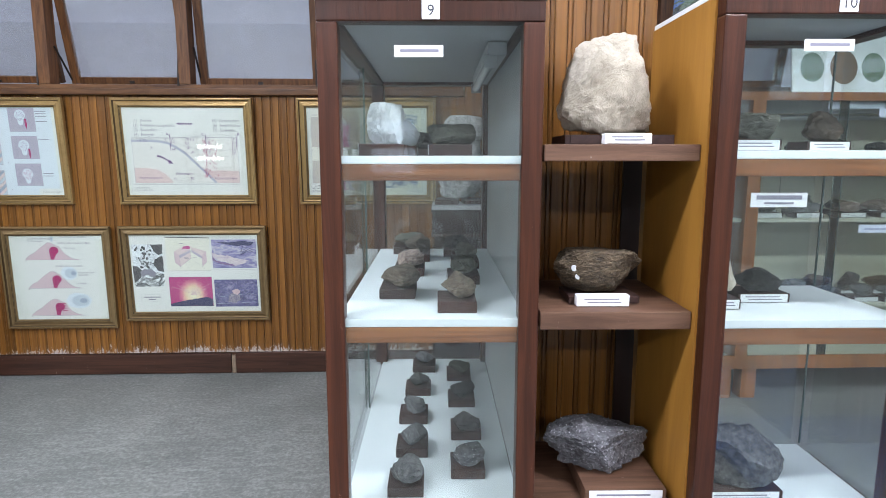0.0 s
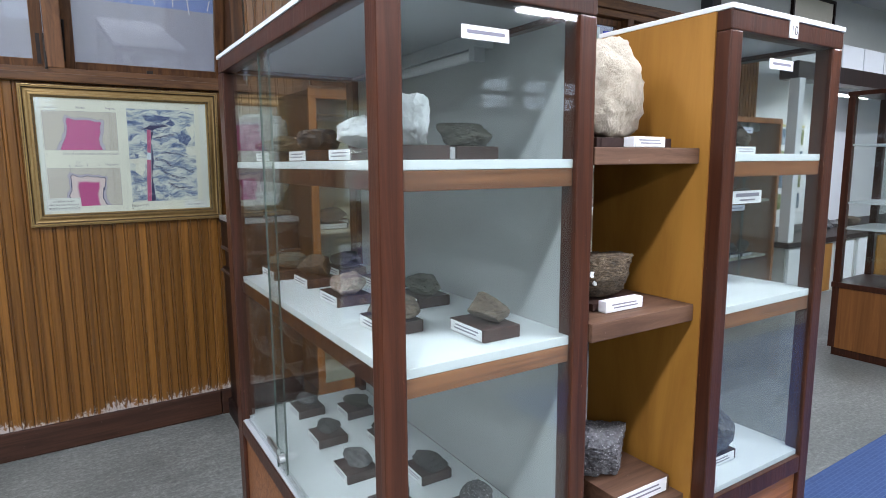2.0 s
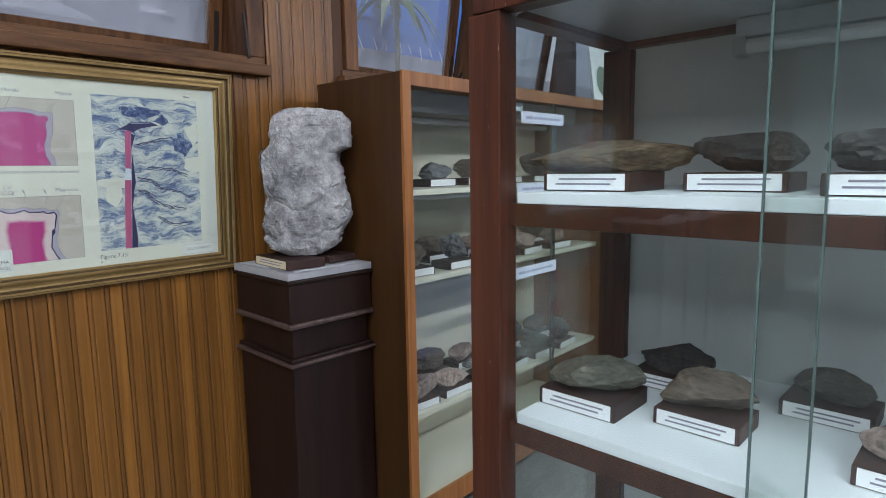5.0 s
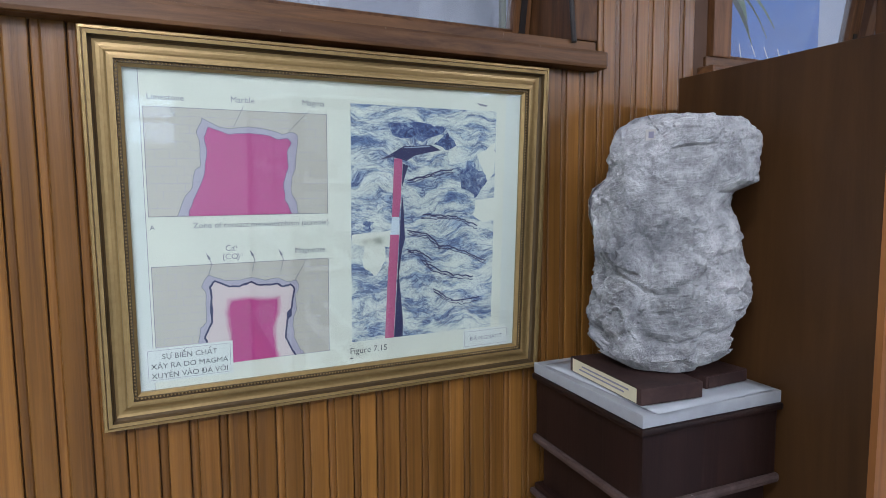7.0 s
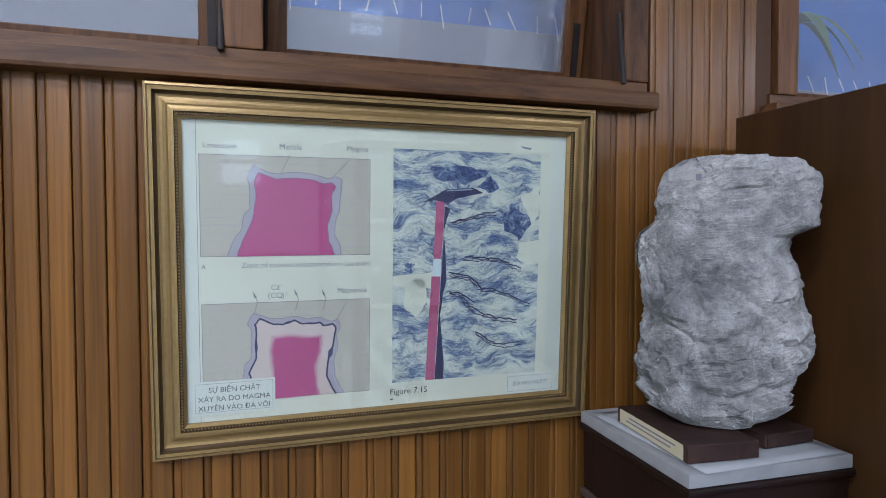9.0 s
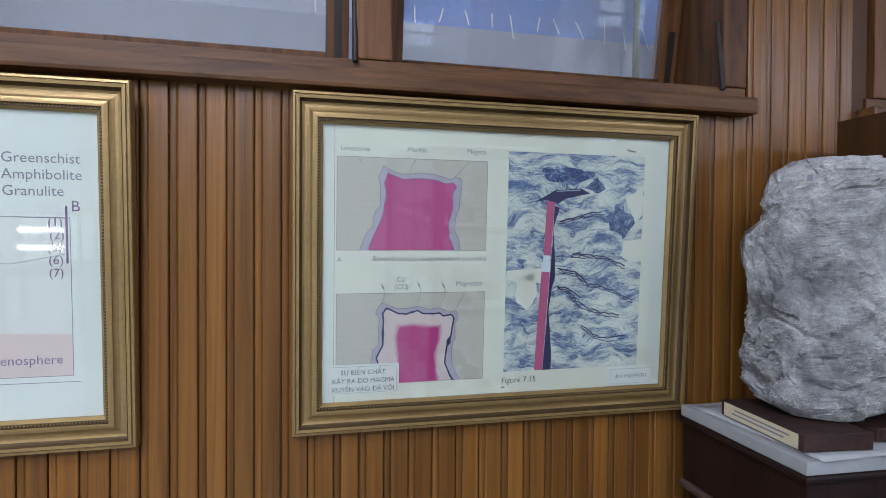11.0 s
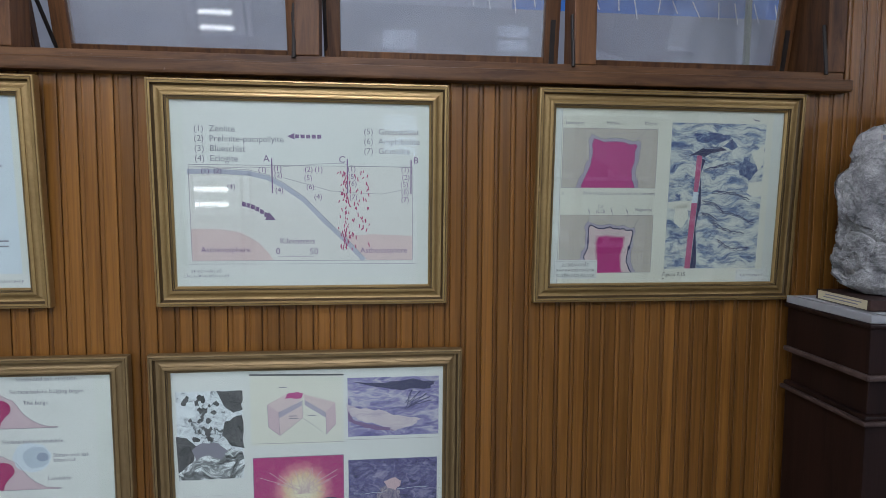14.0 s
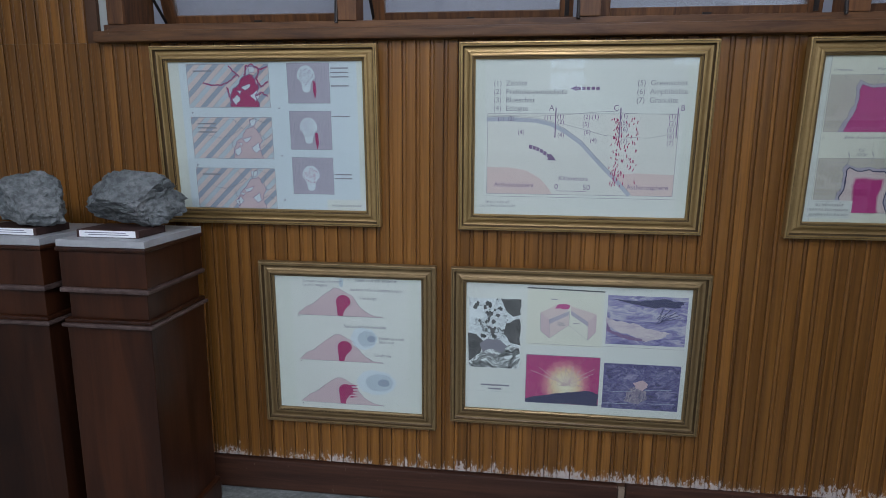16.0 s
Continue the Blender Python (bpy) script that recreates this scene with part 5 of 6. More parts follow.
def frame_mesh(w, h, steps, keep):
    """Mitred moulding round a w by h rectangle; keep picks the bands of the profile."""
    bm = bmesh.new()
    for k in keep:
        (a0, z0), (a1, z1) = steps[k], steps[k + 1]
        c0 = [(a0, a0), (w - a0, a0), (w - a0, h - a0), (a0, h - a0)]
        c1 = [(a1, a1), (w - a1, a1), (w - a1, h - a1), (a1, h - a1)]
        for s in range(4):
            t = (s + 1) % 4
            bm.faces.new([bm.verts.new((*p, z)) for p, z in ((c0[s], z0), (c0[t], z0), (c1[t], z1), (c1[s], z1))])
    bmesh.ops.remove_doubles(bm, verts=bm.verts, dist=0.00005)
    return bm


def framed_picture(x, z, w, h, label, lean=3.4, y=3.8005, gilt=GOLD):
    """Local x to the right, y up, z out of the wall; its sheet starts RIM from the edges."""
    e = empty("framed_picture", pose(x, y, z, 90 + lean, 0, 0), label, "framed picture", "framed pictures on the panelled wall")
    bands = range(len(PROFILE) - 1)
    part("gilt_moulding", frame_mesh(w, h, PROFILE, [k for k in bands if k not in DARK_BANDS]), gilt, e, "old gold painted moulding")
    part("dark_moulding", frame_mesh(w, h, PROFILE, DARK_BANDS), GOLD_DARK, e, "dark bronze grooves of the moulding")
    part("beading", beading(w, h, 0.0494, 0.0196), gilt, e, "fine gilt beading along the inner edge")
    part("back_board", box(0.004, w - 0.004, 0.004, h - 0.004, 0.0, 0.004), GROOVE, e)
    part("sheet", box(0.053, w - 0.053, 0.053, h - 0.053, 0.0045, 0.006), PAPER, e, "greenish white chart paper")
    part("glass", box(0.055, w - 0.055, 0.055, h - 0.055, 0.0102, 0.0117), PIC_GLASS, e, "picture glass with faint reflections")
    return e


u1 = framed_picture(-3.055, 1.123, 0.846, 0.650, "gilt framed chart of magma intrusion stages")
u2 = framed_picture(-1.922, 1.122, 0.852, 0.652, "gilt framed chart of metamorphic zones in a plate section")
u3 = framed_picture(-0.799, 1.120, 0.859, 0.656, "gilt framed chart of contact metamorphism and migmatite photo")
l1 = framed_picture(-2.690, 0.322, 0.690, 0.660, "bronze framed chart of a volcano bulging and erupting", 1.4, gilt=BRONZE)
l2 = framed_picture(-1.944, 0.366, 0.920, 0.618, "bronze framed collage of volcano photographs and diagram", 2.2, gilt=BRONZE)


# ---- prints on the chart sheets ----
def flat_mat(name, color, spread=0.06):
    return plain(name, color, 0.6, spread=spread, scale=25, bump=0)


MAGENTA = flat_mat("magenta_print", (0.46, 0.065, 0.235))
CRIMSON = flat_mat("crimson_print", (0.36, 0.012, 0.12))
ROSE = flat_mat("rose_print", (0.56, 0.42, 0.46))
ROSE_PALE = flat_mat("pale_rose_print", (0.62, 0.50, 0.50))
LILAC = flat_mat("lilac_print", (0.40, 0.36, 0.45))
BEIGE = flat_mat("beige_print", (0.50, 0.455, 0.40))
BLUE_GREY_PRINT = flat_mat("blue_grey_print", (0.30, 0.34, 0.44))
PALE_BLUE = flat_mat("pale_blue_print", (0.46, 0.52, 0.60))
PALE_STRIPE = flat_mat("pale_stripe", (0.60, 0.66, 0.72))
NAVY = flat_mat("navy_print", (0.03, 0.03, 0.10))
LIGHT_PAPER = flat_mat("light_paper", (0.665, 0.67, 0.65))
CREAM_PAPER = flat_mat("cream_paper", (0.68, 0.67, 0.59))
SECTION = flat_mat("section_tint", (0.66, 0.645, 0.62))
BLUSH = flat_mat("blush_print", (0.64, 0.50, 0.49))
SLAB_TINT = flat_mat("slab_tint", (0.42, 0.43, 0.52))
VIOLET = flat_mat("violet_ink", (0.19, 0.11, 0.24))


def swirl_photo(name, stops, scale, stretch=(1, 1, 1), wave=1.6):
    """A photograph of banded rock or clouds: warped bands and grain."""
    m, nt, b = nodes_of(name)
    v = coords(nt, stretch)
    warp = noise_of(nt, v, scale * 0.5, 3.0, 0.6)
    add = nt.nodes.new("ShaderNodeVectorMath")
    add.operation = "MULTIPLY_ADD"
    nt.links.new(warp.outputs["Color"], add.inputs[0])
    add.inputs[1].default_value = (0.35 * wave / scale * 8,) * 3
    nt.links.new(v.outputs[0], add.inputs[2])
    n = noise_of(nt, add, scale, 8.0, 0.72, 1.0)
    r = ramp_of(nt, stops)
    nt.links.new(n.outputs[0], r.inputs[0])
    nt.links.new(r.outputs[0], b.inputs["Base Color"])
    b.inputs["Roughness"].default_value = 0.5
    return m


def migmatite_photo():
    """A photograph of banded rock: pale folds crossed by thin dark streaks and bluish patches."""
    m, nt, b = nodes_of("banded_rock_photo")
    v = coords(nt, (1, 1, 1))
    warp = noise_of(nt, v, 5.5, 3.0, 0.55)
    add = nt.nodes.new("ShaderNodeVectorMath")
    add.operation = "MULTIPLY_ADD"
    nt.links.new(warp.outputs["Color"], add.inputs[0])
    add.inputs[1].default_value = (0.08, 0.15, 0.0)
    nt.links.new(v.outputs[0], add.inputs[2])
    turned = nt.nodes.new("ShaderNodeMapping")
    turned.inputs["Rotation"].default_value = (0, 0, radians(14))
    turned.inputs["Scale"].default_value = (1.0, 3.4, 1.0)
    nt.links.new(add.outputs[0], turned.inputs[0])
    bands, fine = noise_of(nt, turned, 13.0, 6.0, 0.62, 0.5), noise_of(nt, turned, 58.0, 5.0, 0.7, 0.4)
    tint = ramp_of(nt, [(0.34, (0.12, 0.18, 0.34)), (0.43, (0.33, 0.40, 0.51)), (0.51, (0.57, 0.60, 0.58)), (0.64, (0.67, 0.68, 0.61))])
    nt.links.new(bands.outputs[0], tint.inputs[0])
    lines = ramp_of(nt, [(0.0, (1, 1, 1)), (0.025, (0.75, 0.75, 0.75)), (0.06, (0, 0, 0))])
    away = nt.nodes.new("ShaderNodeMath")
    away.operation = "SUBTRACT"
    nt.links.new(fine.outputs[0], away.inputs[0])
    away.inputs[1].default_value = 0.47
    size = nt.nodes.new("ShaderNodeMath")
    size.operation = "ABSOLUTE"
    nt.links.new(away.outputs[0], size.inputs[0])
    nt.links.new(size.outputs[0], lines.inputs[0])
    where = ramp_of(nt, [(0.44, (1, 1, 1)), (0.58, (0.12, 0.12, 0.12))])
    nt.links.new(bands.outputs[0], where.inputs[0])
    ink = mix_of(nt, lines.outputs[0], where.outputs[0], 1.0, "MULTIPLY")
    grain = noise_of(nt, v, 260.0, 3.0, 0.8)
    c = mix_of(nt, tint.outputs[0], (0.03, 0.045, 0.15), ink)
    speck = ramp_of(nt, [(0.36, (0.5, 0.5, 0.5)), (0.47, (0, 0, 0))])
    nt.links.new(grain.outputs[0], speck.inputs[0])
    c = mix_of(nt, c, (0.10, 0.15, 0.30), speck.outputs[0])
    nt.links.new(c, b.inputs["Base Color"])
    b.inputs["Roughness"].default_value = 0.5
    return m


MIGMATITE = migmatite_photo()
ASH_CLOUD = swirl_photo("ash_cloud_photo", [(0.40, (0.02, 0.02, 0.022)), (0.50, (0.22, 0.23, 0.24)), (0.56, (0.7, 0.73, 0.75)), (0.7, (0.8, 0.82, 0.84))], 9, (1, 1, 1), 1.6)
LAVA_FIELD = swirl_photo("lava_field_photo", [(0.36, (0.07, 0.055, 0.20)), (0.48, (0.22, 0.20, 0.40)), (0.58, (0.45, 0.42, 0.52)), (0.72, (0.62, 0.56, 0.58))], 8, (1, 2.8, 1), 1.5)
CRATER = swirl_photo("crater_photo", [(0.36, (0.03, 0.03, 0.10)), (0.5, (0.10, 0.09, 0.24)), (0.66, (0.30, 0.27, 0.42))], 30, (1, 1.6, 1), 1.0)
LAVA_PALE = swirl_photo("pale_lava_photo", [(0.34, (0.36, 0.28, 0.40)), (0.5, (0.54, 0.46, 0.50)), (0.68, (0.64, 0.57, 0.57))], 12, (1, 2.8, 1), 1.2)
CRATER_SLOPE = swirl_photo("crater_slope_photo", [(0.38, (0.06, 0.05, 0.14)), (0.5, (0.24, 0.20, 0.28)), (0.62, (0.45, 0.38, 0.40))], 60, (2, 1, 1), 1.0)
ASH_LIGHT = swirl_photo("pale_ash_photo", [(0.38, (0.06, 0.065, 0.07)), (0.44, (0.55, 0.58, 0.62)), (0.6, (0.74, 0.77, 0.80))], 22, (1, 1, 1), 1.2)
ASH_DARK = swirl_photo("dark_ash_photo", [(0.4, (0.02, 0.02, 0.022)), (0.6, (0.10, 0.10, 0.105))], 16, (1, 1, 1), 1.2)


def glow_photo():
    """Pale fountain of lava, fading outwards with a ragged edge."""
    m, nt, b = nodes_of("lava_fountain_photo")
    tc = coords(nt, (10.5, 9.5, 1))
    tc.inputs["Location"].default_value = (-0.12, 0.16, 0.0)
    g = nt.nodes.new("ShaderNodeTexGradient")
    g.gradient_type = "SPHERICAL"
    n = noise_of(nt, coords(nt), 55.0, 4.0)
    nt.links.new(tc.outputs[0], g.inputs[0])
    s = mix_of(nt, g.outputs["Color"], n.outputs[0], 0.28)
    r = ramp_of(nt, [(0.14, (0.40, 0.025, 0.17)), (0.33, (0.60, 0.20, 0.26)), (0.5, (0.72, 0.55, 0.36)), (0.7, (0.78, 0.72, 0.55))])
    nt.links.new(s, r.inputs[0])
    nt.links.new(r.outputs[0], b.inputs["Base Color"])
    return m


class Print:
    """Flat inked shapes on the sheet of a picture, gathered ink by ink; u to the right and v down, both from 0 to 1 over the sheet."""

    def __init__(self, pic, w, h, name="print"):
        self.pic, self.w, self.h, self.name, self.inks = pic, w - 2 * RIM, h - 2 * RIM, name, {}
        self.sheet = [o for o in pic.children if o.name.startswith("sheet")][0]

    def at(self, u, v):
        return RIM + u * self.w, RIM + (1 - v) * self.h

    def ink(self, mat):
        if mat.name not in self.inks:
            self.inks[mat.name] = (bmesh.new(), mat)
        return self.inks[mat.name][0]

    def poly(self, pts, mat, layer=1):
        bm = self.ink(mat)
        vs = [bm.verts.new((*self.at(u, v), 0.006 + 0.0004 * layer)) for u, v in pts]
        f = bm.faces.new(vs)
        bmesh.ops.triangulate(bm, faces=[f])

    def rect(self, u0, v0, u1, v1, mat, layer=1):
        self.poly([(u0, v1), (u1, v1), (u1, v0), (u0, v0)], mat, layer)

    def oval(self, u, v, ru, rv, mat, layer=1, n=28, wob=0.0, seed=0):
        rng = random.Random(seed)
        self.poly([(u + ru * (1 + rng.uniform(-wob, wob)) * math.cos(a), v + rv * (1 + rng.uniform(-wob, wob)) * math.sin(a)) for a in (2 * math.pi * k / n for k in range(n))], mat, layer)

    def line(self, pts, width, mat, layer=2):
        bm = self.ink(mat)
        z = 0.006 + 0.0004 * layer
        q = [Vector(self.at(*p)) for p in pts]
        for a, b_ in zip(q, q[1:]):
            if (b_ - a).length < 1e-6:
                continue
            d = (b_ - a).normalized()
            s = Vector((-d.y, d.x)) * width / 2
            e = d * width * 0.3
            bm.faces.new([bm.verts.new((*c, z)) for c in (a - s - e, b_ - s + e, b_ + s + e, a + s - e)])

    def outline(self, u0, v0, u1, v1, width, mat, layer=2):
        for pts in (((u0, v0), (u1, v0)), ((u0, v1), (u1, v1)), ((u0, v0), (u0, v1)), ((u1, v0), (u1, v1))):
            self.line(pts, width, mat, layer)

    def text(self, body, u, v, size, mat, align="LEFT", layer=3):
        x, y = self.at(u, v)
        lettering(self.ink(mat), body, size, x, y, 0.006 + 0.0004 * layer, align)

    def photo(self, u0, v0, u1, v1, mat, layer=1, label=""):
        (x0, y1), (x1, y0) = self.at(u0, v0), self.at(u1, v1)
        ob = part("photograph", box(-(x1 - x0) / 2, (x1 - x0) / 2, -(y1 - y0) / 2, (y1 - y0) / 2, 0, 0.0004 * layer), mat, self.sheet, label)
        ob.matrix_local = Matrix.Translation(((x0 + x1) / 2, (y0 + y1) / 2, 0.0061))

    def done(self):
        for bm, mat in self.inks.values():
            me = bpy.data.meshes.new("ink_shapes")
            bm.to_mesh(me)
            bm.free()
            me.materials.append(mat)
            ob = new("ink_shapes", me)
            ob.parent = self.sheet


def wobble(pts, amp, seed, n=7):
    """The outline with small random waves between its corners."""
    rng, out = random.Random(seed), []
    for (a, b_), (c, d) in zip(pts, pts[1:]):
        for k in range(n):
            s = k / n
            out.append((a + (c - a) * s + rng.uniform(-amp, amp), b_ + (d - b_) * s + rng.uniform(-amp, amp)))
    return out + [pts[-1]]


# contact metamorphism and migmatite
P = Print(u3, 0.859, 0.656)
P.rect(0.03, 0, 0.953, 1, CREAM_PAPER, 0.5)
P.line([(0.03, 0), (0.03, 1)], 0.0008, GREY_INK, 0.8)
for v0, v1 in ((0.110, 0.444), (0.602, 0.938)):
    P.rect(0.036, v0, 0.442, v1, BEIGE)
    P.outline(0.036, v0, 0.442, v1, 0.0010, GREY_INK, 1.7)
    for k in range(1, 13):
        v = v0 + (v1 - v0) * k / 13
        P.line([(0.037, v), (0.165, v)], 0.0006, LILAC, 1.6)
        P.line([(0.335, v), (0.441, v)], 0.0006, LILAC, 1.6)
        for j in range(4):
            u = (0.055 + 0.03 * j if j < 3 else 0.40) + 0.014 * (k % 2)
            P.line([(u, v), (u, v - (v1 - v0) / 13)], 0.0006, LILAC, 1.6)
        if k < 3:
            P.line([(0.165, v), (0.335, v)], 0.0006, LILAC, 1.6)
halo = [(0.096, 0.443), (0.109, 0.392), (0.129, 0.355), (0.135, 0.303), (0.15, 0.285), (0.149, 0.207), (0.142, 0.18), (0.157, 0.139), (0.19, 0.164), (0.219, 0.168), (0.258, 0.16), (0.298, 0.166), (0.334, 0.18), (0.36, 0.172), (0.371, 0.187), (0.363, 0.29), (0.354, 0.319), (0.353, 0.377), (0.364, 0.401), (0.369, 0.443)]
core = [(0.118, 0.443), (0.129, 0.396), (0.145, 0.352), (0.158, 0.30), (0.164, 0.24), (0.159, 0.198), (0.167, 0.164), (0.212, 0.185), (0.258, 0.18), (0.295, 0.183), (0.325, 0.198), (0.344, 0.194), (0.355, 0.207), (0.344, 0.238), (0.345, 0.29), (0.335, 0.338), (0.337, 0.396), (0.345, 0.412), (0.353, 0.443)]
P.poly(wobble(halo, 0.0015, 1, 3), LILAC, 2)
P.line(wobble(halo, 0.0015, 1, 3), 0.0011, GREY_INK, 2.4)
P.poly(wobble(core, 0.0015, 2, 3), MAGENTA, 3)
P.line(wobble(core, 0.0015, 2, 3), 0.0011, VIOLET, 3.4)
rim = [(0.127, 0.857), (0.134, 0.811), (0.147, 0.793), (0.15, 0.70), (0.139, 0.675), (0.155, 0.635), (0.193, 0.657), (0.226, 0.661), (0.253, 0.653), (0.286, 0.666), (0.317, 0.66), (0.341, 0.678), (0.359, 0.671), (0.368, 0.693), (0.357, 0.728), (0.36, 0.777), (0.35, 0.815), (0.352, 0.874), (0.366, 0.915), (0.376, 0.937)]
pale = [(0.146, 0.859), (0.143, 0.84), (0.159, 0.795), (0.16, 0.71), (0.158, 0.676), (0.169, 0.658), (0.202, 0.678), (0.223, 0.68), (0.252, 0.669), (0.272, 0.682), (0.313, 0.681), (0.327, 0.692), (0.347, 0.686), (0.354, 0.702), (0.347, 0.766), (0.335, 0.813), (0.332, 0.872), (0.348, 0.923), (0.355, 0.937)]
P.poly(wobble(rim, 0.0015, 5, 3) + [(0.127, 0.937)], LILAC, 2)
P.line(wobble(rim, 0.0015, 5, 3), 0.0011, GREY_INK, 2.4)
P.poly(wobble(pale, 0.0012, 6, 3) + [(0.146, 0.937)], ROSE_PALE, 3)
P.line(wobble(pale, 0.0012, 6, 3), 0.0032, NAVY, 4)
for k, wide in ((2, 0.007), (7, 0.006), (9, 0.007), (10, 0.009), (11, 0.006), (14, 0.010), (17, 0.008)):
    (a, b_), (c, d) = pale[k], pale[k + 1]
    P.poly([(a, b_), ((a + c) / 2 - wide * 0.6, (b_ + d) / 2 - wide * 0.6), (c, d), ((a + c) / 2 + wide * 0.6, (b_ + d) / 2 + wide * 0.6)], NAVY, 4.4)
hearth = [(0.198, 0.938), (0.203, 0.847), (0.196, 0.77), (0.203, 0.729), (0.238, 0.723), (0.279, 0.732), (0.313, 0.731), (0.312, 0.782), (0.301, 0.829), (0.304, 0.898), (0.31, 0.938)]
MIXED = [flat_mat("rose_blend", tuple(0.62 + (0.44 - 0.62) * q if c == 0 else (0.50, 0.50)[c - 1] + ((0.035, 0.20)[c - 1] - 0.50) * q for c in range(3))) for q in (0.2, 0.4, 0.6, 0.8, 1.0)]
for k, tint in enumerate(MIXED):
    grow = 0.16 - 0.05 * k
    P.poly(wobble([(0.254 + (u - 0.254) * (1 + grow), min(0.938, 0.84 + (v - 0.84) * (1 + grow * 0.6))) for u, v in hearth], 0.0022, 20 + k, 4), tint, 4 + k * 0.4)
for body, u, v, size in (("Limestone", 0.044, 0.089, 0.0135), ("Marble", 0.218, 0.086, 0.0145), ("Magma", 0.382, 0.084, 0.0145), ("Zone of contact metamorphism (aureole)", 0.127, 0.483, 0.0140), ("A", 0.037, 0.485, 0.012), ("Magnetite", 0.358, 0.578, 0.0145), ("Ca", 0.195, 0.560, 0.0145), ("+2", 0.213, 0.551, 0.007), ("(CO", 0.188, 0.588, 0.0145), ("3", 0.218, 0.592, 0.007), (")", 0.222, 0.588, 0.0145), ("-2", 0.228, 0.578, 0.007)):
    P.text(body, u, v, size, GREY_INK)
for pts in (((0.246, 0.098), (0.222, 0.166)), ((0.40, 0.098), (0.345, 0.178)), ((0.09, 0.112), (0.10, 0.135)), ((0.384, 0.606), (0.357, 0.672))):
    P.line(list(pts), 0.0009, GREY_INK, 5)
for u, v in ((0.158, 0.58), (0.256, 0.575), (0.324, 0.578)):
    P.line([(u - 0.002, v + 0.06), (u + 0.006, v + 0.02), (u, v)], 0.0011, GREY_INK, 5)
    P.poly([(u - 0.006, v - 0.018), (u + 0.005, v + 0.004), (u - 0.001, v + 0.006)], GREY_INK, 5)
P.photo(0.503, 0.068, 0.923, 0.917, MIGMATITE, 2, "photograph of swirling banded rock")
for k, pts in enumerate((((0.864, 0.235), (0.922, 0.187), (0.922, 0.289), (0.898, 0.332), (0.881, 0.289), (0.864, 0.235)), ((0.863, 0.406), (0.922, 0.397), (0.922, 0.484), (0.888, 0.493), (0.854, 0.46), (0.863, 0.406)),
                         ((0.536, 0.54), (0.589, 0.535), (0.599, 0.626), (0.565, 0.675), (0.535, 0.642), (0.536, 0.54)), ((0.504, 0.52), (0.612, 0.514), (0.612, 0.575), (0.504, 0.56), (0.504, 0.52)))):
    P.poly(wobble(list(pts), 0.004, 50 + k, 4), CREAM_PAPER, 3)
ROCK_BLUE = swirl_photo("dark_rock_photo", [(0.40, (0.02, 0.03, 0.12)), (0.52, (0.07, 0.11, 0.26)), (0.64, (0.35, 0.42, 0.50))], 60, (1, 1, 1), 1.2)
for k, pts in enumerate((((0.805, 0.31), (0.839, 0.268), (0.889, 0.299), (0.90, 0.342), (0.863, 0.396), (0.821, 0.363), (0.805, 0.31)), ((0.73, 0.20), (0.775, 0.155), (0.80, 0.205), (0.765, 0.215), (0.73, 0.20)), ((0.535, 0.48), (0.56, 0.475), (0.555, 0.515), (0.535, 0.51), (0.535, 0.48)), ((0.60, 0.13), (0.70, 0.12), (0.77, 0.14), (0.70, 0.19), (0.62, 0.18), (0.60, 0.13)))):
    P.poly(wobble(list(pts), 0.006, 60 + k, 4), ROCK_BLUE, 3.2)
for k, pts in enumerate((((0.70, 0.46), (0.76, 0.462), (0.82, 0.475), (0.87, 0.505)), ((0.66, 0.515), (0.72, 0.535), (0.755, 0.58), (0.80, 0.585), (0.90, 0.645)), ((0.70, 0.625), (0.74, 0.665), (0.80, 0.695), (0.86, 0.705)), ((0.74, 0.745), (0.78, 0.785), (0.83, 0.80), (0.88, 0.79)), ((0.66, 0.585), (0.70, 0.60), (0.73, 0.63)), ((0.66, 0.33), (0.74, 0.30), (0.79, 0.29)))):
    for j in range(3):
        P.line(wobble([(u, v + 0.006 * j) for u, v in pts[:len(pts) - (j == 1)]], 0.004, 70 + k * 3 + j, 6), 0.0016 + 0.0010 * (j == 0), NAVY, 3.4)
FADED_PINK = flat_mat("faded_pink_print", (0.46, 0.10, 0.21))
P.poly([(0.619, 0.253), (0.642, 0.252), (0.642, 0.279), (0.638, 0.402), (0.634, 0.464), (0.614, 0.463)], FADED_PINK, 4)
P.poly([(0.614, 0.463), (0.634, 0.464), (0.634, 0.529), (0.609, 0.528)], PALE_STRIPE, 4)
P.poly([(0.609, 0.528), (0.634, 0.529), (0.626, 0.731), (0.62, 0.917), (0.595, 0.917), (0.601, 0.729)], FADED_PINK, 4)
P.poly([(0.643, 0.269), (0.659, 0.279), (0.649, 0.32), (0.641, 0.361), (0.647, 0.443), (0.651, 0.547), (0.643, 0.587), (0.631, 0.649), (0.638, 0.732), (0.647, 0.857), (0.646, 0.917), (0.621, 0.917), (0.629, 0.731), (0.635, 0.546), (0.641, 0.402)], NAVY, 3.6)
P.poly([(0.576, 0.259), (0.607, 0.239), (0.645, 0.209), (0.724, 0.202), (0.753, 0.22), (0.716, 0.229), (0.676, 0.242), (0.653, 0.262), (0.637, 0.254), (0.614, 0.249)], NAVY, 5)
P.line([(0.648, 0.214), (0.72, 0.207)], 0.0022, BLUE_GREY_PRINT, 5.5)
P.rect(0.012, 0.862, 0.204, 0.975, LIGHT_PAPER, 6.6)
P.outline(0.018, 0.870, 0.198, 0.967, 0.0006, GREY_INK, 7)
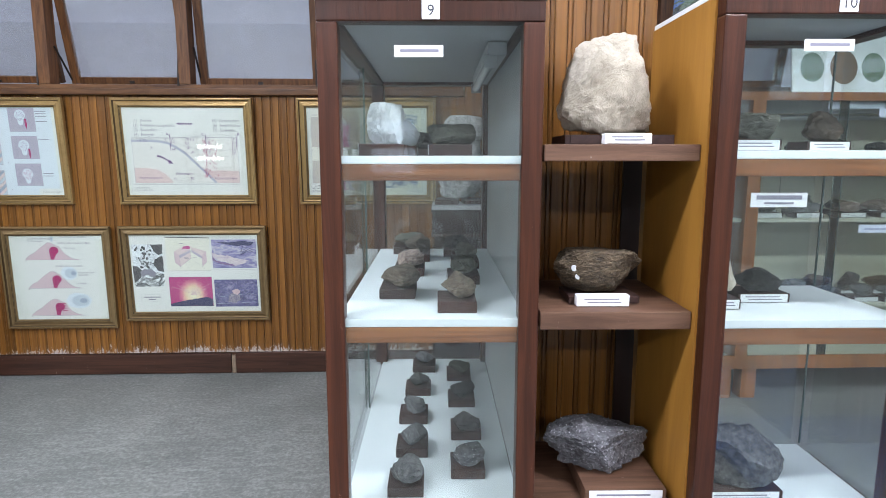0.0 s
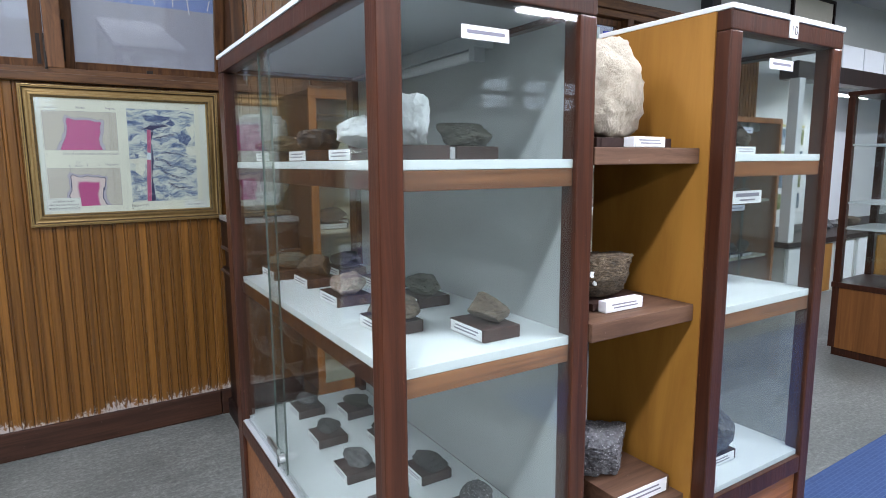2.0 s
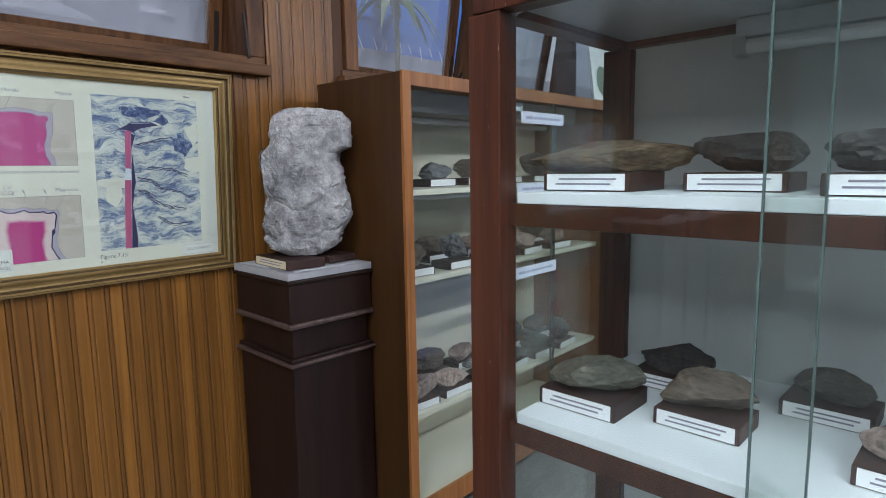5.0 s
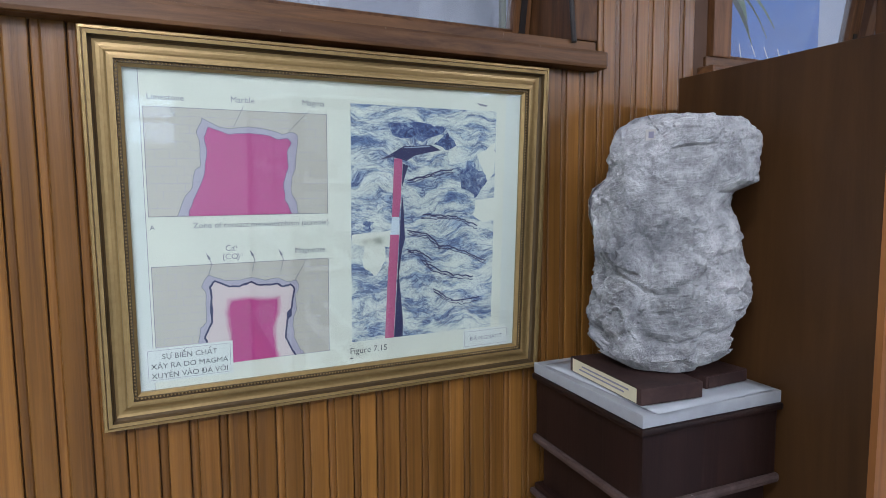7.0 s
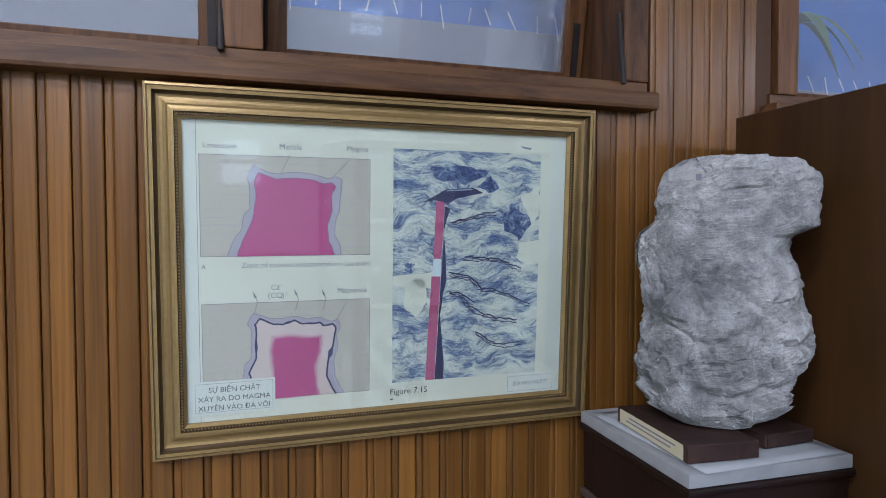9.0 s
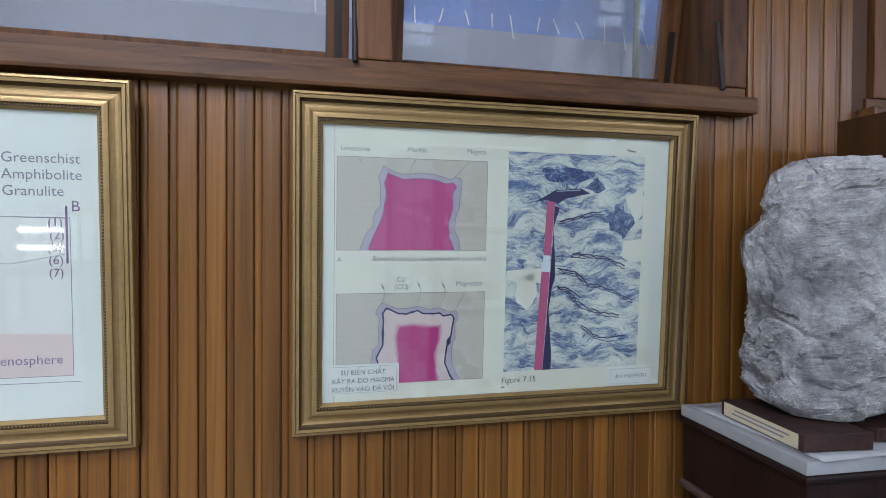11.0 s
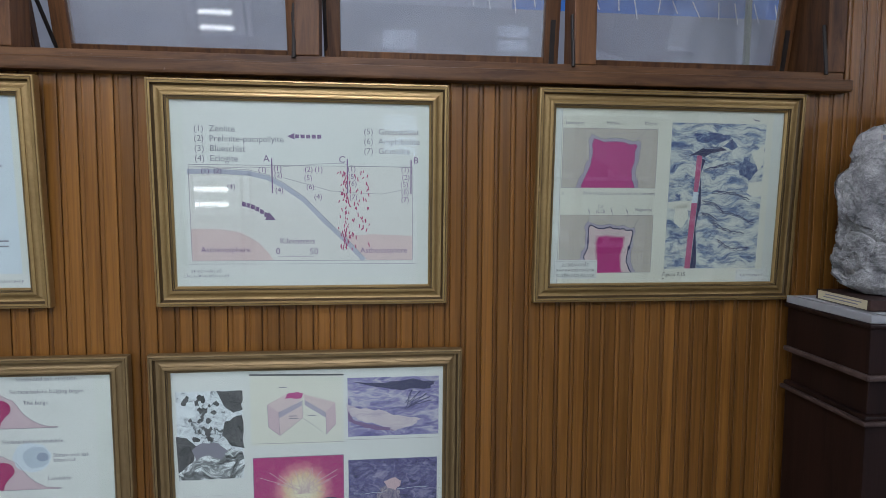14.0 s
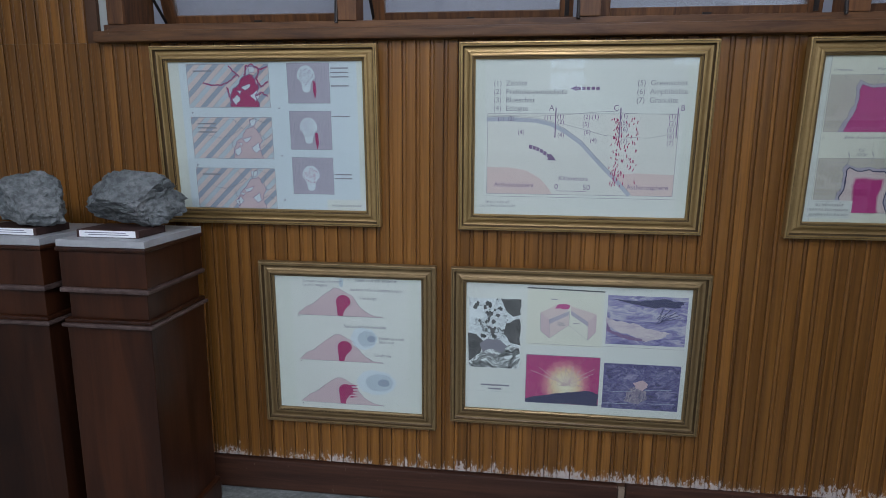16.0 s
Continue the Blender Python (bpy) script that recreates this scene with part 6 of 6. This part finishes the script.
for k, body in enumerate(("SỰ BIẾN CHẤT", "XẢY RA DO MAGMA", "XUYÊN VÀO ĐÁ VÔI")):
    P.text(body, 0.108, 0.900 + k * 0.031, 0.0135, INK, "CENTER", 7.2)
P.text("Figure 7.15", 0.497, 0.962, 0.0175, INK, "LEFT", 3)
P.rect(0.498, 0.976, 0.506, 0.981, INK, 3)
P.rect(0.834, 0.922, 0.982, 0.998, LIGHT_PAPER, 3)
P.outline(0.838, 0.930, 0.978, 0.990, 0.0006, GREY_INK, 3.4)
P.text("ĐÁ MIGMATIT", 0.908, 0.968, 0.0125, GREY_INK, "CENTER", 4)
P.poly([(0.86, 0.040), (0.893, 0.047), (0.890, 0.053), (0.868, 0.049)], GREY_INK, 3)
P.done()

# metamorphic zones
P = Print(u2, 0.852, 0.652)
P.rect(0.045, 0.0, 0.955, 1.0, LIGHT_PAPER, 0.5)
P.rect(0.06, 0.338, 0.935, 0.86, SECTION, 0.9)
P.poly([(0.06, 0.683), (0.168, 0.685), (0.248, 0.702), (0.316, 0.756), (0.357, 0.817), (0.375, 0.858), (0.06, 0.858)], BLUSH, 1.5)
P.poly([(0.662, 0.722), (0.771, 0.713), (0.934, 0.722), (0.935, 0.86), (0.747, 0.858)], BLUSH, 1.5)
slab = [(0.06, 0.375), (0.159, 0.372), (0.29, 0.382), (0.36, 0.405), (0.421, 0.448), (0.502, 0.525), (0.585, 0.645), (0.669, 0.757), (0.733, 0.853)]
P.line(slab, 0.014, SLAB_TINT, 2)
P.line([(u, v - 0.018) for u, v in slab], 0.001, GREY_INK, 3)
P.outline(0.06, 0.338, 0.935, 0.86, 0.0012, GREY_INK)
P.line([(0.045, 0.877), (0.949, 0.881)], 0.0012, GREY_INK)
P.line([(0.06, 0.347), (0.289, 0.353), (0.418, 0.345), (0.571, 0.326), (0.648, 0.322), (0.70, 0.336), (0.93, 0.341)], 0.001, GREY_INK)
P.line([(0.42, 0.404), (0.499, 0.432), (0.604, 0.473), (0.707, 0.483), (0.81, 0.489), (0.928, 0.456)], 0.001, GREY_INK)
for k, body in enumerate(("(1)  Zeolite", "(2)  Prehnite-pumpellyite", "(3)  Blueschist", "(4)  Eclogite")):
    P.text(body, 0.085, 0.162 + 0.0525 * k, 0.025, GREY_INK)
for k, body in enumerate(("(5)  Greenschist", "(6)  Amphibolite", "(7)  Granulite")):
    P.text(body, 0.738, 0.164 + 0.0525 * k, 0.025, GREY_INK)
P.poly([(0.440, 0.181), (0.468, 0.164), (0.468, 0.198)], VIOLET, 3)
for k in range(5):
    P.rect(0.470 + k * 0.0215, 0.171, 0.486 + k * 0.0215, 0.191, VIOLET, 3)
for k in range(6):
    a = k / 5
    u, v = 0.268 + 0.085 * a, 0.548 + 0.035 * a * a + 0.022 * a
    P.poly([(u - 0.008, v - 0.014), (u + 0.007, v - 0.008), (u + 0.005, v + 0.016), (u - 0.010, v + 0.010)], VIOLET, 3)
P.poly([(0.362, 0.590), (0.389, 0.636), (0.346, 0.634)], VIOLET, 3)
for u, l in ((0.378, "A"), (0.673, "C"), (0.928, "B")):
    P.line([(u, 0.302), (u, 0.486)], 0.0036, VIOLET, 3)
    P.text(l, u + (0.030 if l == "B" else -0.008), 0.318, 0.027, VIOLET, "RIGHT")
stacks = ((0.123, 0.383, "(1)"), (0.17, 0.383, "(2)"), (0.341, 0.375, "(1)"), (0.4, 0.367, "(1)"), (0.402, 0.402, "(2)"), (0.405, 0.484, "(4)"), (0.219, 0.467, "(4)"), (0.521, 0.37, "(2)"), (0.56, 0.37, "(1)"), (0.518, 0.416, "(5)"), (0.526, 0.465, "(6)"), (0.556, 0.518, "(4)"), (0.69, 0.365, "(1)"), (0.692, 0.407, "(5)"), (0.694, 0.446, "(6)"), (0.696, 0.52, "(7)"), (0.904, 0.367, "(1)"), (0.907, 0.409, "(2)"), (0.901, 0.448, "(5)"), (0.904, 0.49, "(6)"), (0.904, 0.532, "(7)"))
for u, v, body in stacks:
    P.text(body, u, v, 0.0215, VIOLET, "CENTER")
rng = random.Random(5)
for k in range(120):
    v = rng.uniform(0.36, 0.79)
    u = rng.gauss(0.655, 0.013) + (v - 0.36) * 0.03 if k % 3 else rng.uniform(0.69, 0.76)
    P.line([(u, v), (u + rng.uniform(-0.004, 0.004), v + rng.uniform(0.006, 0.02))], 0.003, CRIMSON, 3.5)
P.text("Asthenosphere", 0.095, 0.812, 0.023, VIOLET)
P.text("Asthenosphere", 0.722, 0.818, 0.023, VIOLET)
P.text("Kilometers", 0.402, 0.765, 0.023, VIOLET)
P.text("0", 0.394, 0.824, 0.027, VIOLET, "CENTER")
P.text("50", 0.536, 0.826, 0.027, VIOLET, "CENTER")
P.line([(0.395, 0.835), (0.534, 0.836)], 0.0015, VIOLET)
P.rect(0.030, 0.895, 0.196, 0.962, LIGHT_PAPER, 2)
for k, body in enumerate(("SƠ ĐỒ PHÂN BỐ", "CÁC TƯỚNG BIẾN CHẤT")):
    P.text(body, 0.113, 0.925 + k * 0.026, 0.0115, GREY_INK, "CENTER", 3)
P.done()

def clip_u(pts, u, side):
    """The part of a polygon right (side 1) or left (side -1) of u."""
    out = []
    for (a, b_), (c, d) in zip(pts, pts[1:] + pts[:1]):
        ia, ic = (a - u) * side >= 0, (c - u) * side >= 0
        if ia:
            out.append((a, b_))
        if ia != ic:
            s = (u - a) / (c - a)
            out.append((u, b_ + (d - b_) * s))
    return out


# magma intrusion
P = Print(u1, 0.846, 0.650)
P.rect(0.055, 0, 0.97, 1, PALE_STRIPE, 0.4)
for r, (v0, v1) in enumerate(((0.014, 0.298), (0.366, 0.647), (0.715, 0.998))):
    u0, u1_ = 0.097, 0.525
    P.rect(u0, v0, u1_, v1, ROSE_PALE)
    h = v1 - v0
    for k in range(10):
        a = u0 - 0.21 + k * 0.066
        q = [(a, v1), (a + 0.034, v1), (a + 0.254, v0), (a + 0.22, v0)]
        q = clip_u(clip_u(q, u0, 1), u1_, -1)
        if len(q) > 2:
            P.poly(q, PALE_BLUE if k % 2 else BLUE_GREY_PRINT, 1.5)
        q = clip_u(clip_u([(a, v1), (a + 0.0015, v1), (a + 0.2215, v0), (a + 0.22, v0)], u0, 1), u1_, -1)
        if len(q) > 2:
            P.poly(q, GREY_INK, 2)
    P.outline(u0, v0, u1_, v1, 0.0012, GREY_INK, 3)
    mt = (CRIMSON, ROSE, ROSE)[r]
    def at(*pts):
        return [(u0 + (u1_ - u0) * a, v0 + h * c) for a, c in pts]
    blob = at((0.51, 0.99), (0.515, 0.8), (0.55, 0.6), (0.62, 0.48), (0.67, 0.31), (0.71, 0.26), (0.78, 0.22), (0.83, 0.35), (0.87, 0.54), (0.83, 0.73), (0.86, 0.92), (0.87, 0.99))
    P.poly(wobble(blob, 0.004, 70 + r, 4), mt, 3)
    islands = (((0.66, 0.53), (0.775, 0.45), (0.745, 0.57), (0.69, 0.6)), ((0.54, 0.82), (0.615, 0.70), (0.64, 0.82), (0.58, 0.95)), ((0.765, 0.73), (0.85, 0.6), (0.87, 0.79), (0.82, 0.86)), ((0.76, 0.06), (0.84, 0.06), (0.825, 0.19), (0.77, 0.21)), ((0.60, 0.60), (0.66, 0.62), (0.64, 0.70)))
    for k, pts in enumerate(islands):
        ring = at(*[(a - 0.03 * r, c) for a, c in pts])
        P.poly(wobble(ring + ring[:1], 0.003, 30 + k + 9 * r, 3), PALE_STRIPE, 4)
        P.line(wobble(ring + ring[:1], 0.003, 30 + k + 9 * r, 3), 0.0016, VIOLET, 5)
    for pts in (((0.2, 0.44), (0.345, 0.5), (0.49, 0.44), (0.63, 0.24)), ((0.53, 0.06), (0.59, 0.21), (0.64, 0.29)), ((0.535, 0.96), (0.505, 0.73), (0.48, 0.54)), ((0.71, 0.26), (0.73, 0.07), (0.79, 0.01), (0.89, 0.12), (0.99, 0.06)), ((0.885, 0.16), (0.845, 0.35), (0.895, 0.54), (0.99, 0.41)), ((0.83, 0.73), (0.90, 0.66), (0.97, 0.75))):
        P.line(wobble(at(*pts), 0.005, 90 + r, 5), 0.0050 if r == 0 else 0.0018, (CRIMSON, GREY_INK, GREY_INK)[r], 4.5)
        if r == 0:
            P.line(wobble(at(*pts), 0.005, 95, 5), 0.0022, VIOLET, 4.8)
    P.line(wobble(blob, 0.004, 70 + r, 4), 0.003 if r == 0 else 0.0016, VIOLET, 5)
    for j in range(1 if r != 1 else 3):
        P.rect(0.13, v0 + h * (0.14 + 0.1 * j), 0.23, v0 + h * (0.17 + 0.1 * j), GREY_INK, 5)
for r, (v0, v1) in enumerate(((0.011, 0.271), (0.324, 0.58), (0.636, 0.888))):
    P.rect(0.620, v0, 0.833, v1, LILAC)
    P.outline(0.620, v0, 0.833, v1, 0.0012, GREY_INK, 3)
    c = v0 + (0.085, 0.112, 0.125)[r]
    for k in range(26):
        u, w_ = 0.626 + 0.0077 * k, 0.012 * math.sin(k * 1.7)
        P.line([(u, v0 + 0.02 + abs(w_)), (u + 0.004 * math.sin(k), v1 - 0.02 - abs(w_))], 0.0005, GREY_INK, 1.5)
    P.poly([(0.715 + 0.045 * math.sin(a) * (1 if math.cos(a) > -0.3 else 0.75), c - 0.07 * math.cos(a) + (0.035 if math.cos(a) < -0.75 else 0)) for a in (2 * math.pi * k / 32 for k in range(32))], PALE_STRIPE, 2)
    rng = random.Random(60 + r)
    for k in range(70):
        a, q = rng.uniform(0, 6.28), math.sqrt(rng.random()) * 0.9
        P.oval(0.715 + 0.042 * q * math.cos(a), c + 0.065 * q * math.sin(a), 0.0022, 0.0032, CRIMSON if r == 2 else VIOLET, 3, 5)
    if r < 2:
        P.poly([(0.748, c + 0.03), (0.762, c + 0.035), (0.766, c + 0.10), (0.757, c + 0.15), (0.748, c + 0.09)], CRIMSON, 3)
    for j in range((3, 1, 2)[r]):
        P.rect(0.84, v0 + 0.03 + 0.028 * j + 0.08 * (r == 2), 0.93, v0 + 0.038 + 0.028 * j + 0.08 * (r == 2), GREY_INK, 3)
P.rect(0.84, 0.155, 0.93, 0.163, GREY_INK, 3)
P.rect(0.795, 0.925, 1.0, 1.0, LIGHT_PAPER, 4)
P.text("MAGMA XÂM NHẬP", 0.897, 0.975, 0.0125, GREY_INK, "CENTER", 5)
for u, v in ((0.105, 0.33), (0.565, 0.30), (0.105, 0.69), (0.565, 0.62), (0.565, 0.93)):
    P.rect(u, v, u + 0.008, v + 0.01, GREY_INK, 3)
P.done()

# the bulging volcano
P = Print(l1, 0.690, 0.660)
P.rect(0.11, 0, 0.92, 1, LIGHT_PAPER, 0.4)
for r, v in enumerate((0.281, 0.622, 0.952)):
    hill = [(0.148, v +0.003), (0.208, v -0.058), (0.259, v -0.078), (0.318, v -0.135), (0.358, v -0.165), (0.408, v -0.201), (0.443, v -0.199), (0.482, v -0.176), (0.528, v -0.150), (0.589, v -0.063), (0.616, v -0.039), (0.667, v -0.009), (0.737, v +0.000)]
    P.poly(wobble(hill, 0.003, 40 + r, 3) + [(0.737, v + 0.004)], ROSE, 1)
    P.line(wobble(hill, 0.003, 40 + r, 3), 0.0012, GREY_INK, 3)
    P.line([(0.148, v + 0.003), (0.737, v + 0.004)], 0.0012, GREY_INK, 3)
    P.oval(0.470, v - 0.105, 0.05, 0.047, CRIMSON, 4, 24)
    P.poly([(0.420, v - 0.10), (0.519, v - 0.10), (0.472, v - 0.031), (0.464, v + 0.002), (0.429, v)], CRIMSON, 4.4)
    if r:
        for k in range(6):
            P.oval(0.525 + 0.08 * r + 0.01 * k, v - 0.175, (0.045 + 0.045 * r) * (1 - 0.14 * k), (0.07 + 0.012 * r) * (1 - 0.14 * k), (PALE_STRIPE, PALE_STRIPE, PALE_BLUE, PALE_BLUE, PALE_BLUE, BLUE_GREY_PRINT)[k], 1.5 + 0.3 * k, 22, 0.06, k)
    else:
        P.oval(0.458, v - 0.242, 0.015, 0.035, PALE_BLUE, 2, 16, 0.2, 3)
    if r == 2:
        for k in range(5):
            P.poly([(0.50, v - 0.15 + 0.022 * k), (0.56, v - 0.145 + 0.022 * k), (0.50, v - 0.135 + 0.022 * k)], CRIMSON, 5)
    P.rect(0.155, v + 0.01, 0.163, v + 0.02, INK, 3)
for body, u, v in (("Ground water heated", 0.193, 0.045), ("by the magma", 0.192, 0.072), ("Steam and ash eruption", 0.55, 0.028), ("Surface before bulging began", 0.518, 0.096), ("The bulge", 0.578, 0.157), ("Surface before landslide", 0.468, 0.368), ("Steam and ash", 0.706, 0.449), ("blast out", 0.706, 0.476), ("Landslide", 0.675, 0.578)):
    P.text(body, u, v, 0.0175, GREY_INK)
P.done()

# volcano photographs
P = Print(l2, 0.920, 0.618)
P.rect(0.0, 0.0, 1, 1, LIGHT_PAPER, 0.4)
def inside(box_uv, *pts):
    """Places within a photograph, given from 0 to 1, as places on the sheet."""
    a, c, e, g = box_uv
    return [(a + (e - a) * u, c + (g - c) * v) for u, v in pts]


ASH, BLOCK_VIEW, LAVA, FIRE, BOWL = (0.014, 0.12, 0.250, 0.665), (0.28, 0.03, 0.622, 0.466), (0.638, 0.062, 0.985, 0.432), (0.285, 0.547, 0.620, 0.928), (0.639, 0.582, 0.980, 0.940)
P.photo(*ASH, ASH_LIGHT, 2, "black and white photograph of an ash cloud")
P.poly(wobble(inside(ASH, (0, 0.70), (0.25, 0.66), (0.5, 0.72), (0.8, 0.66), (1, 0.70), (1, 1), (0, 1)), 0.004, 40, 4), ASH_CLOUD, 2.3)
for k, pts in enumerate((((0.62, 0), (1, 0), (1, 0.22), (0.84, 0.25), (0.70, 0.13)), ((0.72, 0.36), (0.86, 0.31), (1, 0.27), (1, 0.66), (0.82, 0.62), (0.68, 0.50)), ((0, 0.50), (0.16, 0.52), (0.28, 0.62), (0.22, 0.80), (0, 0.92)))):
    P.poly(wobble(inside(ASH, *pts), 0.005, 41 + k, 4), ASH_DARK, 2.4)
P.poly(wobble(inside(ASH, (0.22, 0.66), (0.38, 0.58), (0.62, 0.59), (0.76, 0.68), (0.66, 0.78), (0.42, 0.72), (0.28, 0.78)), 0.004, 45, 4), GREY_INK, 2.6)
rng = random.Random(17)
for k in range(30):
    (u, v), = inside(ASH, (rng.gauss(0.42, 0.09), rng.uniform(0.06, 0.56)))
    P.oval(u, v, rng.uniform(0.004, 0.012), rng.uniform(0.008, 0.022), ASH_DARK, 2.8, 9, 0.45, k)
P.photo(*BLOCK_VIEW, CREAM_PAPER, 1, "cream sheet with a cut-away block of a volcano")
P.line([(0.28, 0.028), (0.622, 0.040)], 0.005, INK, 3)
P.line([(0.28, 0.455), (0.622, 0.460)], 0.0012, GREY_INK, 3)
P.poly([(0.341, 0.213), (0.412, 0.150), (0.475, 0.162), (0.460, 0.200), (0.382, 0.263)], ROSE_PALE, 2)
P.poly([(0.475, 0.155), (0.592, 0.211), (0.555, 0.270), (0.478, 0.190)], ROSE_PALE, 2)
P.poly([(0.341, 0.213), (0.382, 0.263), (0.385, 0.409), (0.344, 0.354)], ROSE, 2)
P.poly([(0.382, 0.263), (0.468, 0.195), (0.471, 0.302), (0.385, 0.409)], ROSE_PALE, 2.2)
P.poly([(0.382, 0.263), (0.468, 0.195), (0.468, 0.225), (0.383, 0.300)], LILAC, 2.5)
P.poly([(0.478, 0.190), (0.555, 0.270), (0.558, 0.411), (0.478, 0.305)], CREAM_PAPER, 2.2)
P.poly([(0.478, 0.190), (0.555, 0.270), (0.555, 0.305), (0.478, 0.222)], LILAC, 2.5)
P.poly([(0.555, 0.270), (0.592, 0.211), (0.594, 0.345), (0.558, 0.411)], ROSE, 2)
for pts in (((0.382, 0.263), (0.385, 0.409)), ((0.471, 0.19), (0.471, 0.302), (0.385, 0.409)), ((0.471, 0.302), (0.558, 0.411), (0.594, 0.345)), ((0.555, 0.270), (0.558, 0.411)), ((0.341, 0.213), (0.344, 0.354), (0.385, 0.409))):
    P.line(list(pts), 0.0009, GREY_INK, 3)
P.poly(wobble([(0.408, 0.179), (0.415, 0.150), (0.445, 0.140), (0.474, 0.147), (0.463, 0.184), (0.43, 0.176)], 0.004, 3, 3), MAGENTA, 3)
for u, v, w_ in ((0.385, 0.105, 0.03), (0.42, 0.285, 0.03), (0.42, 0.30, 0.034), (0.49, 0.285, 0.03)):
    P.rect(u, v, u + w_, v + 0.006, GREY_INK, 3.5)
P.photo(*LAVA, LAVA_FIELD, 2, "violet photograph of a lava field")
P.poly(wobble(inside(LAVA, (0, 0.45), (0.14, 0.52), (0.35, 0.56), (0.55, 0.66), (0.8, 0.72), (0.7, 0.86), (0.5, 0.92), (0.30, 0.80), (0.12, 0.72), (0, 0.62)), 0.006, 31, 4), LAVA_PALE, 2.4)
P.poly(wobble(inside(LAVA, (0.0, 0.56), (0.05, 0.70), (0.22, 0.80), (0.45, 0.86), (0.50, 0.92), (0.30, 0.90), (0.10, 0.80), (0.0, 0.72)), 0.004, 33, 4), VIOLET, 2.6)
P.poly(wobble(inside(LAVA, (0.05, 0.06), (0.4, 0.09), (0.7, 0.05), (0.97, 0.10), (0.9, 0.20), (0.6, 0.22), (0.3, 0.16)), 0.006, 35, 4), NAVY, 2.5)
for k in range(9):
    a = -1.3 + 0.32 * k
    P.line(wobble(inside(LAVA, (0.62 + 0.05 * math.cos(a), 0.50 - 0.06 * math.sin(a)), (0.62 + 0.30 * math.cos(a), 0.42 - 0.20 * abs(math.sin(a)))), 0.003, 100 + k, 4), 0.0022, NAVY, 2.7)
P.rect(0.283, 0.543, 0.622, 0.932, GREY_INK, 0.9)
P.photo(*FIRE, glow_photo(), 2, "magenta photograph of a lava fountain")
rng = random.Random(23)
for k in range(26):
    (u, v), (u2, v2) = inside(FIRE, (0.57 + rng.gauss(0, 0.10), 0.62), (0.57 + rng.gauss(0, 0.22), rng.uniform(0.18, 0.45)))
    P.line([(u, v), (u2, v2)], 0.0016, MIXED[0], 3)
P.poly(wobble(inside(FIRE, (0, 0.92), (0.27, 0.83), (0.58, 0.75), (0.85, 0.69), (1, 0.75), (1, 1), (0, 1)), 0.004, 8, 5), NAVY, 4)
P.photo(*BOWL, CRATER, 2, "dark blue photograph of a glowing crater")
P.poly(wobble(inside(BOWL, (0.28, 0.84), (0.32, 0.60), (0.42, 0.46), (0.56, 0.58), (0.62, 0.74), (0.48, 0.88)), 0.008, 37, 4), CRATER_SLOPE, 3)
P.oval(*inside(BOWL, (0.50, 0.46))[0], 0.034, 0.036, MIXED[0], 4, 14, 0.3, 4)
for k, (a, c) in enumerate(((0.2, 0.62), (0.7, 0.55), (0.75, 0.85), (0.15, 0.9))):
    P.line(wobble(inside(BOWL, (a - 0.14, c), (a + 0.2, c - 0.02)), 0.004, 120 + k, 6), 0.0016, PALE_BLUE, 3)
P.rect(0.055, 0.770, 0.225, 0.86, LIGHT_PAPER, 1)
P.outline(0.055, 0.770, 0.225, 0.86, 0.0006, GREY_INK, 2)
P.rect(0.073, 0.800, 0.208, 0.813, GREY_INK, 3)
P.rect(0.11, 0.830, 0.17, 0.843, GREY_INK, 3)
P.line([(0.63, 0.452), (0.985, 0.455)], 0.001, GREY_INK)
P.done()

# ---- panelling strips, last ----
panelling(panel, -4.6, 0.25, PY, "low")
panelling(panel, 0.25, 0.60, PY, "full")
joined_panelling("far_slats", 0.60, 5.28, PY, heights["low"], panel)
joined_panelling("far_slats", X0, -4.6, PY, heights["low"], panel)
bm = bmesh.new()
for a, b_ in ((X0, -4.6), (4.90, 5.28)):
    k = a
    while k < b_:
        add_box(bm, k, k + SLAT_W, PY - 0.0095, PY, SILL + 0.003, HEAD)
        k += PITCH
tagged(part("upper_slats", bm, SLAT, panel), kind="stuff")
n = int((-3.30 + 4.6) / PITCH)
upper = (slat_mesh("slat", SLAT_W, 0.0095, HEAD - SILL - 0.003, SLAT), slat_mesh("bead", BEAD_W, 0.0070, HEAD - SILL - 0.003, BEAD))
for k in range(n):
    for me, nm, dx in ((upper[0], "slat", 0.0), (upper[1], "bead", BEAD_X)):
        ob = new(nm, me)
        ob.parent = panel
        ob.matrix_local = pose(-4.6 + (k + 0.5) * PITCH + dx, PY, SILL + 0.0025)
